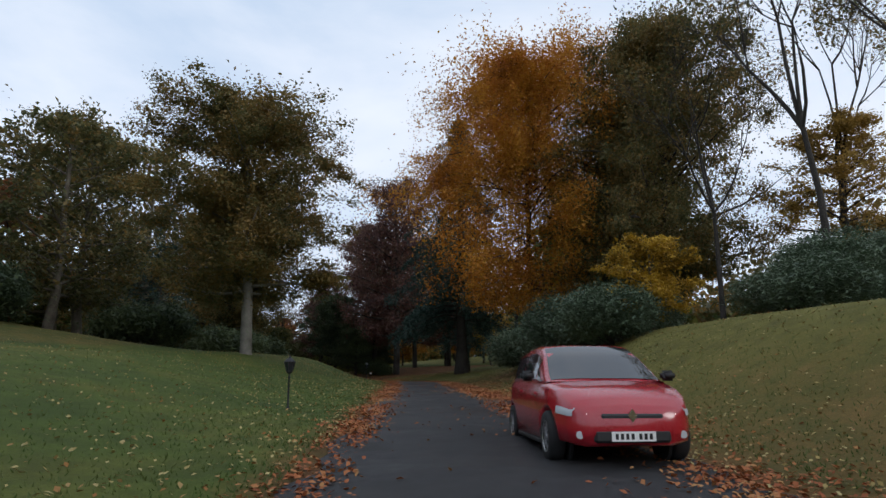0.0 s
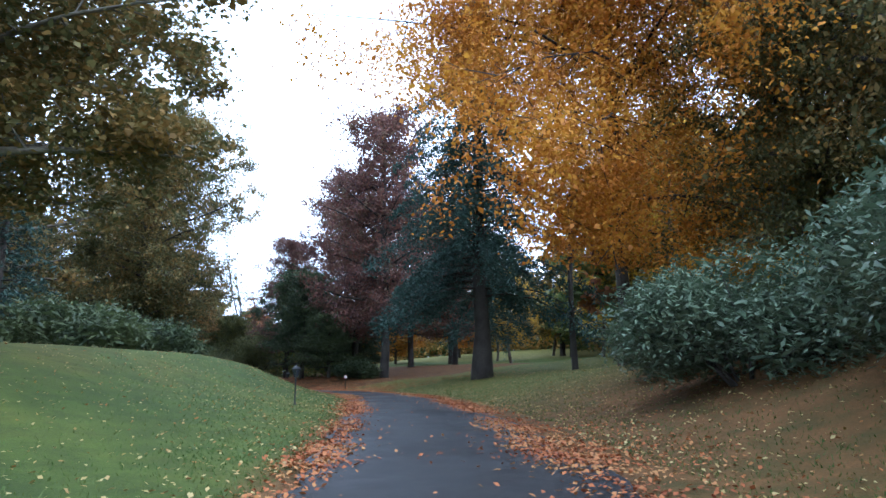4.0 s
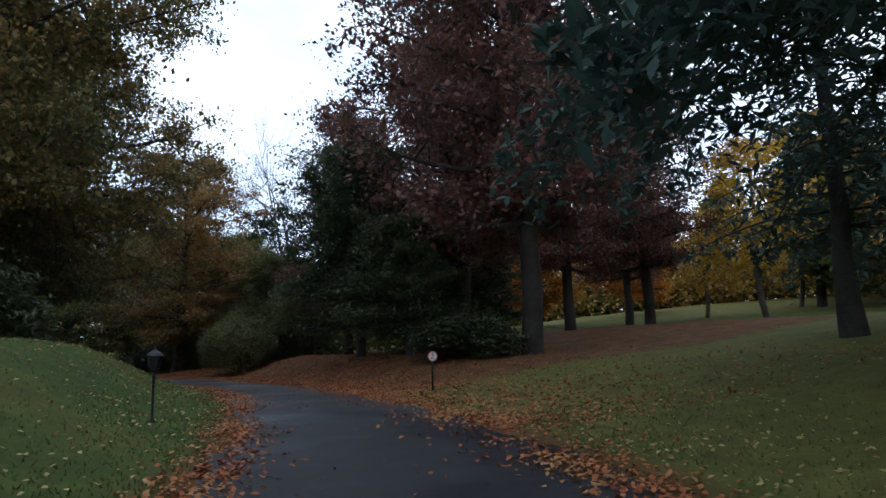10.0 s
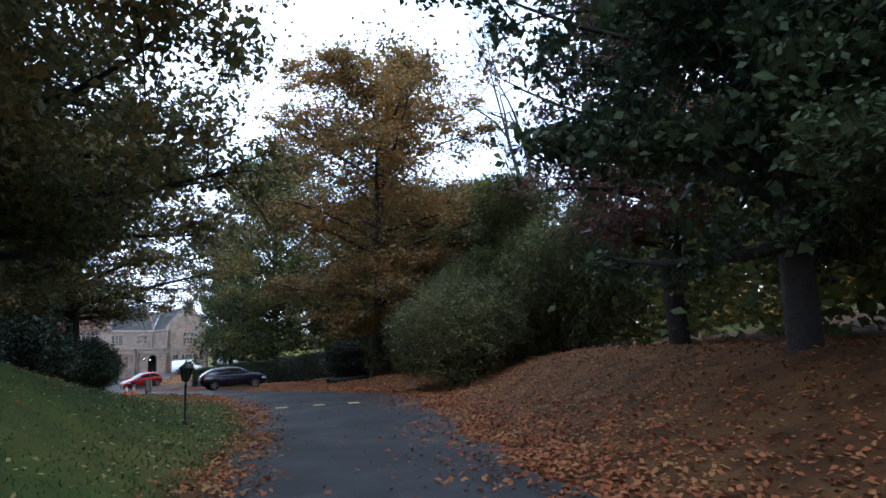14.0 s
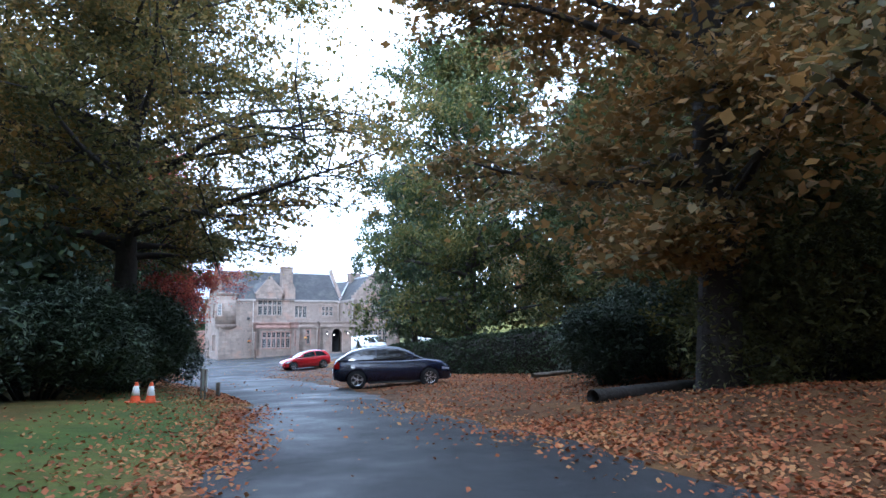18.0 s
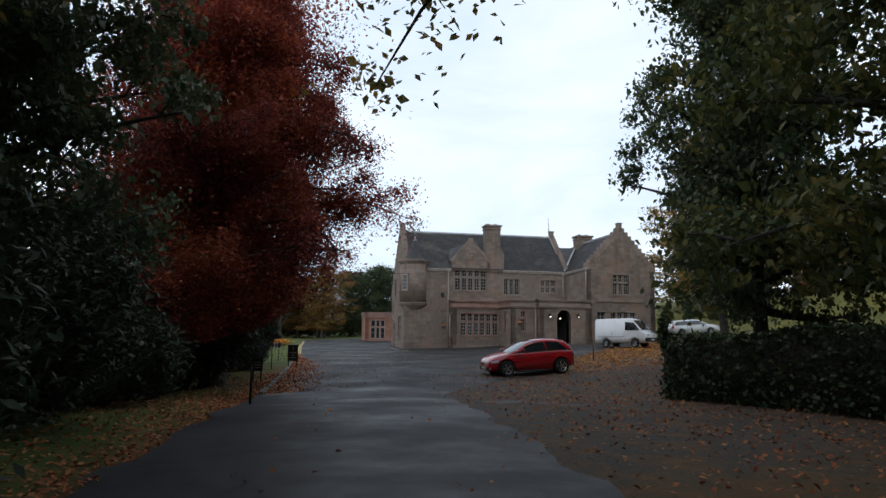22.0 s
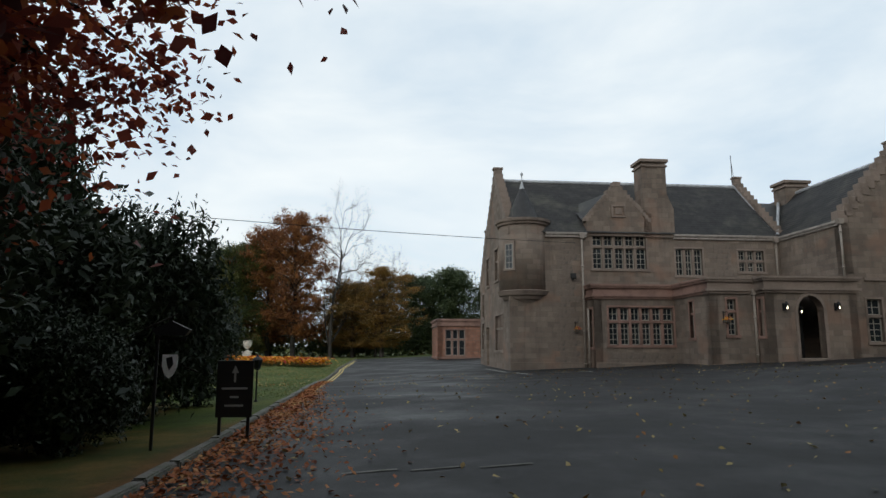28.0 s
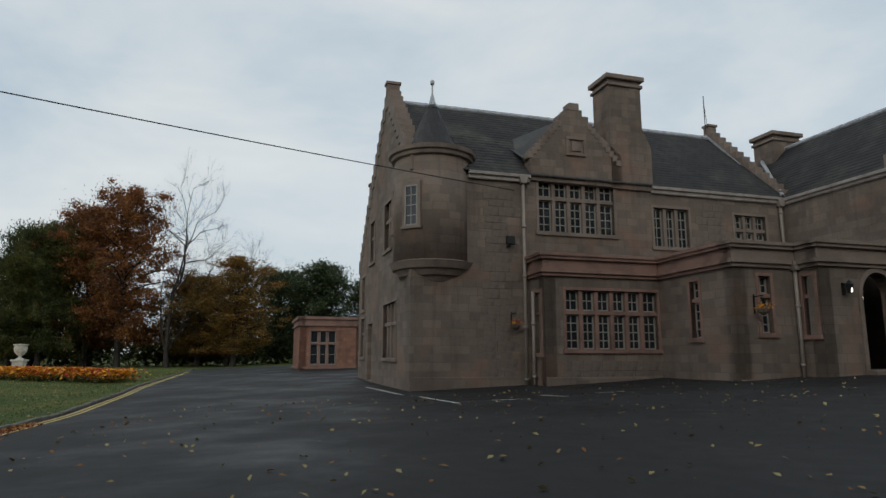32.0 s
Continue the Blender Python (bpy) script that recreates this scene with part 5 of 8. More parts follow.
v, f = tube([(14.95, 0.0, 7.2), (16.3, 1.9, 8.6), (17.55, 3.6, 9.9)], [0.09, 0.09, 0.09], 6)
link_mesh("lead_valley", array_mesh("lead_valley", v, f), M_LEAD, house)

# ground-floor bay and porch with one moulded parapet running round them
PLAN = [(4.12, 0.2), (4.12, -0.95), (8.38, -0.95), (8.38, -4.5), (10.62, -4.5), (10.62, -5.3), (15.05, -5.3), (15.05, -4.65)]
PTOP = 4.30
slit = (0.38, 1.58)
bay_open = {1: [(0.75, 1.22, 3.4, 1.9)], 0: [(0.4, 1.1, 0.5, 1.95)], 2: [(1.6, 1.55, 0.42, 1.75)], 3: [(0.85, 1.65, 0.42, 1.65)], 4: [(0.2, 1.6, 0.42, 1.7)],
            5: [(1.5, -0.6, 1.25, 4.02)]}
for i, ((xa, ya), (xb, yb)) in enumerate(zip(PLAN, PLAN[1:])):
    ln = math.hypot(xb - xa, yb - ya)
    turn = math.degrees(math.atan2(yb - ya, xb - xa))
    fc = Face(xa, ya, turn)
    ops = bay_open.get(i, [])
    walled("wall", fc, ln, -0.6, 3.75, ops, thick=0.4, label="smooth sandstone wall of the porch and bay")
    lo_, hi_ = -0.12 if i % 2 == 1 or i == 5 else 0.0, 0.12
    for z0, z1, out in ((3.55, 3.66, 0.09), (3.66, 3.78, 0.17), (3.78, 4.10, 0.05), (4.10, 4.20, 0.16), (4.20, PTOP, 0.22)):
        e = out if (i in (1, 5)) else 0.0
        e2 = out if i in (1, 3, 5) else 0.0
        s0 = out if i in (1, 3, 5) else 0.0
        bm = bmesh.new()
        fc.box(bm, -s0, ln + (out if i in (5,) else 0), z0, z1, -0.35, out)
        part("parapet_moulding", bm, M_DRESSED_PINK if i < 3 else M_DRESSED, house)
    for (u, z, w, h) in ops:
        if i == 1:
            mullioned(fc, u, z, w, h, 6, 0.62, M_DRESSED_PINK)
        elif i == 5:
            pass
        else:
            mullioned(fc, u, z, w, h, 1, 0.66, M_DRESSED_PINK, nz=(2, 4))
for x0, x1, y0, y1 in ((4.4, 8.5, -0.6, 0.2), (8.75, 14.9, -4.2, 0.2), (10.9, 14.8, -5.0, -4.2)):
    bm = bmesh.new()
    box(bm, (x0, y0, 3.76), (x1, y1, 3.86))
    part("flat_roof", bm, M_LEAD, house)
# arched doorway
F_PORCH = Face(10.62, -5.3, 0)
arch_u, arch_w, spring = 1.5, 1.25, 1.98
bm = bmesh.new()
cu = arch_u + arch_w / 2
out_ = [(arch_u, 2.4), (arch_u, spring)]
n_arc = 14
arc = [(cu - math.cos(math.pi * k / n_arc) * arch_w / 2, spring + 0.75 + math.sin(math.pi * k / n_arc) * 0.70) for k in range(n_arc + 1)]
for k in range(n_arc):
    (xa, za), (xb, zb) = arc[k], arc[k + 1]
    prism(bm, [(xa, za), (xb, zb), (xb, 3.45), (xa, 3.45)], 0.0, 0.4, F_PORCH.m)
part("arch_head", bm, M_STONE, house)
bm = bmesh.new()
for k in range(n_arc):
    (xa, za), (xb, zb) = arc[k], arc[k + 1]
    ra = lambda x, z, f: (cu + (x - cu) * f, spring + 0.75 + (z - spring - 0.75) * f)
    prism(bm, [ra(xa, za, 1.0), ra(xb, zb, 1.0), ra(xb, zb, 1.2), ra(xa, za, 1.2)], -0.05, 0.3, F_PORCH.m)
for s_ in (-1, 1):
    x0 = cu + s_ * (arch_w / 2 + 0.0)
    x1 = cu + s_ * (arch_w / 2 + 0.14)
    F_PORCH.box(bm, min(x0, x1), max(x0, x1), -0.2, spring + 0.76, -0.3, 0.05)
part("arch_moulding", bm, M_DRESSED, house, "moulded round-headed door surround")
# dark sheet across the passage stands in for the unlit porch depth
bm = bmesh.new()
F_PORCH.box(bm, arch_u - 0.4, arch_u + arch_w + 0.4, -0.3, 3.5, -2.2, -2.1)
part("inner_door", bm, M_DARK, house, "near-black sheet standing for the shade deep in the porch")
bm = bmesh.new()
F_PORCH.box(bm, arch_u - 0.1, arch_u + arch_w + 0.1, 0.30, 0.62, -0.5, 0.35)
part("doorstep", bevelled(bm, 0.02), M_DRESSED, house)


def wall_lamp(x, y, z):
    root = empty("wall_lantern", pose(x, y, z), "black iron wall lantern, lit, beside the door", "lamp", "lanterns at the porch")
    root.parent = None
    root.matrix_basis = house.matrix_basis @ pose(x, y, z)
    bm = bmesh.new()
    box(bm, (-0.05, -0.02, -0.25), (0.05, 0.03, 0.1))
    box(bm, (-0.015, -0.2, 0.03), (0.015, 0.0, 0.06))
    part("bracket", bm, M_IRON, root)
    bm = bmesh.new()
    lathe(bm, [(0.06, -0.22), (0.10, 0.02), (0.13, 0.03), (0.02, 0.16)], 6, pose(0, -0.2, 0))
    part("cage", bm, M_IRON, root)
    bm = bmesh.new()
    lathe(bm, [(0.02, -0.19), (0.042, -0.16), (0.042, -0.08), (0.02, -0.04)], 10, pose(0, -0.24, 0))
    part("bulb", bm, M_WARMGLOW, root)


wall_lamp(11.45, -5.33, 2.98)
wall_lamp(13.95, -5.33, 3.0)
wall_lamp(12.55, -4.7, 2.85)

# corner turret on corbels
TX, TY, TR = 0.95, 1.05, 1.30
tb = pose(TX, TY, 0)
bm = bmesh.new()
lathe(bm, [(TR, 4.0), (TR, 7.62)], 40, tb)
turret = part("turret", bm, M_STONE, house, "round corner turret with a conical slate roof", True)
bm = bmesh.new()
lathe(bm, [(TR - 0.75, 3.15), (TR - 0.5, 3.35), (TR - 0.42, 3.38), (TR - 0.30, 3.55), (TR - 0.2, 3.58), (TR - 0.08, 3.76), (TR + 0.02, 3.79), (TR + 0.10, 3.95), (TR + 0.14, 4.02), (TR + 0.02, 4.06)], 40, tb)
part("corbel", bm, M_DRESSED, turret, "moulded stone corbel rings")
bm = bmesh.new()
lathe(bm, [(TR, 7.5), (TR + 0.10, 7.55), (TR + 0.12, 7.66), (TR + 0.2, 7.7), (TR + 0.22, 7.84), (TR + 0.05, 7.88), (TR - 0.3, 7.92), (0.1, 7.95)], 40, tb)
part("cornice", bm, M_DRESSED, turret)
V, F, n = [], [], 0
for r in range(13):
    t0, t1 = r / 13, (r + 1.25) / 13
    z0, z1 = 7.84 + 2.05 * t0, 7.84 + 2.05 * min(1, t1)
    r0, r1 = 0.70 * TR * (1 - t0) + 0.05, 0.70 * TR * max(0, 1 - t1) + 0.05
    cols = max(6, int(30 * (1 - t0)))
    for i in range(cols):
        a0, a1 = 2 * math.pi * (i + 0.5 * (r % 2)) / cols, 2 * math.pi * (i + 0.97 + 0.5 * (r % 2)) / cols
        V += [(TX + (r0 + 0.02) * math.cos(a0), TY + (r0 + 0.02) * math.sin(a0), z0), (TX + (r0 + 0.02) * math.cos(a1), TY + (r0 + 0.02) * math.sin(a1), z0),
              (TX + r1 * math.cos(a1), TY + r1 * math.sin(a1), z1), (TX + r1 * math.cos(a0), TY + r1 * math.sin(a0), z1)]
        F.append((n, n + 1, n + 2, n + 3))
        n += 4
link_mesh("cone_slating", array_mesh("cone_slating", np.array(V), np.array(F)), M_SLATE, turret)
bm = bmesh.new()
lathe(bm, [(0.14, 9.7), (0.03, 10.15), (0.03, 10.45), (0.075, 10.5), (0.075, 10.6), (0.02, 10.66)], 10, tb)
part("finial", bm, M_LEAD, turret)
for ang, tall in ((-136, 1.3), (-215, 1.3)):
    a = math.radians(ang)
    fw = Face(TX + math.cos(a) * (TR + 0.02), TY + math.sin(a) * (TR + 0.02), ang + 90)
    bm = bmesh.new()
    fw.box(bm, -0.34, -0.24, 5.1, 5.2 + tall, -0.12, 0.03)
    fw.box(bm, 0.24, 0.34, 5.1, 5.2 + tall, -0.12, 0.03)
    fw.box(bm, -0.34, 0.34, 5.2 + tall, 5.32 + tall, -0.12, 0.03)
    fw.box(bm, -0.38, 0.38, 5.06, 5.16, -0.12, 0.06)
    wn_ = part("window", bm, M_DRESSED, house, "small turret window with white bars")
    bm = bmesh.new()
    fw.box(bm, -0.24, 0.24, 5.16, 5.2 + tall, -0.1, 0.005)
    part("pane", bm, M_GLASS, wn_)
    part("glazing_grid", light_bars(fw, -0.24, 0.24, 5.16, 5.2 + tall, 2, 4, -0.005), M_FRAME, wn_)

# rainwater pipes, floodlight, brackets and plinth
downpipe(3.92, 0.08, -0.3, 6.85)
downpipe(4.02, -0.30, -0.2, 3.1, False)
downpipe(10.50, -4.60, 0.2, 3.5)
downpipe(15.0, -4.75, 4.3, 6.9)
downpipe(14.85, 0.08, 4.3, 6.8)
for fc, ln in ((F_FRONT, 4.1), (Face(8.38, -4.5, 0), 2.24), (Face(4.12, -0.95, 0), 4.3)):
    bm = bmesh.new()
    fc.box(bm, 0, ln, -0.6, 0.34, -0.05, 0.05)
    part("plinth", bevelled(bm, 0.015), M_STONE, house)
bm = bmesh.new()
box(bm, (3.22, -0.16, 4.68), (3.5, 0.0, 4.95))
box(bm, (3.32, -0.02, 4.6), (3.4, 0.2, 4.68))
fl = part("floodlight", bevelled(bm, 0.01), M_TRIM, house, "black wall floodlight")


def hanging_basket(x, y, z):
    root = empty("hanging_basket", house.matrix_basis @ pose(x, y, z), "small hanging flower basket on a wall bracket", "basket", "baskets on the house front")
    bm = bmesh.new()
    box(bm, (-0.012, -0.02, -0.05), (0.012, 0.02, 0.5))
    box(bm, (-0.012, -0.36, 0.42), (0.012, 0.0, 0.45))
    part("bracket", bm, M_IRON, root)
    bm = bmesh.new()
    lathe(bm, [(0.03, -0.12), (0.14, -0.03), (0.17, 0.06), (0.15, 0.07)], 12, pose(0, -0.33, 0))
    part("bowl", bm, M_WOOD, root)
    rng = np.random.default_rng(4)
    c = rng.normal(size=(120, 3)) * (0.10, 0.10, 0.06) + (0, -0.33, 0.1)
    v, f = leaf_quads(rng, c, np.full(120, 0.07))
    link_mesh("flowers", array_mesh("flowers", v, f), L_FLOWER, root)


hanging_basket(3.45, 0.17, 1.95)
hanging_basket(9.0, -4.53, 2.25)

# weather mast and aerial at the roof
cable_part("aerial", [(14.95, 4.1, 11.2), (14.95, 4.1, 13.0)], 0.02, M_IRON, house)
cable_part("aerial", [(15.1, 4.1, 11.2), (14.97, 4.1, 12.5)], 0.015, M_LEAD, house)

# pink stone annex behind the west side
annex = empty("annex", pose(-0.2, 0, -0.15, 0, 0, 3.5), "low pink sandstone annex with a flat moulded parapet", "building")
F_ANX = Face(-1.0, 26.0, 0)
house_keep = house
house = annex
walled("wall", F_ANX, 3.9, -0.8, 3.3, [(0.75, 0.65, 1.75, 2.3)], mat=M_PINK, label="pink sandstone wall")
mullioned(F_ANX, 0.75, 0.65, 1.75, 2.3, 3, 0.62, M_DRESSED_PINK, nz=(1, 2), nu=1)
walled("wall", Face(-1.0, 32.0, -90), 6.0, -0.8, 3.3, [], mat=M_PINK)
walled("wall", Face(2.9, 26.0, 60), 2.2, -0.8, 3.3, [(0.6, 0.2, 0.7, 2.2)], mat=M_PINK)
mullioned(Face(2.9, 26.0, 60), 0.6, 0.2, 0.7, 2.2, 1, 0.7, M_DRESSED_PINK)
for fc, ln in ((F_ANX, 3.9), (Face(-1.0, 32.0, -90), 6.0), (Face(2.9, 26.0, 60), 2.2)):
    for z0, z1, o in ((3.3, 3.42, 0.12), (3.42, 3.75, 0.04), (3.75, 3.95, 0.16), (0.35, 0.5, 0.07)):
        bm = bmesh.new()
        fc.box(bm, -o, ln + o, z0, z1, -0.3, o)
        part("parapet_moulding", bm, M_DRESSED_PINK, annex)
bm = bmesh.new()
box(bm, (-1.0, 26.2, 3.2), (4.0, 32.0, 3.3))
part("flat_roof", bm, M_LEAD, annex)
walled("wall", Face(0.9, 26.5, 0), 9.0, -0.8, 3.0, [], mat=M_STONE)
house = house_keep


# ---- single weathered blocks of the masonry, laid in courses on the walls that the forecourt passes ----
def courses(face, u0, u1, z0, z1, holes, seed, parent, most=150):
    """Stone blocks a few millimetres proud of the wall, with open joints, round the openings."""
    rng = np.random.default_rng(seed)
    bank = []
    for w in (0.42, 0.55, 0.68, 0.82):
        for h in (0.24, 0.29, 0.33):
            bm = bmesh.new()
            box(bm, (0.008, -0.010, 0.008), (w - 0.008, 0.02, h - 0.008))
            bevelled(bm, 0.005)
            me = bpy.data.meshes.new("stone_block")
            bm.to_mesh(me)
            bm.free()
            me.materials.append(M_BLOCK)
            bank.append((w, h, me))
    z, made = z0, 0
    while z < z1 - 0.2 and made < most:
        h = (0.24, 0.29, 0.33)[int(rng.integers(0, 3))]
        u = u0 - rng.uniform(0, 0.3)
        while u < u1 - 0.3 and made < most:
            w, hh, me = [b for b in bank if b[1] == h][int(rng.integers(0, 4))]
            a, b = u, u + w
            u = b
            if a < u0 or b > u1 or z + h > z1 or any(a < hu + hw + 0.16 and b > hu - 0.16 and z < hz + hh_ + 0.2 and z + h > hz - 0.2 for hu, hz, hw, hh_ in holes):
                continue
            ob = new("stone_block", me)
            ob.parent = parent
            ob.matrix_basis = face.m @ pose(a, -0.004 + rng.uniform(-0.004, 0.003), z)
            made += 1
        z += h
    return made


walls_ = [o for o in house.children if o.name.split(".")[0] == "wall"]
courses(F_FRONT, 2.1, 4.0, 0.0, 6.7, front_open, 61, walls_[0], 80)
courses(F_FRONT, 9.0, 14.8, 4.4, 6.8, front_open, 62, walls_[0], 110)
courses(Face(4.12, -0.95, 0), 0.1, 4.2, 0.0, 3.5, [(0.75, 1.22, 3.4, 1.9)], 63, walls_[6] if len(walls_) > 6 else house, 90)

# ---- trees and shrubs ----
def plant(make, spots, **kw):
    """Builds a tree once and sets it out; spots: (x, y, turn, size, tall, label)."""
    first = None
    for x, y, turn, size, tall, label in spots:
        m = spin(x, y, ground_z(x, y) - 0.05, turn, size, tall)
        if first is None:
            first = make(**kw)
            ob = first
            first.matrix_basis = m
        else:
            ob = copy_thing(first, m)
            ob.matrix_basis = m
        if label:
            ob["label"] = label
    return first


# oak-like trees on the left bank, the first close to the drive
plant(broadleaf, [(-64.6, -115.9, 0, 1.0, 0.9, "tall oak with a pale trunk and thinning brown-green leaves")],
      name="oak_tree", seed=11, leaf_mat=L_OAK, bark=M_BARK_PALE, height=19.5, clear=4.8, spread=8.0, girth=0.36, limbs=44, twigs=9, per=80, leaf=0.15, clump=1.15, inner=0.7, core=0.5, lean=(-0.4, 1.3))
plant(broadleaf, [(-18.2, -81.0, 75, 1.0, 1.08, "broad oak with brown-green leaves over the lawn bank"), (-24.0, -88.4, 120, 1.15, 1.22, "large oak with brown-green autumn leaves on the lawn bank"), (-21.0, -69.5, 200, 0.9, 1.15, "spreading oak with brown-green leaves beside the drive"),
                  (-51.0, -142.0, 40, 1.0, 1.35, "very tall dark oak high on the bank"), (-43.0, -139.5, 160, 0.9, 1.3, "very tall dark oak high on the bank"), (-16.5, -136.5, 300, 0.95, 1.2, "tall dark oak on the far bank")],
      name="oak_tree", seed=12, leaf_mat=L_OAK, bark=M_BARK_DARK, height=19.5, clear=3.6, spread=8.2, girth=0.36, limbs=46, twigs=9, per=80, leaf=0.145, clump=1.2, inner=1.0, core=0.5, profile=egg)
plant(broadleaf, [(-36.0, -84.0, 10, 1.15, 1.2, "tall mixed broadleaf tree with russet-brown leaves"), (-46.0, -82.0, 130, 1.1, 1.25, "dark brown-leaved tree in the wood"),
                  (-55.5, -94.5, 200, 1.0, 0.95, "dark brown-leaved tree in the wood"), (-62.0, -98.0, 30, 0.9, 0.95, "dark brown-green tree in the wood"), (-74.0, -95.0, 300, 1.0, 0.9, "dark brown-green tree in the wood")],
      name="oak_tree", seed=23, leaf_mat=L_OAK, bark=M_BARK, height=20.5, clear=3.5, spread=7.2, girth=0.42, limbs=30, twigs=6, per=19, leaf=0.3, clump=1.25, inner=0.5)
# weeping orange beech over the drive
plant(broadleaf, [(-42.8, -130.6, 40, 1.22, 1.0, "weeping beech in orange and gold autumn leaf")],
      name="beech_tree", seed=5, leaf_mat=L_ORANGE, bark=M_BARK_DARK, height=25.0, clear=6.0, spread=11.4, girth=0.27, limbs=60, twigs=9, per=150, leaf=0.13, clump=1.25, droop=0.45, hang=1.1, inner=0.7, rise=0.8, profile=dome, cut=(-1.0, 9.0, 0.45))
# yellow trees deeper on the right
plant(broadleaf, [(-8.0, -133.0, 0, 1.05, 1.1, "tall slender yellow-leaved birch"), (-22.4, -134.8, 130, 1.0, 1.25, "tall slender yellow-leaved birch"), (14.6, -131.5, 300, 1.1, 1.25, "tall forked yellow-brown birch on the slope"), (-3.1, -129.0, 60, 0.95, 1.1, "yellow-leaved birch in the far wood"),
                  (8.4, -117.5, 250, 0.9, 0.85, "yellow-leaved birch in the far wood"), (24.0, -113.0, 20, 0.8, 0.75, "yellow-leaved birch at the field's edge"), (30.0, -121.0, 90, 0.9, 0.8, "yellow-leaved birch at the field's edge"), (-26.0, -141.0, 200, 0.8, 1.15, "yellow-leaved birch high on the bank"), (-12.0, -132.0, 10, 0.9, 1.0, "yellow-leaved birch in the far wood")],
      name="birch_tree", seed=8, leaf_mat=L_YELLOW, bark=M_BARK, height=18.0, clear=6.0, spread=5.2, girth=0.24, limbs=26, twigs=6, per=22, leaf=0.23, clump=1.15, droop=0.25, hang=0.35, inner=0.1)
plant(broadleaf, [(-70.3, -139.3, 0, 0.85, 1.0, "small maple with bright yellow leaves on the bank")],
      name="maple_tree", seed=31, leaf_mat=L_YELLOW, bark=M_BARK, height=5.0, clear=0.9, spread=2.5, girth=0.09, limbs=24, twigs=5, per=34, leaf=0.15, clump=0.75, inner=0.3)
# the great fir at the bend
plant(conifer, [(-28.2, -120.8, 0, 1.0, 1.0, "huge old fir with drooping dark boughs")],
      name="fir_tree", seed=2, leaf_mat=L_CONIFER, bark=M_BARK_DARK, height=31.0, clear=6.0, spread=8.6, girth=0.6, whorls=38, per_whorl=7, per=330, size=0.34, ragged=0.4, droop=0.5)
plant(conifer, [(-41.0, -90.5, 0, 0.75, 0.95, "dark tall pine in the wood"), (-66.0, -90.0, 60, 0.85, 1.05, "dark tall pine in the wood"), (-82.0, -88.0, 100, 0.8, 1.0, "dark tall pine in the wood"),
                (-17.0, -119.0, 200, 0.7, 0.95, "dark fir behind the great fir"), (-30.0, -76.0, 240, 0.8, 1.0, "dark tall pine in the wood")],
      name="pine_tree", seed=6, leaf_mat=L_CONIFER, bark=M_BARK_DARK, height=25.0, clear=5.0, spread=6.4, girth=0.42, whorls=22, per_whorl=7, per=60, size=0.5, ragged=0.4)
# purple-brown beeches beyond the fir
plant(broadleaf, [(-13.3, -108.0, 0, 1.1, 1.2, "tall purple-brown beech by the bend"), (-9.8, -103.4, 80, 0.9, 1.2, "purple-brown beech close to the bend"), (4.7, -105.2, 190, 0.95, 1.1, "purple-brown beech beyond the bend"), (9.2, -109.9, 280, 0.95, 1.1, "purple-brown beech beyond the bend"), (18.4, -107.0, 330, 0.9, 1.1, "purple-brown beech at the field's edge"),
                  (2.0, -97.0, 70, 0.95, 1.15, "purple-brown beech beyond the bend"), (-0.5, -90.5, 160, 0.8, 1.05, "purple-brown beech beyond the bend")],
      name="beech_tree", seed=17, leaf_mat=L_PURPLE, bark=M_BARK_DARK, height=22.5, clear=4.5, spread=7.4, girth=0.42, limbs=40, twigs=7, per=44, leaf=0.19, clump=1.25, inner=0.9)
plant(broadleaf, [(19.9, -98.0, 0, 1.0, 1.0, "small orange-leaved tree at the field's edge"), (27.0, -92.0, 100, 1.1, 1.0, "small orange-leaved tree at the field's edge"), (33.0, -105.0, 200, 1.1, 1.1, "small orange-leaved tree in the field")],
      name="maple_tree", seed=36, leaf_mat=L_ORANGE, bark=M_BARK_DARK, height=10.0, clear=1.6, spread=4.2, girth=0.2, limbs=30, twigs=6, per=34, leaf=0.2, clump=0.95, inner=0.5, profile=egg)
# russet beech further on and bare trees beside it
plant(broadleaf, [(2.2, -71.0, 180, 1.2, 0.88, "russet beech with layered branches"), (18.5, -82.0, 90, 0.9, 0.95, "russet beech behind the shrubs")],
      name="beech_tree", seed=41, leaf_mat=L_BRONZE, bark=M_BARK_DARK, height=19.5, clear=3.0, spread=7.2, girth=0.4, limbs=36, twigs=8, per=80, leaf=0.145, clump=1.1, inner=0.8, flat=0.45, cut=(4.2, 5.5, 0.3))
plant(bare_tree, [(5.5, -80.0, 0, 1.1, 1.1, "bare tree with forked grey limbs"), (-16.9, 59.0, 20, 1.15, 1.15, "tall bare tree beyond the lawn"), (-11.0, 64.0, 250, 0.9, 0.9, "smaller bare tree beyond the lawn")],
      name="bare_tree", seed=9, bark=M_BARK_DARK, height=16.5, girth=0.27)
plant(bare_tree, [(-64.5, -148.0, 60, 1.2, 1.2, "tall half-bare tree high on the bank"), (-56.0, -152.0, 200, 1.15, 1.2, "tall half-bare tree high on the bank"), (-69.0, -153.0, 90, 1.1, 1.1, "half-bare tree high on the bank"), (-58.5, -144.0, 140, 1.0, 1.1, "half-bare tree high on the bank"),
                  (-30.0, -127.6, 300, 1.2, 1.4, "tall bare tree behind the orange beech")],
      name="bare_tree", seed=10, bark=M_BARK_DARK, height=16.5, girth=0.2, leaf_mat=L_OAK, leaves=2600)

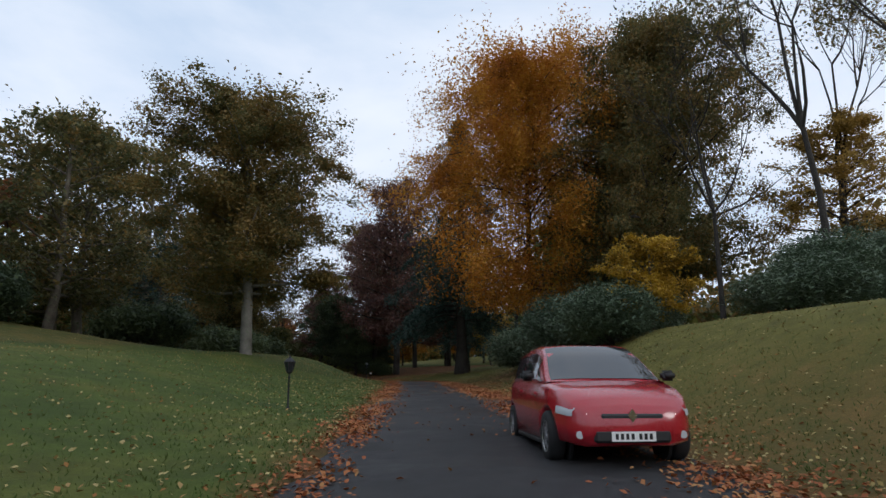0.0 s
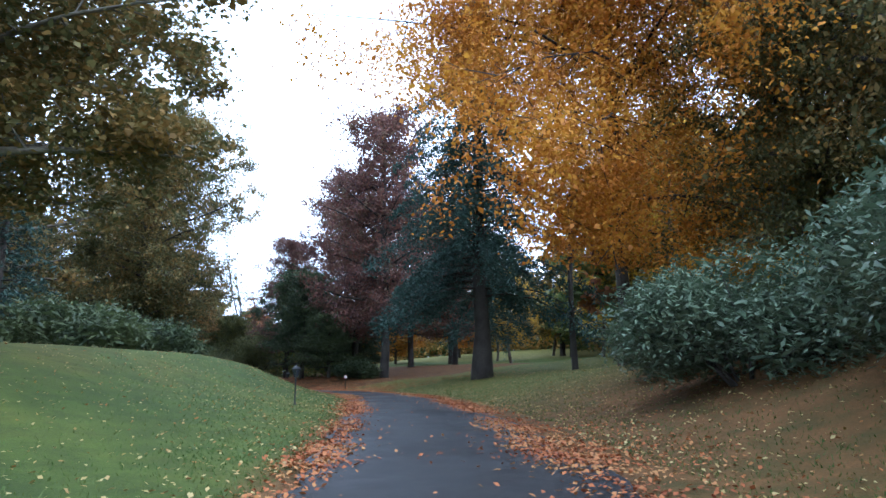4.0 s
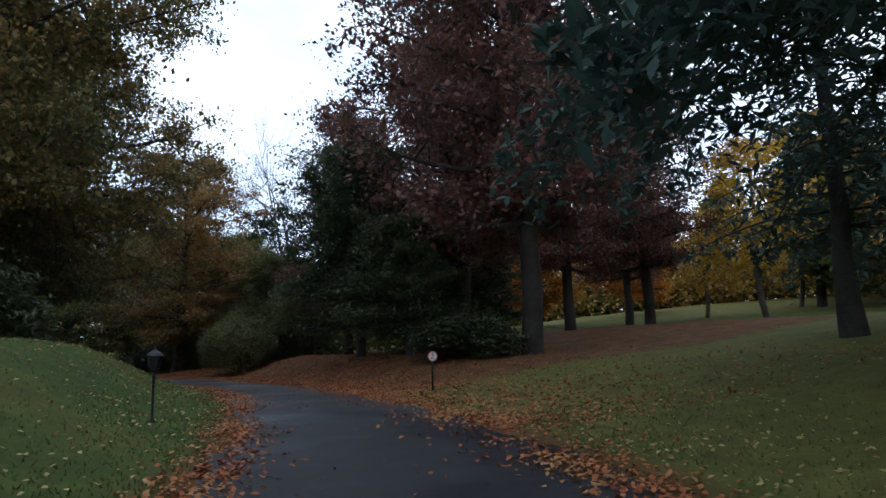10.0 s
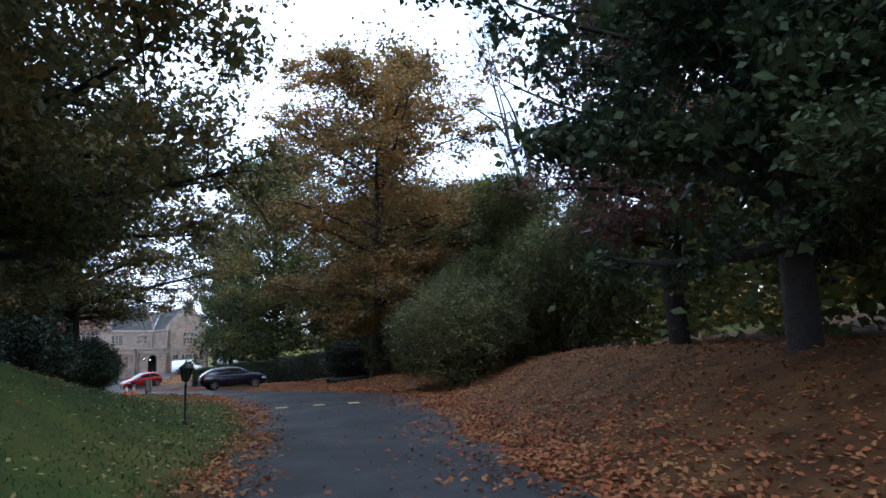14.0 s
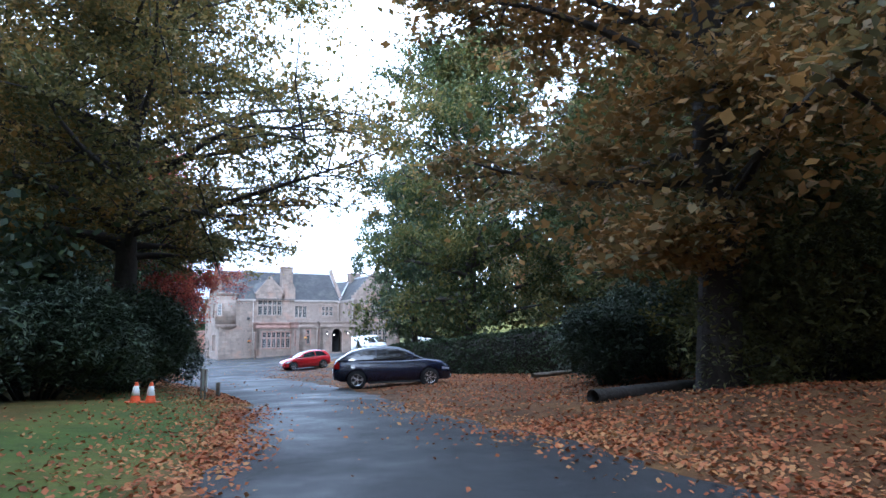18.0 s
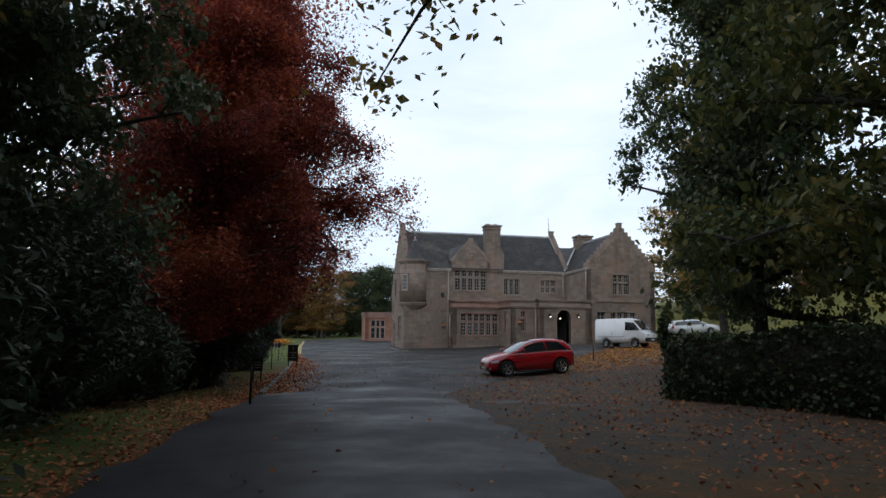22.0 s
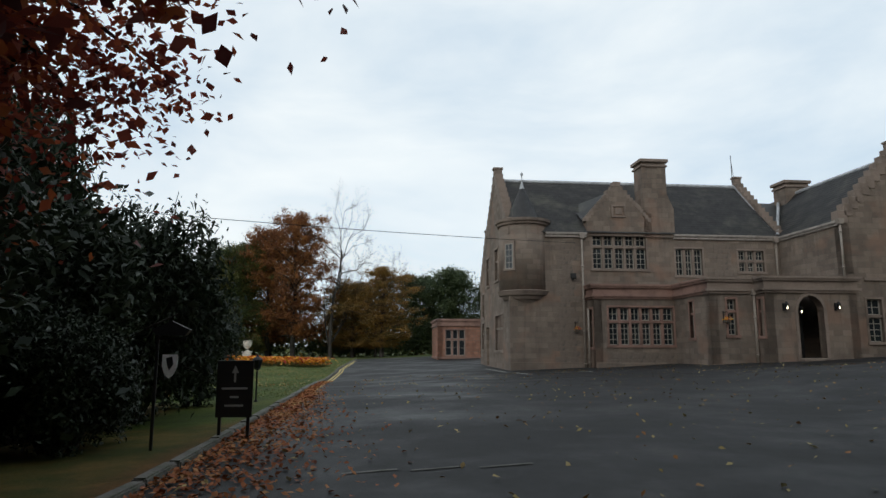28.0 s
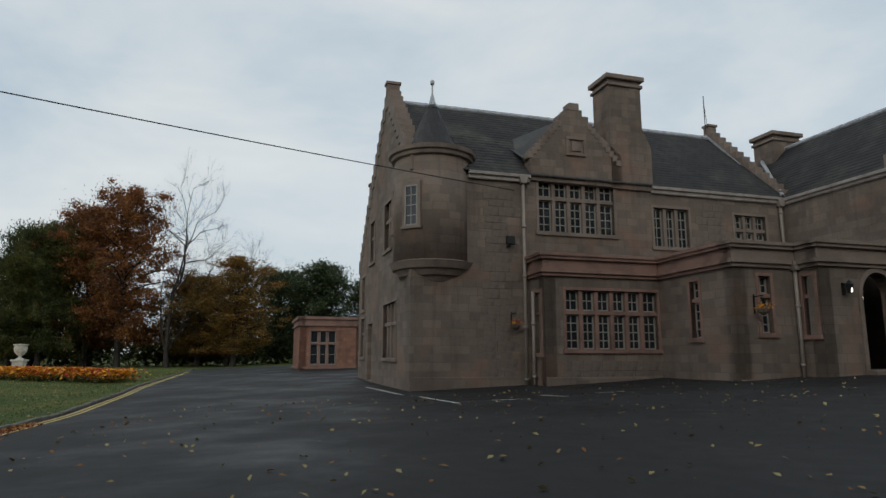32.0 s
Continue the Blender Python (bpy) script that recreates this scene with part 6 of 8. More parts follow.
# dark evergreens on the right of the bend
plant(broadleaf, [(-12.0, -101.5, 0, 0.75, 0.9, "dark broad evergreen tree leaning over the drive"), (-9.0, -96.9, 100, 1.05, 1.15, "dark broad evergreen tree beside the drive"), (-4.0, -101.5, 220, 0.8, 0.8, "dark broad evergreen tree behind"), (10.0, -36.2, 300, 1.0, 1.5, "tall dark evergreen tree beside the hedge"), (-11.7, -43.8, 140, 0.92, 1.4, "tall dark evergreen tree behind the laurels"), (-13.6, -49.0, 30, 0.9, 1.45, "tall dark evergreen tree behind the laurels")],
      name="holly_tree", seed=51, leaf_mat=L_DARK, bark=M_BARK_DARK, height=10.5, clear=1.7, spread=4.7, girth=0.26, limbs=40, twigs=7, per=60, leaf=0.14, clump=0.85, inner=0.9, profile=egg)
# copper beech by the forecourt
plant(broadleaf, [(-9.3, -32.0, 0, 1.0, 1.03, "big copper beech in dark red leaf beside the forecourt")],
      name="copper_beech_tree", seed=61, leaf_mat=L_COPPER, bark=M_BARK_DARK, height=17.5, clear=3.0, spread=5.8, girth=0.5, limbs=88, twigs=10, per=190, leaf=0.095, clump=0.9, inner=0.9, profile=broad_foot, droop=0.16, hang=0.3, cut=(0.5, 1.4, 0.5))
# green trees right of the parking place, and on its left
plant(broadleaf, [(9.8, -45.5, 0, 1.08, 1.3, "large green-yellow broadleaf tree behind the hedge"), (14.5, -58.5, 120, 1.05, 1.0, "green broadleaf tree behind the hedge"), (9.0, -70.0, 220, 0.8, 0.9, "green broadleaf tree beside the drive"), (18.5, -49.5, 60, 1.0, 1.1, "green broadleaf tree behind the hedge"), (20.0, -62.0, 300, 0.95, 1.05, "green broadleaf tree in the wood"), (3.4, -80.6, 150, 0.55, 1.05, "small green broadleaf tree among the shrubs"), (6.8, -77.2, 20, 0.6, 1.0, "small green broadleaf tree among the shrubs"), (-31.5, 63.5, 40, 0.85, 1.28, "tall dark green tree beyond the lawn"), (-35.0, 65.0, 190, 0.75, 1.1, "dark green tree beyond the lawn")],
      name="lime_tree", seed=71, leaf_mat=L_LIME, bark=M_BARK_DARK, height=16.5, clear=1.6, spread=7.4, girth=0.38, limbs=38, twigs=7, per=74, leaf=0.16, clump=1.15, inner=1.0, profile=egg)
plant(broadleaf, [(-9.4, -55.2, 0, 1.0, 1.0, "big sycamore with boughs reaching over the drive")],
      name="sycamore_tree", seed=83, leaf_mat=L_OLIVEGOLD, bark=M_BARK_DARK, height=18.0, clear=5.6, spread=10.0, girth=0.46, limbs=56, twigs=10, per=76, leaf=0.135, clump=1.2, inner=0.5, rise=0.45, profile=egg, cut=(3.0, 4.6, 0.03))
plant(broadleaf, [(-18.0, -62.0, 100, 0.9, 1.0, "broadleaf tree with green-brown leaves"), (-16.5, -50.0, 200, 0.9, 1.0, "broadleaf tree with green-brown leaves")],
      name="sycamore_tree", seed=81, leaf_mat=L_OLIVEGOLD, bark=M_BARK_DARK, height=17.5, clear=5.0, spread=9.2, girth=0.36, limbs=34, twigs=8, per=52, leaf=0.17, clump=1.1, inner=0.5, profile=dome)
plant(broadleaf, [(-9.8, 60.0, 280, 1.0, 0.72, "golden-brown tree beyond the lawn"), (-14.5, 66.0, 20, 0.95, 0.68, "golden-brown tree beyond the lawn"), (-27.8, 70.0, 80, 0.95, 1.05, "olive-brown tree beyond the lawn")],
      name="oak_tree", seed=91, leaf_mat=L_AUTUMN, bark=M_BARK_DARK, height=19.0, clear=2.4, spread=6.4, girth=0.35, limbs=40, twigs=8, per=44, leaf=0.17, clump=1.0, inner=0.5, profile=dome, flat=0.7)
plant(broadleaf, [(-23.0, 63.0, 0, 1.1, 1.2, "russet-red tree beyond the lawn"), (-27.5, 66.0, 70, 1.05, 1.15, "dark russet tree beyond the lawn")],
      name="beech_tree", seed=101, leaf_mat=L_RUSSET, bark=M_BARK_DARK, height=17.5, clear=2.6, spread=6.0, girth=0.34, limbs=40, twigs=8, per=44, leaf=0.17, clump=0.95, inner=0.45, profile=dome, flat=0.7)
plant(broadleaf, [(-34.5, 70.0, 0, 1.0, 1.25, "dark evergreen oak beyond the lawn"), (-5.0, 74.0, 200, 1.0, 0.95, "dark evergreen tree behind the annex"), (1.0, 72.0, 60, 1.0, 1.0, "dark evergreen tree behind the annex"), (7.0, 70.0, 160, 1.0, 0.8, "dark evergreen tree behind the annex"),
                  (14.0, 78.0, 60, 1.1, 0.85, "dark evergreen tree behind the annex"), (-70.0, 110.0, 10, 0.8, 0.6, "dark tree far across the park"), (-95.0, 130.0, 10, 0.8, 0.6, "dark tree far across the park"), (-15.0, 72.0, 10, 1.1, 0.75, "dark evergreen tree beyond the lawn")],
      name="holm_oak_tree", seed=111, leaf_mat=L_DARK, bark=M_BARK_DARK, height=14.5, clear=0.8, spread=5.8, girth=0.4, limbs=40, twigs=7, per=36, leaf=0.22, clump=1.25, inner=1.2, profile=egg, flat=0.95)

plant(broadleaf, [(37.0, 15.0, 90, 0.95, 0.8, "olive-brown tree behind the house"), (44.0, 8.0, 190, 1.0, 0.85, "olive-brown tree behind the house"), (41.0, 24.0, 10, 1.0, 0.6, "olive-brown tree behind the house"),
                  (52.0, 0.0, 60, 1.0, 0.9, "olive-brown tree on the east slope"), (24.0, -41.0, 40, 1.1, 1.05, "green broadleaf tree behind the hedge"), (26.0, -34.0, 120, 1.0, 1.1, "olive-brown tree beyond the parking place")],
      name="maple_tree", seed=141, leaf_mat=L_OAK, bark=M_BARK, height=17.0, clear=2.0, spread=6.4, girth=0.36, limbs=28, twigs=6, per=15, leaf=0.36, clump=1.2, inner=0.6)

plant(broadleaf, [(21.6, -14.8, 0, 1.0, 1.0, "tall golden-brown oak on the leaf-strewn bank"), (47.0, -6.0, 120, 1.0, 0.9, "golden-brown oak on the east slope"), (-57.0, -151.5, 60, 0.95, 0.85, "golden-brown oak high on the bank")],
      name="oak_tree", seed=147, leaf_mat=L_GOLD, bark=M_BARK_DARK, height=15.8, clear=3.4, spread=4.6, girth=0.3, limbs=34, twigs=7, per=36, leaf=0.17, clump=0.95, inner=0.3)
# shrubs
plant(shrub, [(-66.0, -135.2, 0, 1.0, 1.0, ""), (-60.0, -132.8, 70, 0.9, 0.95, ""), (-70.5, -137.8, 160, 0.95, 0.85, ""), (-55.0, -132.5, 250, 0.8, 0.8, ""), (-63.0, -138.5, 200, 1.0, 0.95, ""), (-74.0, -144.5, 20, 0.9, 0.7, ""), (-68.0, -148.0, 120, 1.1, 0.9, ""), (-62.0, -150.0, 300, 1.2, 1.0, "")],
      name="rhododendron", seed=3, leaf_mat=L_LAUREL, radius=(3.4, 3.0, 3.3), leaves=17000, leaf=0.155, lumps=12, label="large dark green rhododendron on the bank", group="rhododendrons on the bank")
plant(shrub, [(-2.6, -82.6, 130, 1.05, 1.05, ""), (1.2, -80.5, 220, 1.1, 1.1, ""), (4.6, -72.0, 300, 1.1, 1.0, ""), (-1.0, -99.0, 90, 1.0, 1.0, ""), (2.4, -84.4, 30, 1.3, 1.4, ""), (7.0, -73.0, 60, 1.1, 1.3, ""), (9.0, -66.5, 10, 1.1, 1.2, ""), (4.5, -78.0, 140, 1.3, 1.4, ""), (5.5, -71.5, 200, 1.2, 1.2, "")],
      name="shrub", seed=13, leaf_mat=L_OLIVE, radius=(3.0, 2.7, 3.6), leaves=22000, leaf=0.115, lumps=12, label="tall olive-green shrub beside the drive", group="shrubs along the drive")
# these laurels wear the half-shaded leaf colour, the forecourt ones the shaded
plant(shrub, [(-11.5, -61.5, 0, 1.0, 1.0, ""), (-9.6, -57.0, 70, 1.0, 1.15, ""), (-9.0, -52.3, 160, 0.95, 1.2, ""), (-9.2, -47.5, 250, 0.9, 1.1, ""), (-14.5, -64.5, 20, 1.15, 1.1, ""), (-9.7, -42.5, 80, 0.8, 0.9, ""), (-18.5, -69.0, 140, 1.2, 1.2, ""), (-13.5, -52.0, 30, 1.2, 1.5, ""), (4.4, -64.6, 50, 0.85, 1.0, ""), (7.2, -64.4, 120, 1.0, 1.15, ""), (9.4, -61.4, 210, 1.0, 1.1, "")],
      name="laurel", seed=19, leaf_mat=L_LAURELHALFSHADE, radius=(2.9, 2.6, 2.9), leaves=14000, leaf=0.15, lumps=12, label="dense laurel bush beside the drive, leaf colour partly darkened for shade", group="laurels along the drive")
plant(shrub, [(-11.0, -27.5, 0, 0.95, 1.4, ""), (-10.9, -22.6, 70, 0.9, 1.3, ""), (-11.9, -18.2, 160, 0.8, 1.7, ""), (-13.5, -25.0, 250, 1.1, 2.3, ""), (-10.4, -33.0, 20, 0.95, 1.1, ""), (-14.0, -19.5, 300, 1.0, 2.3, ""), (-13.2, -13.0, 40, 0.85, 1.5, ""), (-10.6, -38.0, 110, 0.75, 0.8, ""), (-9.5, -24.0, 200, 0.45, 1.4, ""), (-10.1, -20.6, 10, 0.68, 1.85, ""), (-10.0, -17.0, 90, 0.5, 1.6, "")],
      name="laurel", seed=29, leaf_mat=L_LAURELSHADE, radius=(2.9, 2.6, 3.0), leaves=11000, leaf=0.17, lumps=12, label="dense laurel bush beside the forecourt, leaf colour darkened for shade", group="laurels beside the forecourt")
plant(shrub, [(-40.0, -102.0, 0, 1.0, 1.0, ""), (-34.0, -97.0, 60, 1.1, 0.9, ""), (-48.0, -104.0, 200, 1.1, 1.0, ""), (-28.0, -93.0, 20, 1.0, 1.0, ""), (-58.0, -103.0, 80, 1.2, 1.0, ""), (-70.0, -100.0, 80, 1.2, 1.0, ""), (-13.5, -105.5, 300, 0.8, 0.8, "")],
      name="shrub", seed=39, leaf_mat=L_DARK, radius=(3.6, 3.2, 2.6), leaves=6000, leaf=0.28, lumps=12, label="dark undergrowth shrub at the wood's edge", group="undergrowth at the wood's edge")
# far wood: closes the view all round
rng_w = np.random.default_rng(7)
first_wood = None
for k in range(70):
    if k < 24:
        x, y = -120 + k * 4.8 + rng_w.normal() * 3, -70 + rng_w.normal() * 6 + 6 * math.sin(k)
    elif k < 46:
        x, y = -96 + (k - 24) * 6.0 + rng_w.normal() * 3, -164 + (k - 24) * 2.0 + rng_w.normal() * 4
    elif k < 60:
        x, y = 58 + rng_w.normal() * 5, -130 + (k - 46) * 8.0
    else:
        x, y = 66 + (k - 60) * 6.0, 44 + rng_w.normal() * 8
    if (x > -34 and x < 20 and -92 < y < -40) or (x < -34 and y < -130):
        continue
    m = spin(x, y, ground_z(x, y) - 0.1, rng_w.uniform(0, 360), rng_w.uniform(0.8, 1.2), rng_w.uniform(0.85, 1.15))
    if first_wood is None:
        first_wood = [broadleaf("wood_tree", 201, L_OAK, M_BARK_DARK, 19, 3.0, 6.0, 0.4, 16, 4, 8, 0.95, 1.7, inner=0.6, label="brown-green tree of the far wood", group="far wood"),
                      broadleaf("wood_tree", 202, L_RUSSET, M_BARK_DARK, 18, 3.0, 5.5, 0.4, 16, 4, 8, 0.9, 1.6, inner=0.5, label="russet tree of the far wood", group="far wood"),
                      broadleaf("wood_tree", 203, L_GREEN, M_BARK_DARK, 17, 2.5, 5.5, 0.4, 16, 4, 8, 0.9, 1.6, inner=0.5, label="green tree of the far wood", group="far wood")]
        for j, o in enumerate(first_wood):
            o.matrix_basis = spin(-112.0 - 6 * j, -80.0 - 9 * j, ground_z(-112.0 - 6 * j, -80.0 - 9 * j), 40 * j)
    ob = copy_thing(first_wood[k % 3], m)
    ob.matrix_basis = m

# thickets and far tree line that close the view behind the wood
def thicket(name, seed, line, height, depth, count, leaf, mat, label):
    rng = np.random.default_rng(seed)
    line = np.asarray(line, float)
    seg = np.r_[0, np.cumsum(np.hypot(*np.diff(line, axis=0).T))]
    u = rng.uniform(0, seg[-1], count)
    x = np.interp(u, seg, line[:, 0]) + rng.normal(size=count) * depth
    y = np.interp(u, seg, line[:, 1]) + rng.normal(size=count) * depth
    top = height * np.clip(0.75 + 0.38 * np.sin(u * 0.41 + seed) * np.sin(u * 0.173 + 1) + 0.2 * np.sin(u * 1.3), 0.5, 1.3)
    z = land(x, y) + np.abs(top) * rng.uniform(0, 1, count) ** 0.7
    v, f = leaf_quads(rng, np.c_[x, y, z], np.full(count, leaf), aspect=0.7)
    ob = link_mesh(name, array_mesh(name, v, f), mat)
    return tagged(ob, label, "undergrowth", "", "stuff")


thicket("thicket", 5, [(-130, -178), (-60, -168), (0, -150), (44, -142), (68, -110), (66, -60), (60, 10)], 9.0, 3.0, 46000, 0.95, L_OAK, "brown-green thicket closing the far side of the wood")
thicket("thicket", 6, [(-135, -70), (-90, -76), (-50, -70), (-32, -62), (-27, -48)], 7.5, 2.5, 18000, 0.7, L_DARK, "dark thicket under the trees of the wood")
thicket("thicket", 18, [(20, -140), (44, -124), (56, -104), (54, -84), (42, -66)], 11.0, 2.2, 26000, 0.6, L_GOLD, "golden-brown thicket at the far side of the field")
thicket("far_tree_line", 8, [(-180, 60), (-110, 120), (-50, 88), (-20, 82), (30, 92), (90, 80), (120, 20)], 6.5, 3.0, 36000, 0.7, L_OAK, "far dark tree line beyond the park")
thicket("thicket", 15, [(-46, 70), (-30, 72), (-10, 70), (10, 76), (24, 80)], 5.5, 1.5, 16000, 0.5, L_DARK, "dark undergrowth below the trees beyond the lawn")
thicket("thicket", 10, [(-4, -99), (3, -90), (8, -80), (9, -70), (14, -63)], 6.0, 1.6, 16000, 0.36, L_GREEN, "tall green thicket behind the shrubs")
thicket("thicket", 12, [(-13, -62), (-13.5, -52), (-13, -42), (-14, -30), (-14.5, -22)], 6.0, 1.0, 12000, 0.32, L_DARK, "dark thicket behind the laurels")

# this thicket takes the shade-darkened laurel colour too
thicket("thicket", 16, [(-11.5, -34), (-11.5, -27), (-11.3, -21), (-12.0, -17.5)], 4.0, 0.8, 12000, 0.2, L_LAURELSHADE, "evergreen thicket beside the forecourt, leaf colour darkened for shade")
thicket("thicket", 17, [(-34, -156), (-4, -146), (34, -138), (58, -112), (56, -80), (44, -66)], 3.6, 1.6, 26000, 0.65, L_GREEN, "low green thicket at the wood's far side")

# ---- vehicles ----
def loft(xs, sections, closed_ends=True):
    """Quads over a row of half sections (y, z), mirrored to both sides."""
    V, F = [], []
    n = len(sections[0])
    full = 2 * n - 1
    for x, sec in zip(xs, sections):
        V += [(x, -y, z) for y, z in sec[::-1][:-1]] + [(x, y, z) for y, z in [sec[0]]] + [(x, y, z) for y, z in sec[1:]]
    for i in range(len(xs) - 1):
        for j in range(full - 1):
            a = i * full + j
            F.append((a, a + 1, a + full + 1, a + full))
    return V, F


def to_bm(V, F, ends=None):
    bm = bmesh.new()
    vs = [bm.verts.new(v) for v in V]
    for f in F:
        try:
            bm.faces.new([vs[i] for i in f])
        except ValueError:
            pass
    for ring in ends or ():
        bm.faces.new([vs[i] for i in ring])
    bmesh.ops.remove_doubles(bm, verts=bm.verts[:], dist=0.0005)
    bmesh.ops.recalc_face_normals(bm, faces=bm.faces[:])
    return bm


def wheel(root, x, y, r, side, spokes=5, mat=None):
    m = pose(x, y, r, 90 * side, 0, 0)
    bm = bmesh.new()
    lathe(bm, [(r * 0.66, -0.10), (r * 0.93, -0.10), (r, -0.07), (r, 0.07), (r * 0.93, 0.10), (r * 0.66, 0.10)], 28, m, False)
    w = part("wheel", bm, M_RUBBER, root, "", True)
    bm = bmesh.new()
    lathe(bm, [(r * 0.60, -0.085), (r * 0.68, -0.10), (r * 0.70, -0.06), (r * 0.62, -0.02)], 28, m, False)
    for k in range(spokes):
        a = 2 * math.pi * k / spokes
        for off in (-0.14, 0.14):
            ca, sa = math.cos(a + off * 0.5), math.sin(a + off * 0.5)
            cb, sb = math.cos(a + off), math.sin(a + off)
            t = r * 0.045
            p = [Vector((r * 0.10 * ca - t * sa, r * 0.10 * sa + t * ca, -0.09)), Vector((r * 0.10 * ca + t * sa, r * 0.10 * sa - t * ca, -0.09)),
                 Vector((r * 0.66 * cb + t * sb, r * 0.66 * sb - t * cb, -0.085)), Vector((r * 0.66 * cb - t * sb, r * 0.66 * sb + t * cb, -0.085))]
            top = [bm.verts.new(m @ q) for q in p]
            low = [bm.verts.new(m @ (q + Vector((0, 0, 0.04)))) for q in p]
            bm.faces.new(top)
            for i in range(4):
                bm.faces.new((top[i], low[i], low[(i + 1) % 4], top[(i + 1) % 4]))
    lathe(bm, [(r * 0.16, -0.095), (r * 0.17, -0.06)], 14, m)
    bmesh.ops.recalc_face_normals(bm, faces=bm.faces[:])
    part("rim", bm, mat or M_ALLOY, w)
    bm = bmesh.new()
    lathe(bm, [(r * 0.62, -0.03), (r * 0.62, -0.02)], 24, m)
    part("brake_disc", bm, M_TRIM, w)


def motor_car(name, m, colour, L, W, H, base, label, roofline, deck, group="", lit=False, wheel_r=0.31, rear_glass=True, spokes=5, side_cuts=(0.10, -0.16), strip=False):
    """A hatchback: lofted body and cabin, glass set proud of it, lamps, grille, mirrors, seams, plates and wheels."""
    root = empty(name, m, label, "car", group)
    hw = W / 2
    fx = np.array([-0.5, -0.485, -0.44, -0.36, -0.2, 0.0, 0.2, 0.32, 0.41, 0.46, 0.487, 0.5])
    wx = np.array([0.70, 0.84, 0.93, 0.985, 1.0, 1.0, 0.99, 0.975, 0.93, 0.84, 0.70, 0.56])
    zb = np.array([0.42, 0.34, 0.27, 0.22, 0.19, 0.19, 0.19, 0.20, 0.22, 0.22, 0.25, 0.33])
    us = np.unique(np.concatenate([np.linspace(-0.5, 0.5, 49), fx]))
    ztop = lambda u: np.interp(u, [d[0] for d in deck], [d[1] for d in deck])
    wid = lambda u: hw * np.interp(u, fx, wx)
    ax = (-base / 2 - 0.02, base / 2 - 0.02)
    secs = []
    for u in us:
        w, b, t = wid(u), np.interp(u, fx, zb), ztop(u)
        x = u * L
        arch = 0.0
        for a in ax:
            k = abs(x - a) / (wheel_r * 1.17)
            if k < 1:
                arch = max(arch, math.sqrt(1 - k * k) * wheel_r * 1.17 + wheel_r * 0.98 - b)
        lo = b + max(0.0, arch)
        mid = max(lo + 0.05, b + (t - b) * 0.55)
        secs.append([(0, b), (w * 0.72, b), (w * 0.72, max(b + 0.01, lo - 0.01)), (w * 0.965, max(lo, b + 0.06)), (w, max(mid - 0.08, lo + 0.03)), (w * 0.995, max(mid, lo + 0.05)),
                     (w * 0.965, max(t - 0.07, lo + 0.07)), (w * 0.90, max(t - 0.012, lo + 0.09)), (w * 0.6, t + 0.015), (0, t + 0.03)])
    V, F = loft(us * L, secs)
    n = 2 * len(secs[0]) - 1
    bm = to_bm(V, F, [list(range(n)), list(range((len(us) - 1) * n, len(us) * n))])
    body = part("body", bm, colour, root, "", True)
    # cabin
    rx = np.array([p[0] for p in roofline])
    rz = np.array([p[1] for p in roofline])
    cu = np.unique(np.concatenate([np.linspace(rx[0], rx[-1], 31), rx]))
    roof = lambda u: float(np.interp(u, rx, rz))
    belt = lambda u: float(ztop(u)) + 0.005
    narrow = lambda u: 0.74 + 0.0 * u

    def cab(u, v):
        """Point of the cabin's side: v from the belt (0) to the roof's edge (1)."""
        zt, zl = max(roof(u) - 0.07, belt(u)), belt(u) - 0.03
        w = wid(u)
        tall = max(0.0, min(1.0, (zt - zl) / (H - 1.02)))
        y = w * (0.915 - (0.915 - 0.735) * v ** 1.25 * tall)
        return y, zl + (zt - zl) * v

    csec = []
    for u in cu:
        pts = [cab(u, v) for v in (0, 0.33, 0.66, 1.0)]
        y1, z1 = pts[-1]
        zt = max(roof(u), z1)
        csec.append([(y, z) for y, z in pts] + [(y1 * 0.90, z1 + (zt - z1) * 0.62), (y1 * 0.55, z1 + (zt - z1) * 0.95), (0, zt)])
    csec = [[(0, s[0][1])] + s for s in csec]
    V, F = loft(cu * L, csec)
    bm = to_bm(V, F)
    part("roof", bm, colour, root, "", True)

    def side_glass(u0, u1, lean0, lean1, sgn, nm="side_window"):
        V, F, k, kk = [], [], 7, 5
        for j in range(kk):
            v = 0.13 + 0.76 * j / (kk - 1)
            for i in range(k):
                a, b = u0 + lean0 * v, u1 + lean1 * v
                u = a + (b - a) * i / (k - 1)
                y, z = cab(u, v)
                V.append((u * L, sgn * (y + 0.007), z))
        for j in range(kk - 1):
            for i in range(k - 1):
                F.append((j * k + i, j * k + i + 1, (j + 1) * k + i + 1, (j + 1) * k + i))
        part(nm, to_bm(V, F), M_CARGLASS, root, "", True)

    uf, ur = rx[-1], rx[0]
    top_f = [p[0] for p in roofline if p[1] > H - 0.09]
    tf, tr = max(top_f), min(top_f)
    c1, c2 = side_cuts
    for sgn in (-1, 1):
        side_glass(c1 + 0.008, uf - 0.035, 0.0, (tf - uf) * 0.92, sgn)
        side_glass(c2 + 0.008, c1 - 0.008, 0.02, 0.0, sgn)
        side_glass(ur + 0.05, c2 - 0.012, (tr - ur) * 0.75, 0.02, sgn, "quarter_window")

    def end_glass(ua, ub, name_):
        V, F, k, kk = [], [], 9, 6
        for j in range(kk):
            u = ua + (ub - ua) * j / (kk - 1)
            y1, z1 = cab(u, 1.0)
            zt = max(roof(u), z1)
            for i in range(k):
                s = -1 + 2 * i / (k - 1)
                y = s * y1 * 0.93
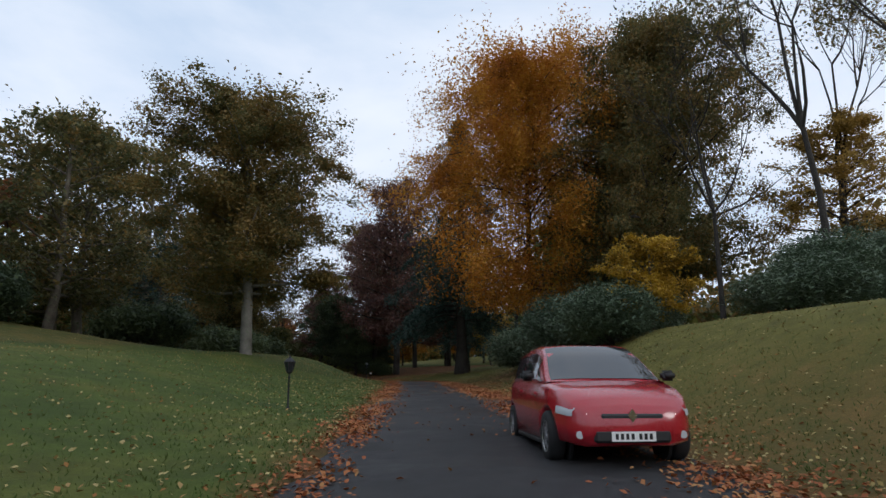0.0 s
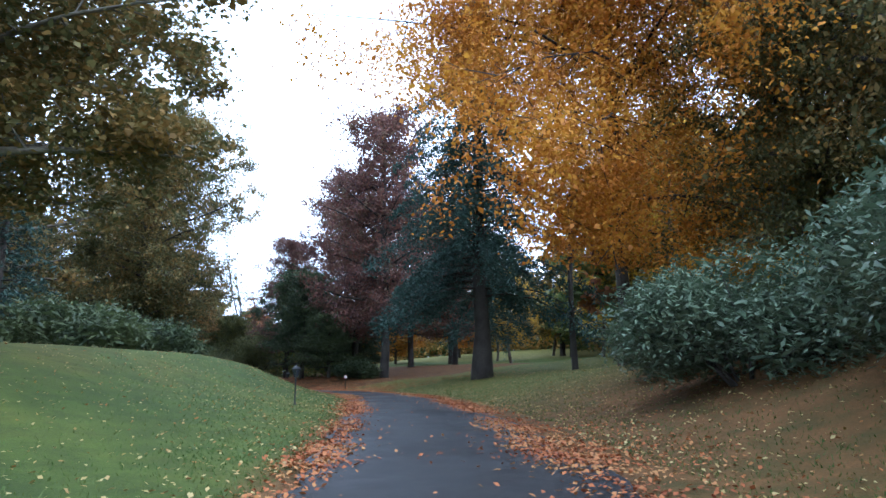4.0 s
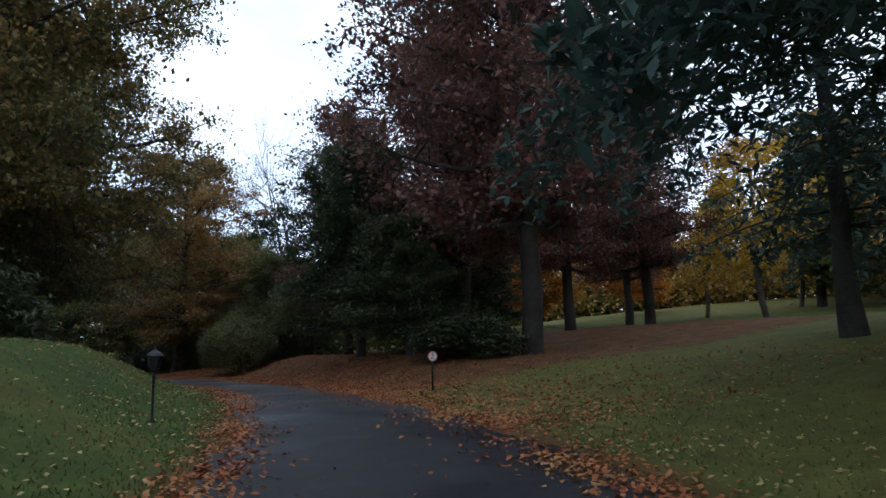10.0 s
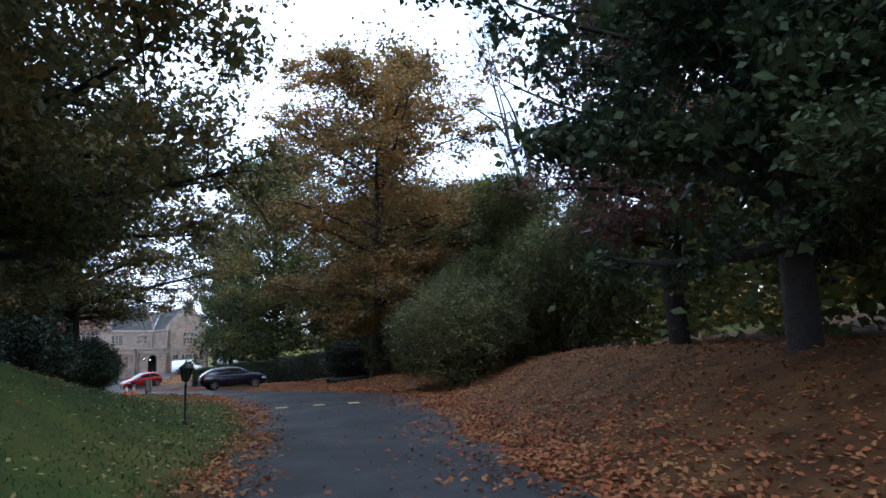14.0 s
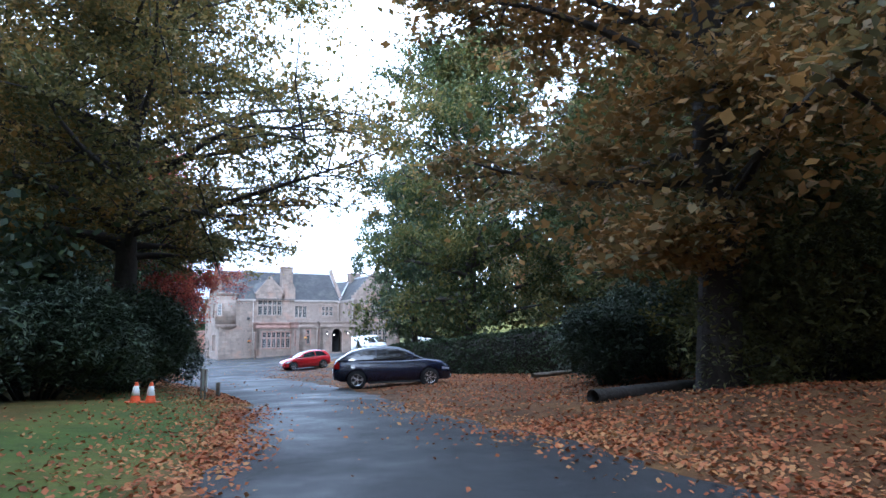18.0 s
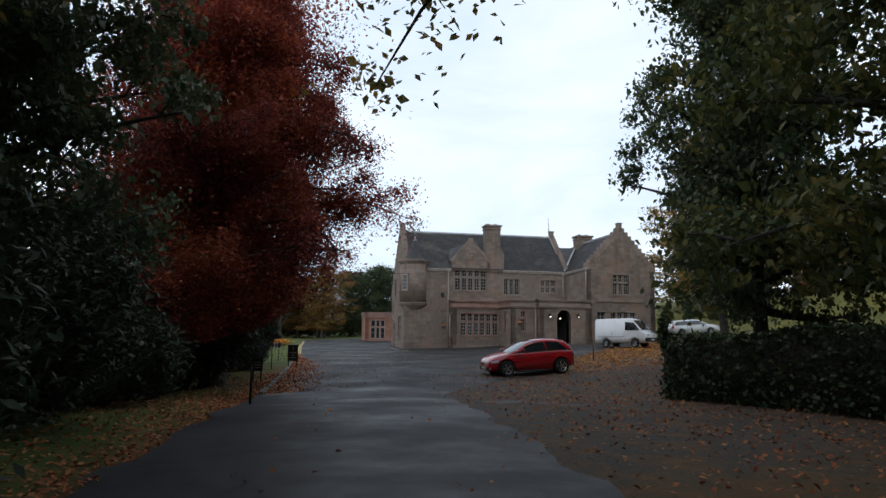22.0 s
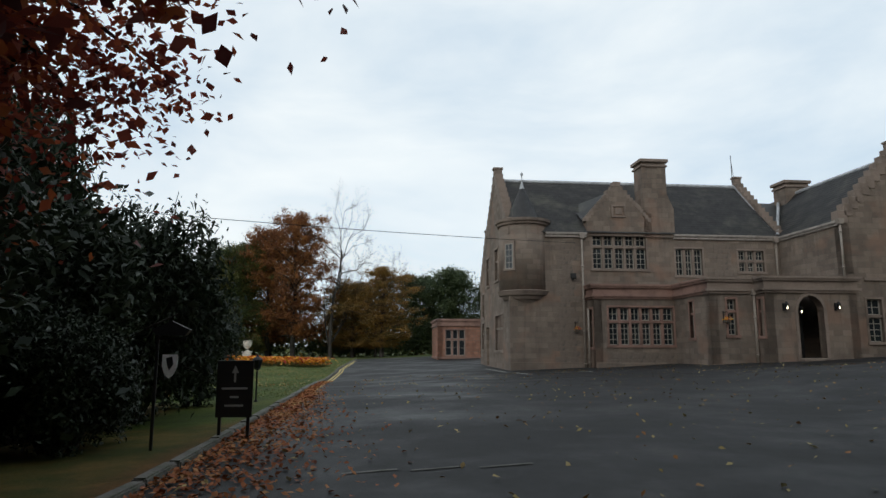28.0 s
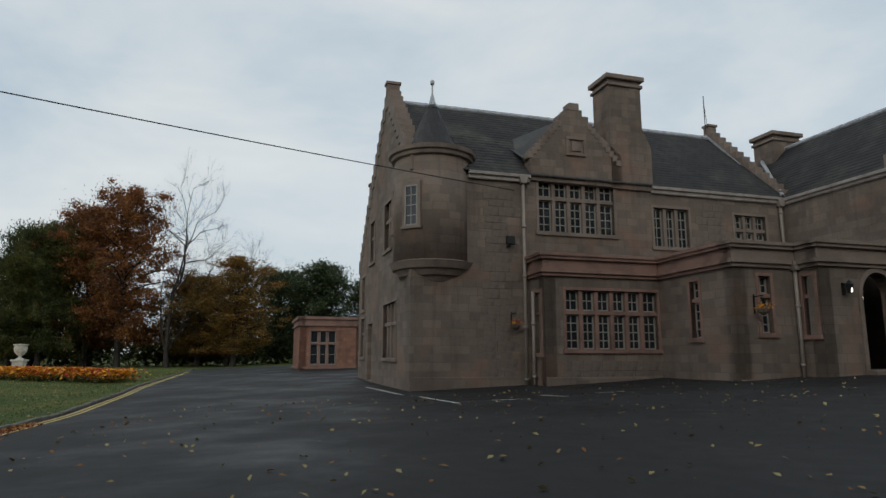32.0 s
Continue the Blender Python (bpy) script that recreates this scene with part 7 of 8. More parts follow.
                z = np.interp(abs(y), [0, y1 * 0.55, y1 * 0.90, y1], [zt, z1 + (zt - z1) * 0.95, z1 + (zt - z1) * 0.62, z1])
                V.append((u * L + (0.008 if ua > 0 else -0.008), y, z + 0.008))
        for j in range(kk - 1):
            for i in range(k - 1):
                F.append((j * k + i, j * k + i + 1, (j + 1) * k + i + 1, (j + 1) * k + i))
        part(name_, to_bm(V, F), M_CARGLASS, root, "", True)

    end_glass(uf - 0.012, tf + 0.012, "windscreen")
    if rear_glass:
        end_glass(ur + 0.02, tr - 0.012, "rear_window")
    # seams of doors, sills
    for sgn in (-1, 1):
        for u in (c1 - 0.0, uf - 0.06, c2 - 0.02):
            V, F = [], []
            w = wid(u)
            for j, (yy, zz) in enumerate([(0.97, 0.30), (1.0, 0.52), (0.998, 0.66), (0.97, float(ztop(u)) - 0.05)]):
                V += [(u * L - 0.004, sgn * (w * yy + 0.004), zz), (u * L + 0.004, sgn * (w * yy + 0.004), zz)]
            for j in range(3):
                F.append((2 * j, 2 * j + 1, 2 * j + 3, 2 * j + 2))
            part("door_seam", to_bm(V, F), M_TRIM, root)
        for u in (c1 + 0.025, c2 + 0.02):
            bm = bmesh.new()
            box(bm, (u * L - 0.02, sgn * (wid(u) * 0.985) - 0.02, float(ztop(u)) - 0.18), (u * L + 0.15, sgn * (wid(u) * 0.985) + 0.028, float(ztop(u)) - 0.145))
            part("door_handle", bevelled(bm, 0.012), colour, root)
        bm = bmesh.new()
        xm = (uf - 0.075) * L
        box(bm, (xm - 0.10, sgn * (hw + 0.10) - 0.10, belt(uf) + 0.01), (xm + 0.06, sgn * (hw + 0.10) + 0.08, belt(uf) + 0.15))
        part("wing_mirror", bevelled(bm, 0.035, 2), M_TRIM if lit else colour, root, "", True)
        bm = bmesh.new()
        box(bm, (-base / 2 + 0.38, sgn * hw * 0.93 - 0.03, 0.17), (base / 2 - 0.38, sgn * hw * 0.93 + 0.05, 0.235))
        part("sill", bevelled(bm, 0.015), M_TRIM, root)
        if strip:
            V, F = [], []
            ks = np.linspace(ur + 0.06, uf - 0.06, 12)
            for u in ks:
                y, z = cab(u, 0.05)
                V += [(u * L, sgn * (y + 0.012), z + 0.0), (u * L, sgn * (y + 0.012), z + 0.028)]
            for j in range(11):
                F.append((2 * j, 2 * j + 1, 2 * j + 3, 2 * j + 2))
            part("waist_strip", to_bm(V, F), M_CHROME, root)
        # lamps: wrapped round the corners
        for nm, u0, u1, za, zb_, mt in (("headlamp", 0.405, 0.472, 0.60, 0.74, M_LENS), ("tail_lamp", -0.492, -0.452, 0.72, 0.95, M_TAIL)):
            V, F, k = [], [], 6
            for i in range(k):
                u = u0 + (u1 - u0) * i / (k - 1)
                w = wid(u) + 0.006
                f = i / (k - 1)
                lo_, hi_ = (za - 0.03 * f, zb_ - 0.075 * f) if u > 0 else (za, zb_)
                hi_ = min(hi_, float(ztop(u)) - 0.01)
                V += [(u * L, sgn * w * 0.995, lo_), (u * L, sgn * w * 0.99, (lo_ + hi_) / 2), (u * L, sgn * w * 0.935, hi_)]
            for i in range(k - 1):
                F += [(3 * i, 3 * i + 3, 3 * i + 4, 3 * i + 1), (3 * i + 1, 3 * i + 4, 3 * i + 5, 3 * i + 2)]
            part(nm, to_bm(V, F), mt, root, "", True)
        for a in ax:
            wheel(root, a, sgn * (hw - 0.10), wheel_r, sgn, spokes)
            bm = bmesh.new()
            lathe(bm, [(wheel_r * 1.10, -0.02), (wheel_r * 1.10, 0.02)], 24, pose(a, sgn * hw * 0.70, wheel_r, 90, 0, 0))
            part("wheel_well", bm, M_DARK, root)
    xf = L / 2
    bm = bmesh.new()
    box(bm, (xf - 0.10, -hw * 0.52, 0.27), (xf + 0.012, hw * 0.52, 0.42))
    part("lower_grille", bevelled(bm, 0.03), M_TRIM, root)
    bm = bmesh.new()
    box(bm, (xf - 0.10, -hw * 0.42, 0.535), (xf + 0.006, hw * 0.42, 0.60))
    part("grille", bevelled(bm, 0.02), M_TRIM, root)
    for sgn in (-1, 1):
        bm = bmesh.new()
        lathe(bm, [(0.045, 0), (0.045, 0.03)], 12, pose(xf - 0.075, sgn * hw * 0.70, 0.36, 0, 90, 0))
        part("fog_lamp", bm, M_LENS, root)
        if lit:
            bm = bmesh.new()
            box(bm, (xf - 0.075, sgn * hw * 0.50 - 0.10, 0.565), (xf - 0.035, sgn * hw * 0.50 + 0.10, 0.605))
            part("running_lamp", bevelled(bm, 0.012), M_GLOW, root, "lit white daytime lamp")
    if lit:
        bm = bmesh.new()
        prism(bm, [(0, 0.50), (0.055, 0.58), (0, 0.66), (-0.055, 0.58)], 0, 0.02, pose(xf + 0.012, 0, 0, 0, 0, 90))
        part("badge", bm, M_CHROME, root)
    for xe, sg, zz in ((xf + 0.014, 1, 0.345), (-L / 2 - 0.004, -1, 0.62)):
        bm = bmesh.new()
        box(bm, (xe - 0.008, -0.26, zz - 0.055), (xe + 0.008, 0.26, zz + 0.055))
        pl = part("number_plate", bm, M_PLATE, root)
        for k in range(7):
            bm = bmesh.new()
            y = -0.2 + 0.062 * k + (0.03 if k > 3 else 0)
            xb = xe + sg * 0.009
            box(bm, (xb - 0.001, y - 0.018, zz - 0.034), (xb + 0.001, y + 0.018, zz + 0.034))
            part("plate_bar", bm, M_BLACK, pl)
    bm = bmesh.new()
    box(bm, (-L / 2 + 0.01, -hw * 0.72, 0.33), (-L / 2 + 0.12, hw * 0.72, 0.47))
    part("rear_bumper", bevelled(bm, 0.03), M_TRIM, root)
    return root


HATCH_ROOF = [(-0.482, 0.98), (-0.43, 1.15), (-0.345, 1.415), (-0.22, 1.475), (-0.08, 1.50), (0.03, 1.47), (0.10, 1.36), (0.265, 0.96)]
SLOPED_ROOF = [(-0.478, 1.0), (-0.44, 1.12), (-0.35, 1.345), (-0.26, 1.435), (-0.15, 1.485), (-0.045, 1.50), (0.05, 1.46), (0.13, 1.33), (0.245, 1.03)]
SLOPED_DECK = [(-0.5, 0.74), (-0.49, 0.90), (-0.46, 0.98), (-0.3, 1.0), (0.0, 0.975), (0.2, 0.985), (0.25, 1.0), (0.36, 0.945), (0.44, 0.85), (0.485, 0.70), (0.5, 0.54)]
STEEP_ROOF = [(-0.478, 1.02), (-0.445, 1.2), (-0.385, 1.405), (-0.29, 1.465), (-0.17, 1.50), (-0.05, 1.475), (0.05, 1.375), (0.265, 0.97)]
HATCH_DECK = [(-0.5, 0.76), (-0.49, 0.90), (-0.46, 0.97), (-0.3, 0.985), (0.0, 0.965), (0.2, 0.95), (0.265, 0.94), (0.38, 0.86), (0.45, 0.76), (0.487, 0.64), (0.5, 0.52)]
scale_z = lambda pts, k: [(a, b * k) for a, b in pts]


zr = float(np.interp(8, LINE_S, dense[:, 2])) + 0.03
motor_car("hatchback_car", pose(-89.9, -137.15, zr, 0, 0, 198), M_CARRED, 4.06, 1.76, 1.50, 2.59, "red hatchback with lit daytime lamps at the drive's edge", scale_z(HATCH_ROOF, 1.02), scale_z(HATCH_DECK, 1.03), lit=True, wheel_r=0.305)
motor_car("hatchback_car", pose(-0.42, -58.3, 0.31, 0, -1.0, -15), M_CARBLACK, 4.34, 1.84, 1.5, 2.65, "dark blue-black hatchback parked on fallen leaves", SLOPED_ROOF, SLOPED_DECK, wheel_r=0.32)
motor_car("hatchback_car", pose(3.2, -30.15, float(land(3.2, -30.15)[0]) + 0.02, 0, 3.0, 187), M_CARRED2, 3.84, 1.76, 1.48, 2.42, "bright red hatchback parked beside the forecourt", scale_z(STEEP_ROOF, 0.987), HATCH_DECK, wheel_r=0.325, strip=True)
ESTATE_ROOF = [(-0.485, 0.97), (-0.45, 1.25), (-0.42, 1.42), (-0.25, 1.47), (-0.05, 1.48), (0.05, 1.45), (0.11, 1.34), (0.27, 0.96)]
motor_car("estate_car", pose(27.8, 0.6, ground_z(27.8, 0.6) + 0.05, 0, -4, -12), M_CARWHITE, 4.5, 1.8, 1.48, 2.65, "white estate car parked below the clipped yews", ESTATE_ROOF, HATCH_DECK, wheel_r=0.31)


def small_van(m):
    root = empty("van", m, "small white panel van with a dented black bumper", "van")
    L, W, H = 3.75, 1.56, 1.86
    hw = W / 2
    prof = [(-0.5, 1.80), (-0.47, 1.86), (0.16, 1.86), (0.22, 1.80), (0.42, 1.02), (0.485, 0.86), (0.5, 0.62)]
    us = np.unique(np.concatenate([np.linspace(-0.5, 0.5, 31), [p[0] for p in prof]]))
    ax = (-1.05, 1.02)
    secs = []
    for u in us:
        t = float(np.interp(u, [p[0] for p in prof], [p[1] for p in prof]))
        w = hw * float(np.interp(u, [-0.5, -0.46, 0.38, 0.47, 0.5], [0.94, 1.0, 1.0, 0.93, 0.84]))
        lo = 0.30
        for a in ax:
            k = abs(u * L - a) / 0.34
            if k < 1:
                lo = max(lo, 0.27 + math.sqrt(1 - k * k) * 0.34)
        tw = w * (1 - 0.13 * min(1, max(0, (t - 0.9) / 0.95)))
        secs.append([(0, 0.27), (w * 0.7, 0.27), (w * 0.7, lo), (w * 0.98, lo + 0.02), (w, max(0.6, lo + 0.04)), (w * 0.99, max(0.82, lo + 0.06)), (tw * 0.99 if t > 1.0 else w * 0.97, t - 0.06), (tw * 0.9, t), (0, t + 0.02)])
    V, F = loft(us * L, secs)
    n = 2 * len(secs[0]) - 1
    part("body", to_bm(V, F, [list(range(n)), list(range((len(us) - 1) * n, len(us) * n))]), M_CARWHITE, root, "", True)
    V, F = [], []
    for j in range(5):
        u = 0.245 + (0.405 - 0.245) * j / 4
        t = float(np.interp(u, [p[0] for p in prof], [p[1] for p in prof]))
        for i in range(5):
            V.append((u * L + 0.012, (-1 + 0.5 * i) * hw * (0.80 + 0.03 * j), t + 0.022))
    for j in range(4):
        for i in range(4):
            F.append((5 * j + i, 5 * j + i + 1, 5 * j + i + 6, 5 * j + i + 5))
    part("windscreen", to_bm(V, F), M_CARGLASS, root, "", True)
    for sgn in (-1, 1):
        pts = [(0.10, 1.08), (0.375, 1.08), (0.26, 1.58), (0.10, 1.62)]
        V = [(u * L, sgn * (hw * (1 - 0.13 * max(0, (z - 0.9) / 0.95)) + 0.012), z) for u, z in pts]
        part("side_window", to_bm(V, [(0, 1, 2, 3)]), M_CARGLASS, root)
        for u in (0.08, 0.36, -0.16):
            bm = bmesh.new()
            box(bm, (u * L - 0.004, sgn * hw - 0.01, 0.42), (u * L + 0.004, sgn * hw + 0.006, 1.0))
            part("door_seam", bm, M_TRIM, root)
        bm = bmesh.new()
        box(bm, (-0.45 * L, sgn * hw - 0.01, 0.66), (0.06 * L, sgn * hw + 0.012, 0.69))
        part("rubbing_strip", bm, M_TRIM, root)
        bm = bmesh.new()
        box(bm, (0.30 * L, sgn * (hw + 0.10) - 0.07, 1.08), (0.33 * L, sgn * (hw + 0.10) + 0.07, 1.28))
        part("wing_mirror", bevelled(bm, 0.02), M_TRIM, root)
        bm = bmesh.new()
        box(bm, (0.455 * L, sgn * hw * 0.62 - 0.14, 0.68), (0.497 * L, sgn * hw * 0.62 + 0.12, 0.82))
        part("headlamp", bevelled(bm, 0.02), M_LENS, root)
        for a in ax:
            wheel(root, a, sgn * (hw - 0.09), 0.27, sgn, 8)
    bm = bmesh.new()
    box(bm, (0.46 * L, -hw * 0.96, 0.34), (0.515 * L, hw * 0.96, 0.60))
    part("bumper", bevelled(bm, 0.04, 2), M_TRIM, root)
    bm = bmesh.new()
    box(bm, (0.515 * L, -0.24, 0.42), (0.521 * L, 0.24, 0.52))
    part("number_plate", bm, M_PLATE, root)
    return root


small_van(pose(12.2, -19.6, float(land(12.2, -19.6)[0]) + 0.03, 0, -1.5, -50) @ Matrix.Diagonal((0.9, 0.9, 0.92, 1)))

# ---- surfaces to set things on ----
def surface_z(x, y):
    """Height of the visible surface (ground, drive or forecourt) at arrays x, y."""
    x, y = np.atleast_1d(np.asarray(x, float)), np.atleast_1d(np.asarray(y, float))
    grid = fz.reshape(len(gy), len(gx))
    i = np.clip(np.searchsorted(gx, x) - 1, 0, len(gx) - 2)
    j = np.clip(np.searchsorted(gy, y) - 1, 0, len(gy) - 2)
    u, v = (x - gx[i]) / (gx[i + 1] - gx[i]), (y - gy[j]) / (gy[j + 1] - gy[j])
    z = grid[j, i] * (1 - u) * (1 - v) + grid[j, i + 1] * u * (1 - v) + grid[j + 1, i] * (1 - u) * v + grid[j + 1, i + 1] * u * v
    s, d, zr = along(x, y)
    L, R = curve(s, *EDGE_L), curve(s, *EDGE_R)
    t = np.clip((d + L) / (L + R), 0, 1)
    w = smooth((y + 44) / 10.0)
    flat_ = court_flat(x, y)
    zroad = zr * (1 - w) + flat_ * w + 0.045 * (1 - (2 * t - 1) ** 2)
    z = np.where((d > -L) & (d < R) & (s < 158), np.maximum(z, zroad), z)
    u_ = (x - court_left(y)) / (court_right(y) - court_left(y))
    zc = flat_ + 0.035 - 0.03 * smooth((-34.5 - y) / 2.0) + rise_east(x, y) - 0.16 * smooth((u_ - 0.90) / 0.10) * (y < -9)
    inside = (y > -36.5) & (y < 44) & (x > court_left(y)) & (x < court_right(y))
    return np.where(inside, np.maximum(z, zc), z)


def top_z(x, y):
    return float(surface_z(x, y)[0])


# ---- lamp posts beside the drive ----
def lamp_post(x, y, turn=0):
    m = pose(x, y, top_z(x, y) - 0.02, 0, 0, turn)
    root = empty("lamp_post", m, "short black iron lamp post with a glazed lantern on the grass", "lamp post", "lamp posts along the drive")
    bm = bmesh.new()
    lathe(bm, [(0.055, -0.1), (0.055, 0.03), (0.035, 0.06), (0.022, 0.09), (0.020, 0.72), (0.032, 0.75), (0.018, 0.78), (0.018, 0.83)], 12)
    part("post", bm, M_IRON, root, "", True)
    bm = bmesh.new()
    lathe(bm, [(0.03, 0.82), (0.075, 0.85), (0.08, 0.87), (0.07, 0.88)], 6)
    part("lantern_base", bm, M_IRON, root)
    bm = bmesh.new()
    lathe(bm, [(0.066, 0.88), (0.115, 1.07)], 6)
    part("glass", bm, M_GLASS, root, "dark lantern glass")
    bm = bmesh.new()
    for k in range(6):
        a = 2 * math.pi * k / 6
        p, q = Vector((0.069 * math.cos(a), 0.069 * math.sin(a), 0.875)), Vector((0.119 * math.cos(a), 0.119 * math.sin(a), 1.075))
        side = Vector((-math.sin(a), math.cos(a), 0)) * 0.008
        out = Vector((math.cos(a), math.sin(a), 0)) * 0.012
        vs = [bm.verts.new(c) for c in (p - side, p + side, q + side, q - side, p - side + out, p + side + out, q + side + out, q - side + out)]
        for f in ((4, 5, 6, 7), (0, 4, 7, 3), (1, 2, 6, 5), (3, 7, 6, 2), (0, 1, 5, 4)):
            bm.faces.new([vs[i] for i in f])
    part("glazing_bars", bm, M_IRON, root)
    bm = bmesh.new()
    lathe(bm, [(0.135, 1.07), (0.14, 1.085), (0.10, 1.13), (0.05, 1.165), (0.03, 1.18), (0.028, 1.20), (0.012, 1.215), (0.016, 1.23), (0.004, 1.25)], 12)
    part("hood", bm, M_IRON, root)
    return root


for x, y, turn in ((-86.3, -130.4, 10), (-56.65, -120.65, 30), (-31.8, -107.3, 15), (-15.6, -87.8, 40), (-8.7, -16.2, 0)):
    lamp_post(x, y, turn)

# ---- signs ----
def lettering(text, size, m, mat, parent, name="lettering", thick=0.002):
    cu = bpy.data.curves.new("letters", "FONT")
    cu.body, cu.size, cu.align_x, cu.align_y, cu.extrude = text, size, "CENTER", "CENTER", thick
    tmp = bpy.data.objects.new("letters", cu)
    me = bpy.data.meshes.new_from_object(tmp)
    bpy.data.objects.remove(tmp)
    me.name = name
    me.transform(m)
    return link_mesh(name, me, mat, parent)


face = Matrix(((1, 0, 0, 0), (0, 0, -1, 0), (0, 1, 0, 0), (0, 0, 0, 1)))
root = empty("speed_sign", pose(-21.8, -107.5, top_z(-21.8, -107.5) - 0.02, 0, 0, -42), "round white 5 MPH sign with red rim on dark post", "road sign")
bm = bmesh.new()
lathe(bm, [(0.032, -0.1), (0.032, 1.02), (0.02, 1.03)], 12)
part("post", bm, M_IRON, root, "", True)
back = face @ Matrix.Translation((0, 1.05, 0.04))
bm = bmesh.new()
lathe(bm, [(0.158, -0.004), (0.16, 0.0), (0.158, 0.006)], 40, back)
part("rim", bm, M_RED, root, "red enamel rim")
bm = bmesh.new()
lathe(bm, [(0.132, 0.004), (0.132, 0.009)], 40, back)
part("disc", bm, M_WHITE, root, "white enamel disc")
lettering("5", 0.165, face @ Matrix.Translation((0, 1.095, 0.052)), M_BLACK, root)
lettering("MPH", 0.074, face @ Matrix.Translation((0, 0.985, 0.052)), M_BLACK, root)


def board_sign(x, y, turn, w, h, lift, legs, label, dark=True, bars=()):
    root = empty("sign_board", pose(x, y, top_z(x, y) - 0.02, 0, 0, turn), label, "sign")
    for lx in legs:
        bm = bmesh.new()
        box(bm, (lx - 0.022, -0.022, -0.12), (lx + 0.022, 0.022, lift + h * 0.96))
        part("leg", bevelled(bm, 0.004), M_IRON if dark else M_WOOD, root)
    bm = bmesh.new()
    box(bm, (-w / 2, -0.045, lift), (w / 2, -0.023, lift + h))
    part("board", bevelled(bm, 0.004), M_BLACK if dark else M_WHITE, root)
    for kind, bx, bz, bw, bh in bars:
        bm = bmesh.new()
        if kind == "arrow":
            prism(bm, [(bx - bw * 0.14, bz), (bx + bw * 0.14, bz), (bx + bw * 0.14, bz + bh * 0.55), (bx + bw / 2, bz + bh * 0.55), (bx, bz + bh), (bx - bw / 2, bz + bh * 0.55), (bx - bw * 0.14, bz + bh * 0.55)], -0.050, -0.046)
            part("arrow", bm, M_SIGNGREY, root)
        else:
            box(bm, (bx - bw / 2, -0.050, bz), (bx + bw / 2, -0.046, bz + bh))
            part("line_of_writing", bm, M_SIGNGREY if dark else M_BLACK, root)
    return root


board_sign(-7.15, -23.8, 4, 0.51, 0.80, 0.35, (-0.2, 0.2), "black direction board with a white arrow on two legs", True,
           [("arrow", 0, 0.84, 0.10, 0.24), ("bar", 0, 0.74, 0.36, 0.028), ("bar", 0, 0.62, 0.12, 0.028), ("bar", 0, 0.50, 0.26, 0.028)])
board_sign(-7.9, -30.5, -4, 0.42, 0.46, 0.42, (-0.15, 0.15), "small black board with pale writing beside the forecourt", True, [("bar", 0, 0.74, 0.28, 0.045), ("bar", 0, 0.64, 0.30, 0.045), ("bar", 0, 0.54, 0.22, 0.045)])
board_sign(-7.5, -62.6, 94, 0.80, 0.60, 0.25, (-0.3, 0.3), "white notice board on timber posts beside the drive", False, [("bar", 0, 0.72, 0.6, 0.03), ("bar", 0, 0.64, 0.5, 0.03), ("bar", 0, 0.56, 0.62, 0.03), ("bar", 0, 0.42, 0.4, 0.05)])


# shield-shaped crest plaque hung from a dark bracket post among the laurels
root = empty("crest_sign", pose(-7.95, -24.2, top_z(-7.95, -24.2) - 0.02, 0, 0, 8), "small white shield plaque hung from a black post by the laurels", "sign")
bm = bmesh.new()
box(bm, (-0.20, -0.02, -0.12), (-0.16, 0.02, 1.62))
box(bm, (-0.20, -0.015, 1.50), (0.20, 0.015, 1.54))
part("post", bevelled(bm, 0.005), M_IRON, root)
bm = bmesh.new()
prism(bm, [(-0.19, 1.56), (0.19, 1.56), (0.25, 1.64), (0.0, 1.76), (-0.25, 1.64)], -0.09, 0.09)
part("hood", bm, M_IRON, root, "black pitched hood")
bm = bmesh.new()
prism(bm, [(-0.10, 1.30), (0.10, 1.30), (0.10, 1.14), (0.06, 1.03), (0.0, 0.97), (-0.06, 1.03), (-0.10, 1.14)], -0.035, -0.02)
part("shield", bm, M_WHITE, root, "white enamel shield")
bm = bmesh.new()
prism(bm, [(-0.05, 1.25), (0.03, 1.27), (0.05, 1.17), (0.0, 1.08), (-0.03, 1.15)], -0.040, -0.035)
part("emblem", bm, M_BLACK, root)


def marker_post(x, y, h, r, mat, label):
    bm = bmesh.new()
    lathe(bm, [(r, -0.15), (r * 0.96, h * 0.92), (r * 0.7, h * 0.985), (r * 0.25, h)], 10)
    ob = part("marker_post", bm, mat, None, "", True)
    ob.location = (x, y, top_z(x, y))
    tagged(ob, label, "post")


marker_post(-6.9, -60.8, 0.42, 0.06, M_WOOD, "short weathered timber post at the drive's edge")
marker_post(6.0, -68.6, 0.7, 0.07, M_BARK_DARK, "short dark timber post at the log's end")
marker_post(-6.7, -40.0, 0.95, 0.03, M_IRON, "thin black iron post beside the drive")
marker_post(7.3, -27.1, 1.05, 0.035, M_WOOD, "thin timber post beside the parking place")

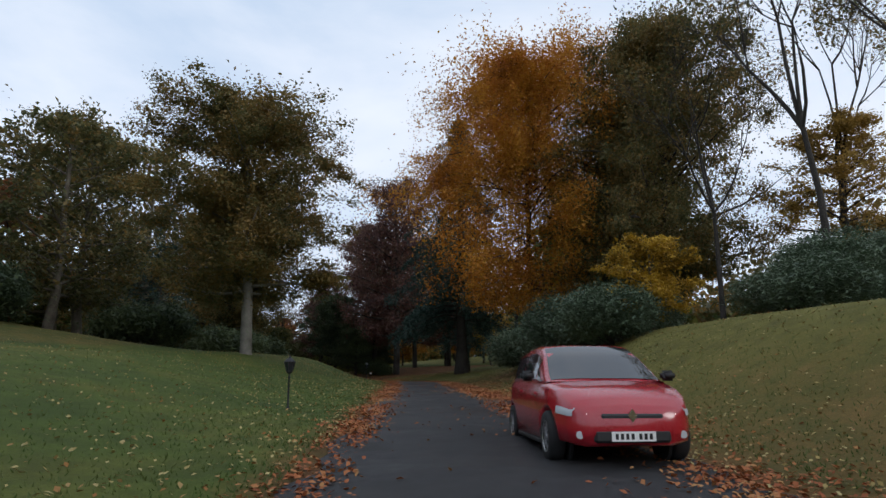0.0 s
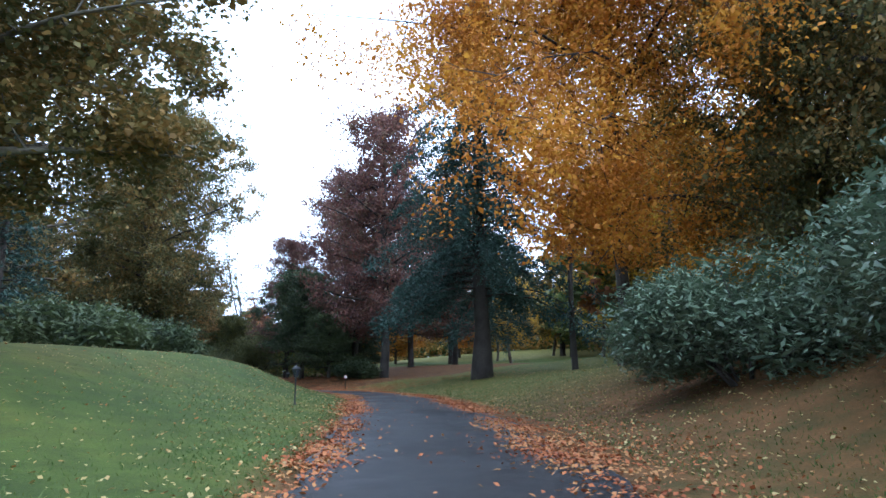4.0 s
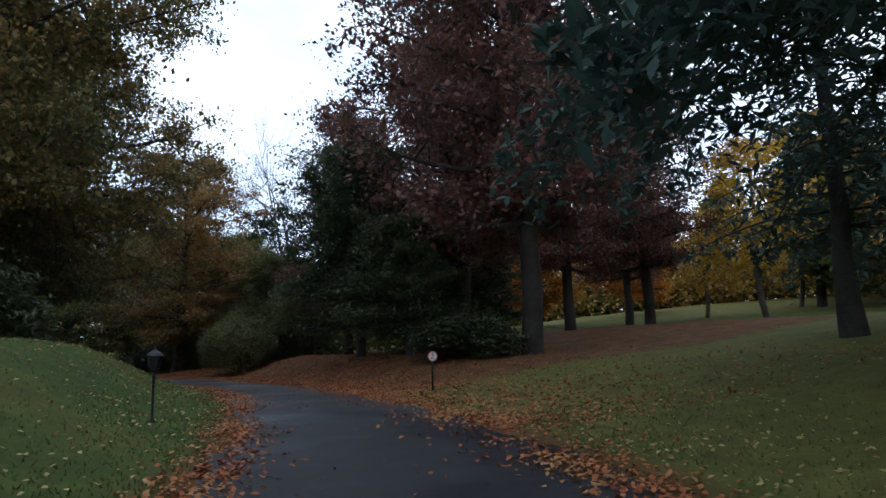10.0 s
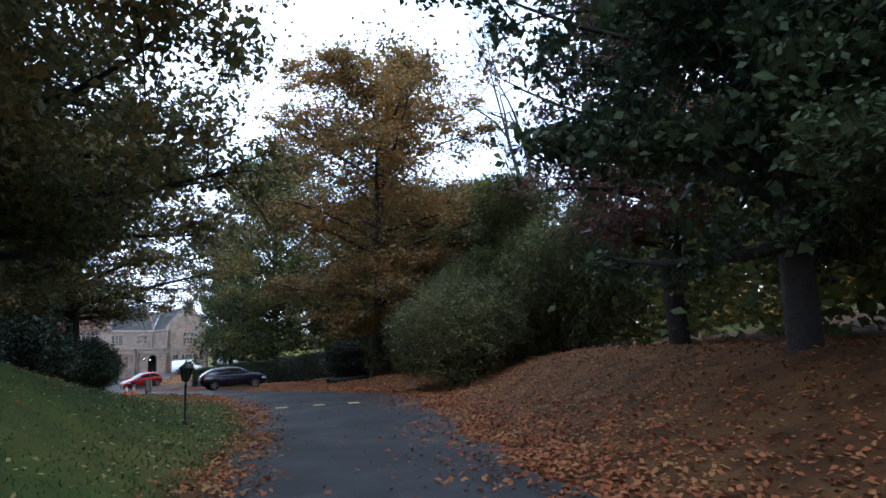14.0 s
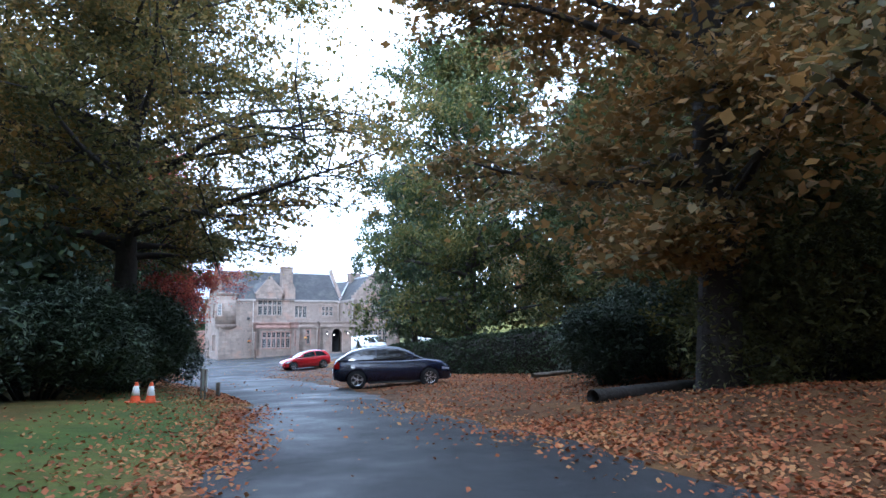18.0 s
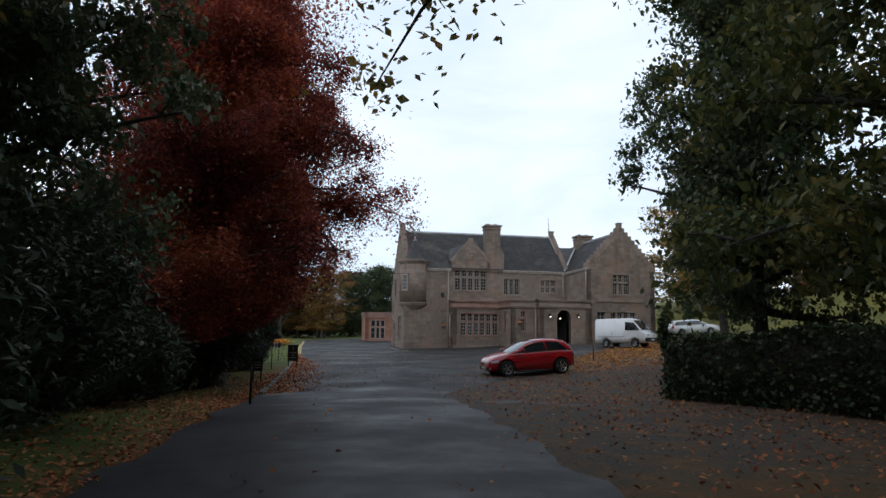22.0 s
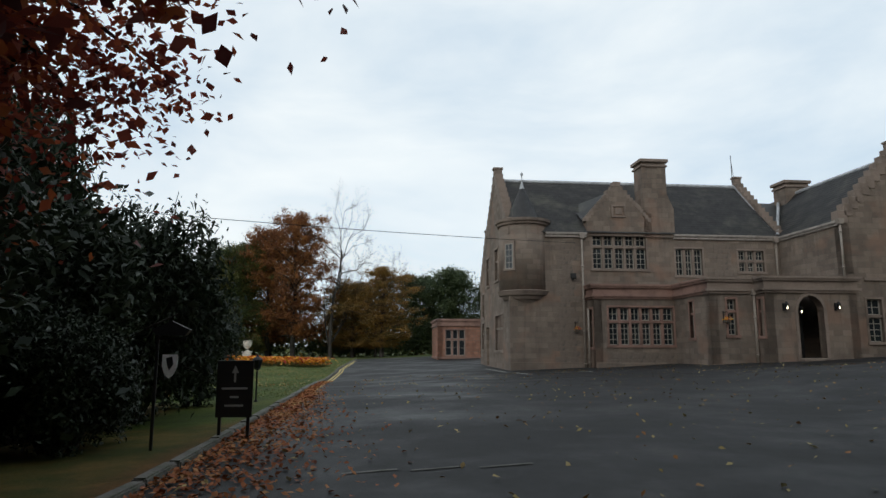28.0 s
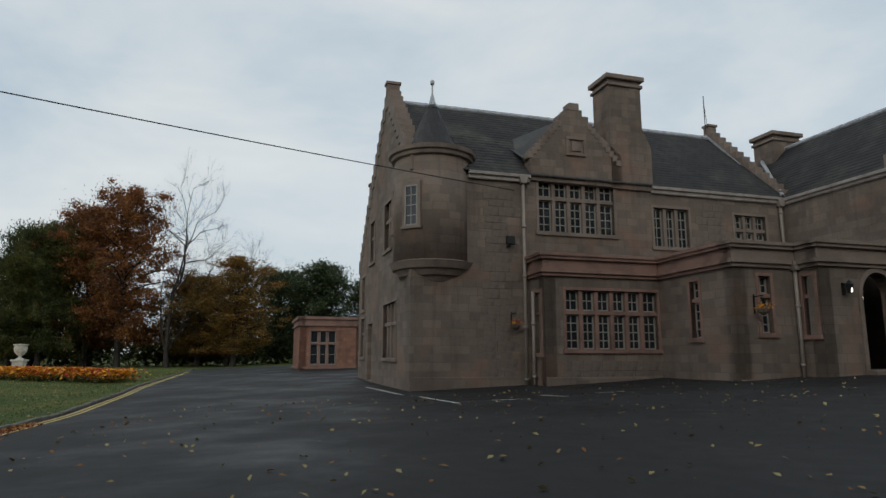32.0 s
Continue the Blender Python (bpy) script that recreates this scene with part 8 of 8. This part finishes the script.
# ---- traffic cones ----
for x, y, tilt in ((-9.15, -64.2, 3), (-8.82, -64.3, -2)):
    root = empty("traffic_cone", pose(x, y, top_z(x, y), tilt, 0, 20 * tilt) @ Matrix.Scale(0.9, 4), "orange plastic traffic cone with a white sleeve on the grass", "traffic cone", "traffic cones by the laurels")
    bm = bmesh.new()
    box(bm, (-0.19, -0.19, 0.0), (0.19, 0.19, 0.035))
    part("base", bevelled(bm, 0.012), M_CONE, root)
    bm = bmesh.new()
    lathe(bm, [(0.135, 0.034), (0.125, 0.06), (0.042, 0.50), (0.036, 0.52), (0.028, 0.52)], 20)
    part("cone", bm, M_CONE, root, "", True)
    bm = bmesh.new()
    lathe(bm, [(0.105, 0.185), (0.107, 0.186), (0.062, 0.43), (0.060, 0.43)], 20)
    part("sleeve", bm, M_WHITE, root, "white reflective sleeve", True)

# ---- clipped hedge behind the parked car, and a log at its foot ----
def hedge(a, b, thick, high_a, high_b, count, seed, label):
    rng = np.random.default_rng(seed)
    a, b = np.array(a, float), np.array(b, float)
    L = np.linalg.norm(b - a)
    t, n = (b - a) / L, np.array([(b - a)[1], -(b - a)[0]]) / L
    face_ = rng.choice(4, count, p=[0.34, 0.28, 0.28, 0.10])
    u, v, q = rng.uniform(0, L, count), rng.uniform(0, 1, count), rng.normal(size=count) * 0.05
    across = np.where(face_ == 0, (v - 0.5) * thick, np.where(face_ == 1, thick / 2 + q, np.where(face_ == 2, -thick / 2 + q, (v - 0.5) * thick)))
    high = high_a + (high_b - high_a) * u / L
    z = np.where(face_ == 0, high + q + 0.05 * np.sin(u * 1.9), v * high)
    u = np.where(face_ == 3, np.where(rng.random(count) < 0.5, 0, L) + q, u)
    xy = a + t * u[:, None] + n * across[:, None]
    root = empty("hedge", None, label, "hedge")
    g = land(xy[:, 0], xy[:, 1])
    vv, ff = leaf_quads(rng, np.c_[xy, z + g], np.full(count, 0.13), aspect=0.6, upward=0.3)
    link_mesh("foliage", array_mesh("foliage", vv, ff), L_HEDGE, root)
    V, F = [], []
    k = 24
    for i in range(k + 1):
        c = a + t * L * i / k
        gz = ground_z(c[0], c[1])
        high = high_a + (high_b - high_a) * i / k
        w_ = thick / 2 - 0.12 + 0.04 * math.sin(i * 1.7)
        for s_, z_ in ((-1, -0.1), (-1, high - 0.15), (1, high - 0.12), (1, -0.1)):
            p = c + n * w_ * s_
            V.append((p[0], p[1], gz + z_))
    for i in range(k):
        for j in range(4):
            F.append((4 * i + j, 4 * i + (j + 1) % 4, 4 * i + 4 + (j + 1) % 4, 4 * i + 4 + j))
    link_mesh("branchwork", array_mesh("branchwork", V, F), M_BARK_DARK, root)
    return root


hedge((4.6, -40.6), (9.8, -58.8), 1.3, 1.5, 2.25, 30000, 77, "long clipped dark green hedge behind the parking place")
v_, f_ = tube([(5.9, -58.2, top_z(5.9, -58.2) + 0.10), (7.2, -57.8, top_z(7.2, -57.8) + 0.11), (8.6, -57.2, top_z(8.6, -57.2) + 0.1)], [0.11, 0.10, 0.09], 10)
tagged(link_mesh("log", array_mesh("log", v_, f_), M_WOOD, None, "", True), "weathered grey log lying on the leaves", "log")
logs = [(-1.2, -71.0), (1.8, -70.3), (5.6, -68.8)]
v_, f_ = tube([(x, y, top_z(x, y) + 0.12) for x, y in logs], [0.15, 0.14, 0.12], 10)
tagged(link_mesh("log", array_mesh("log", v_, f_), M_BARK_DARK, None, "", True), "long dark log laid along the edge of the shrubs", "log")

# ---- painted lines ----
def line_on_court(name, pts, width, mat, label, group, lift=0.004):
    pts = np.array(pts, float)
    seg = np.r_[0, np.cumsum(np.hypot(*np.diff(pts, axis=0).T))]
    u = np.linspace(0, seg[-1], max(2, int(seg[-1] / 0.5) + 1))
    c = np.c_[np.interp(u, seg, pts[:, 0]), np.interp(u, seg, pts[:, 1])]
    tg = np.gradient(c, axis=0)
    tg /= np.linalg.norm(tg, axis=1)[:, None]
    nn = np.c_[tg[:, 1], -tg[:, 0]] * width / 2
    a, b = c + nn, c - nn
    V = np.concatenate([np.c_[a, surface_z(*a.T) + lift], np.c_[b, surface_z(*b.T) + lift]])
    k = len(c)
    F = [(i, i + k, i + k + 1, i + 1) for i in range(k - 1)]
    return tagged(link_mesh(name, array_mesh(name, V, F), mat), label, "marking", group, "structure")


ys = np.arange(-19.0, 33.1, 1.0)
for off in (0.14, 0.32):
    line_on_court("yellow_line", np.c_[court_left(ys) + off, ys], 0.075, M_YELLOW, "faded double yellow line along the kerb", "double yellow lines", 0.010)
for pts in (((0.06, -2.4), (0.21, -6.1)), ((1.1, -5.6), (1.95, -5.9)), ((2.6, -4.8), (2.9, -5.8)), ((3.9, -5.25), (4.7, -5.2)), ((-0.76, 3.2), (-0.24, -1.4))):
    line_on_court("parking_line", pts, 0.09, M_WHITELINE, "worn pale parking line on the asphalt", "parking lines", 0.010)
for x, y in ((-10.9, -83.2), (-10.0, -83.8), (-9.1, -84.3)):
    line_on_court("yellow_mark", ((x - 0.12, y - 0.22), (x + 0.12, y + 0.22)), 0.34, M_YELLOW, "faded yellow mark on the speed bump", "speed bump marks", 0.012)
for x in (-5.0, -4.3, -3.6):
    line_on_court("white_mark", ((x - 0.28, -26.6), (x + 0.28, -26.5)), 0.06, M_KERB, "worn white mark on the asphalt", "white marks on the forecourt", 0.010)

# ---- flower bed and urn on the lawn ----
rng_f = np.random.default_rng(91)
u = rng_f.uniform(0, 1, 9000)
fx_ = -24.8 + 12.4 * u + rng_f.normal(size=9000) * 0.6
fy_ = 26.5 - 7.5 * u + rng_f.normal(size=9000) * 0.45
zz_ = surface_z(fx_, fy_)
root = empty("flower_bed", None, "long flower bed in orange, yellow and white on the lawn", "flower bed")
v_, f_ = leaf_quads(rng_f, np.c_[fx_, fy_, zz_ + rng_f.uniform(0.02, 0.4, 9000)], np.full(9000, 0.15), aspect=0.6)
link_mesh("foliage", array_mesh("foliage", v_, f_), L_OLIVE, root)
v_, f_ = leaf_quads(rng_f, np.c_[fx_, fy_, zz_ + rng_f.uniform(0.2, 0.75, 9000)][:6500], np.full(6500, 0.2), aspect=0.9, upward=1.0)
link_mesh("blossom", array_mesh("blossom", v_, f_), L_FLOWER, root)
root = empty("urn", pose(-20.0, 26.2, top_z(-20.0, 26.2) - 0.03) @ Matrix.Scale(1.2, 4), "pale stone urn on a pedestal beside the flower bed", "urn")
bm = bmesh.new()
box(bm, (-0.34, -0.34, -0.1), (0.34, 0.34, 0.14))
box(bm, (-0.26, -0.26, 0.14), (0.26, 0.26, 0.86))
box(bm, (-0.33, -0.33, 0.86), (0.33, 0.33, 0.96))
part("pedestal", bevelled(bm, 0.015), M_URN, root)
bm = bmesh.new()
lathe(bm, [(0.20, 0.95), (0.20, 1.0), (0.08, 1.06), (0.07, 1.14), (0.20, 1.24), (0.30, 1.40), (0.32, 1.58), (0.29, 1.66), (0.36, 1.72), (0.36, 1.76), (0.28, 1.76), (0.25, 1.66)], 24)
part("vase", bm, M_URN, root, "", True)

# ---- overhead cable from the house ----
ca, sa = math.cos(radians(206.4)), math.sin(radians(206.4))
pts = [(3.8 + ca * q, 0.15 + sa * q, 6.6 - 0.0133 * q - 0.26 * 4 * (q / 34) * (1 - q / 34)) for q in np.linspace(0, 34, 24)]
tagged(cable_part("overhead_cable", pts, 0.014, M_RUBBER), "thin black overhead cable slung from the house wall", "cable")
px, py, pz = pts[-1]
bm = bmesh.new()
lathe(bm, [(0.13, -0.6), (0.12, 0.0), (0.085, pz - top_z(px, py) + 0.3), (0.03, pz - top_z(px, py) + 0.36)], 12)
ob = part("cable_pole", bm, M_WOOD, None, "", True)
ob.location = (px, py, top_z(px, py))
tagged(ob, "weathered timber pole that carries the cable", "pole")

# ---- clipped yews east of the house ----
plant(broadleaf, [(26.5, 3.5, 0, 1.0, 1.0, ""), (30.0, 5.5, 90, 0.9, 1.1, ""), (33.6, 6.0, 200, 1.05, 0.95, "")],
      name="yew_cone", seed=131, leaf_mat=L_DARK, bark=M_BARK_DARK, height=3.6, clear=0.15, spread=1.05, girth=0.1, limbs=40, twigs=4, per=16, leaf=0.13, clump=0.34, inner=0.9, profile=cone_shape, rise=0.2,
      label="clipped dark yew cone on the slope", group="clipped yews on the slope")

# ---- kerb stones along the forecourt, laid end to end ----
root = empty("kerb", None, "row of worn grey kerb stones along the forecourt", "kerb", "", "structure")
rng_k = np.random.default_rng(12)
bm = bmesh.new()
box(bm, (-0.075, -0.45, -0.12), (0.075, 0.45, 0.085))
bevelled(bm, 0.018, 2)
stone_me = bpy.data.meshes.new("kerb_stone")
bm.to_mesh(stone_me)
bm.free()
stone_me.materials.append(M_KERB)
y = -36.0
while y < 40:
    x = float(court_left(y + 0.46)) - 0.06
    dx = float(court_left(y + 0.92) - court_left(y))
    ob = new("kerb_stone", stone_me)
    ob.parent = root
    ob.matrix_basis = pose(x + rng_k.normal() * 0.008, y + 0.46, court_z(x, y + 0.46) + rng_k.normal() * 0.008, rng_k.normal() * 0.5, rng_k.normal() * 1.2, -math.degrees(math.atan2(dx, 0.92)) + rng_k.normal() * 0.5)
    y += 0.92

# ---- fallen leaves and grass ----
rng_l = np.random.default_rng(44)


def off_line(s, d):
    cx_, cy_, tx_, ty_ = (np.interp(s, LINE_S, a) for a in (dense[:, 0], dense[:, 1], tang_[:, 0], tang_[:, 1]))
    return cx_ + ty_ * d, cy_ - tx_ * d


def strew(name, x, y, size, mat, label, lift=0.012):
    z = surface_z(x, y) + lift + rng_l.exponential(0.012, len(x))
    v, f = leaf_quads(rng_l, np.c_[x, y, z], np.full(len(x), size), aspect=0.66, upward=1.6)
    tagged(link_mesh(name, array_mesh(name, v, f), mat), label, "fallen leaves", "", "stuff")


S_, D_ = [], []
for n, s0, s1, side, mean, spread_ in ((24000, -12, 70, -1, 0.0, 0.27), (13000, 70, 128, -1, 0.0, 0.28), (34000, -12, 72, 1, -0.1, 0.36), (9000, 4, 40, 1, 0.5, 0.8), (15000, 72, 128, 1, 0.3, 0.7), (1600, -12, 128, 0, 0, 1.0)):
    s = rng_l.uniform(s0, s1, n)
    thin = rng_l.random(n) < 0.55 + 0.45 * np.sin(s * 0.9) * np.sin(s * 0.37 + 1)
    s = s[thin]
    e = rng_l.normal(size=len(s)) * spread_ + mean
    d = curve(s, *EDGE_R) + e if side > 0 else -curve(s, *EDGE_L) - e if side < 0 else rng_l.uniform(-1.5, 2.6, len(s))
    S_.append(s), D_.append(d)
x, y = off_line(np.concatenate(S_), np.concatenate(D_))
strew("fallen_leaves", x, y, 0.078, M_LEAFLITTER, "red-brown fallen leaves drifted along the drive's edges")
# parking place and the shrubs' feet
n = 46000
x, y = rng_l.uniform(-5.5, 13, n), rng_l.uniform(-78, -25.5, n)
s, d, _ = along(x, y)
edge_ = d - curve(s, *EDGE_R) - 0.3 * np.sin(y * 0.7)
keep = (rng_l.random(n) < np.clip(edge_ * 0.35 + 0.15, 0.03, 1) * np.where(y > -52, 0.6, 1.0)) & ((x < court_right(y) + 1.2 - 0.5 * (y + 26)) | (y < -30)) & ((y < -30) | (x > 1.0))
strew("fallen_leaves", x[keep], y[keep], 0.082, M_LEAFLITTER, "thick red-brown fallen leaves over the parking place")
n = 26000
x, y = rng_l.uniform(4, 22, n), rng_l.uniform(-32, -8, n)
keep = (x > court_right(y) - 1.2 + rng_l.normal(size=n) * 0.5) & (y > -30.5 + rng_l.normal(size=n) * 0.8)
strew("fallen_leaves", x[keep], y[keep], 0.10, M_ORANGELEAF, "orange fallen leaves on the bank by the van")
n = 26000
s, d = rng_l.uniform(74, 122, n), rng_l.exponential(3.2, n)
x, y = off_line(s, curve(s, *EDGE_R) + d)
strew("fallen_leaves", x, y, 0.085, M_LEAFLITTER, "brown leaf litter under the trees at the bend")
n = 10000
y = rng_l.uniform(-36, -5, n)
x = court_left(y) + np.abs(rng_l.normal(size=n)) * 0.8 * curve(y, [-24, -18, -12], [1.0, 0.6, 0.25]) - 0.1
strew("fallen_leaves", x, y, 0.078, M_LEAFLITTER, "red-brown leaves drifted against the kerb")
n = 12000
s, d = rng_l.uniform(112, 166, n), rng_l.exponential(1.0, n)
x, y = off_line(s, -curve(s, *EDGE_L) - d)
keep = y < -15
strew("fallen_leaves", x[keep], y[keep], 0.078, M_LEAFLITTER, "red-brown leaves under the copper beech and laurels")
n = 15000
s, d = rng_l.uniform(-12, 116, n), rng_l.exponential(6.0, n)
x, y = off_line(s, -curve(s, *EDGE_L) - d - 0.2)
x2, y2 = off_line(rng_l.uniform(-12, 76, n), rng_l.exponential(5.5, n) + 3.3)
strew("lawn_leaves", np.r_[x, x2], np.r_[y, y2], 0.07, M_LAWNLEAF, "pale and yellow leaves scattered on the lawns", 0.02)
n = 5000
x, y = rng_l.uniform(-26, -8, n), rng_l.uniform(-14, 46, n)
keep = x < court_left(y) - 0.2
x2, y2 = rng_l.uniform(-7, 12, 1500), rng_l.uniform(-34, -2, 1500)
strew("lawn_leaves", np.r_[x[keep], x2], np.r_[y[keep], y2], 0.08, M_LAWNLEAF, "pale leaves scattered on lawn and forecourt", 0.015)


def blades(x, y, high, label):
    n = len(x)
    z = surface_z(x, y) - 0.01
    a = rng_l.uniform(0, 2 * np.pi, n)
    h = high * rng_l.uniform(0.5, 1.3, n)
    w = np.c_[np.cos(a), np.sin(a)] * 0.012
    lean_ = rng_l.normal(size=(n, 2)) * 0.45 * h[:, None]
    V = np.stack([np.c_[x - w[:, 0], y - w[:, 1], z], np.c_[x + w[:, 0], y + w[:, 1], z], np.c_[x + lean_[:, 0], y + lean_[:, 1], z + h]], 1).reshape(-1, 3)
    tagged(link_mesh("grass", array_mesh("grass", V, np.arange(3 * n).reshape(n, 3)), M_GRASSBLADE), label, "grass", "", "stuff")


n = 50000
s = rng_l.uniform(-8, 116, n)
d = 0.25 + rng_l.exponential(2.4, n)
x, y = off_line(s, -curve(s, *EDGE_L) - d)
s = rng_l.uniform(-8, 76, 30000)
x2, y2 = off_line(s, curve(s, *EDGE_R) + 0.9 + rng_l.exponential(2.4, 30000))
x3, y3 = rng_l.uniform(-18, -7, 30000), rng_l.uniform(-15, 40, 30000)
k3 = x3 < court_left(y3) - 0.25
blades(np.r_[x, x2, x3[k3]], np.r_[y, y2, y3[k3]], 0.055, "short mown grass along the drive")

# rain water in the worn edge of the parking place
for x0, y0, rx_, ry_ in ((-0.2, -40.6, 0.55, 0.5), (0.6, -41.6, 0.4, 0.3), (0.9, -42.6, 0.5, 0.3)):
    a_ = np.arange(28) * 2 * np.pi / 28
    r_ = 1 + 0.22 * np.sin(3 * a_ + x0) + 0.12 * np.sin(7 * a_ + y0)
    X, Y = x0 + rx_ * r_ * np.cos(a_), y0 + ry_ * r_ * np.sin(a_)
    Z = surface_z(X, Y) + 0.016
    bm = bmesh.new()
    rim = [bm.verts.new((px_, py_, float(pz_))) for px_, py_, pz_ in zip(X, Y, Z)]
    mid_ = bm.verts.new((x0, y0, float(surface_z(np.array([x0]), np.array([y0]))[0]) + 0.016))
    for k in range(28):
        bm.faces.new((rim[k], rim[(k + 1) % 28], mid_))
    tagged(part("puddle", bm, M_PUDDLE), "shallow dark puddle in the worn asphalt edge", "puddle", "puddles by the parking place")
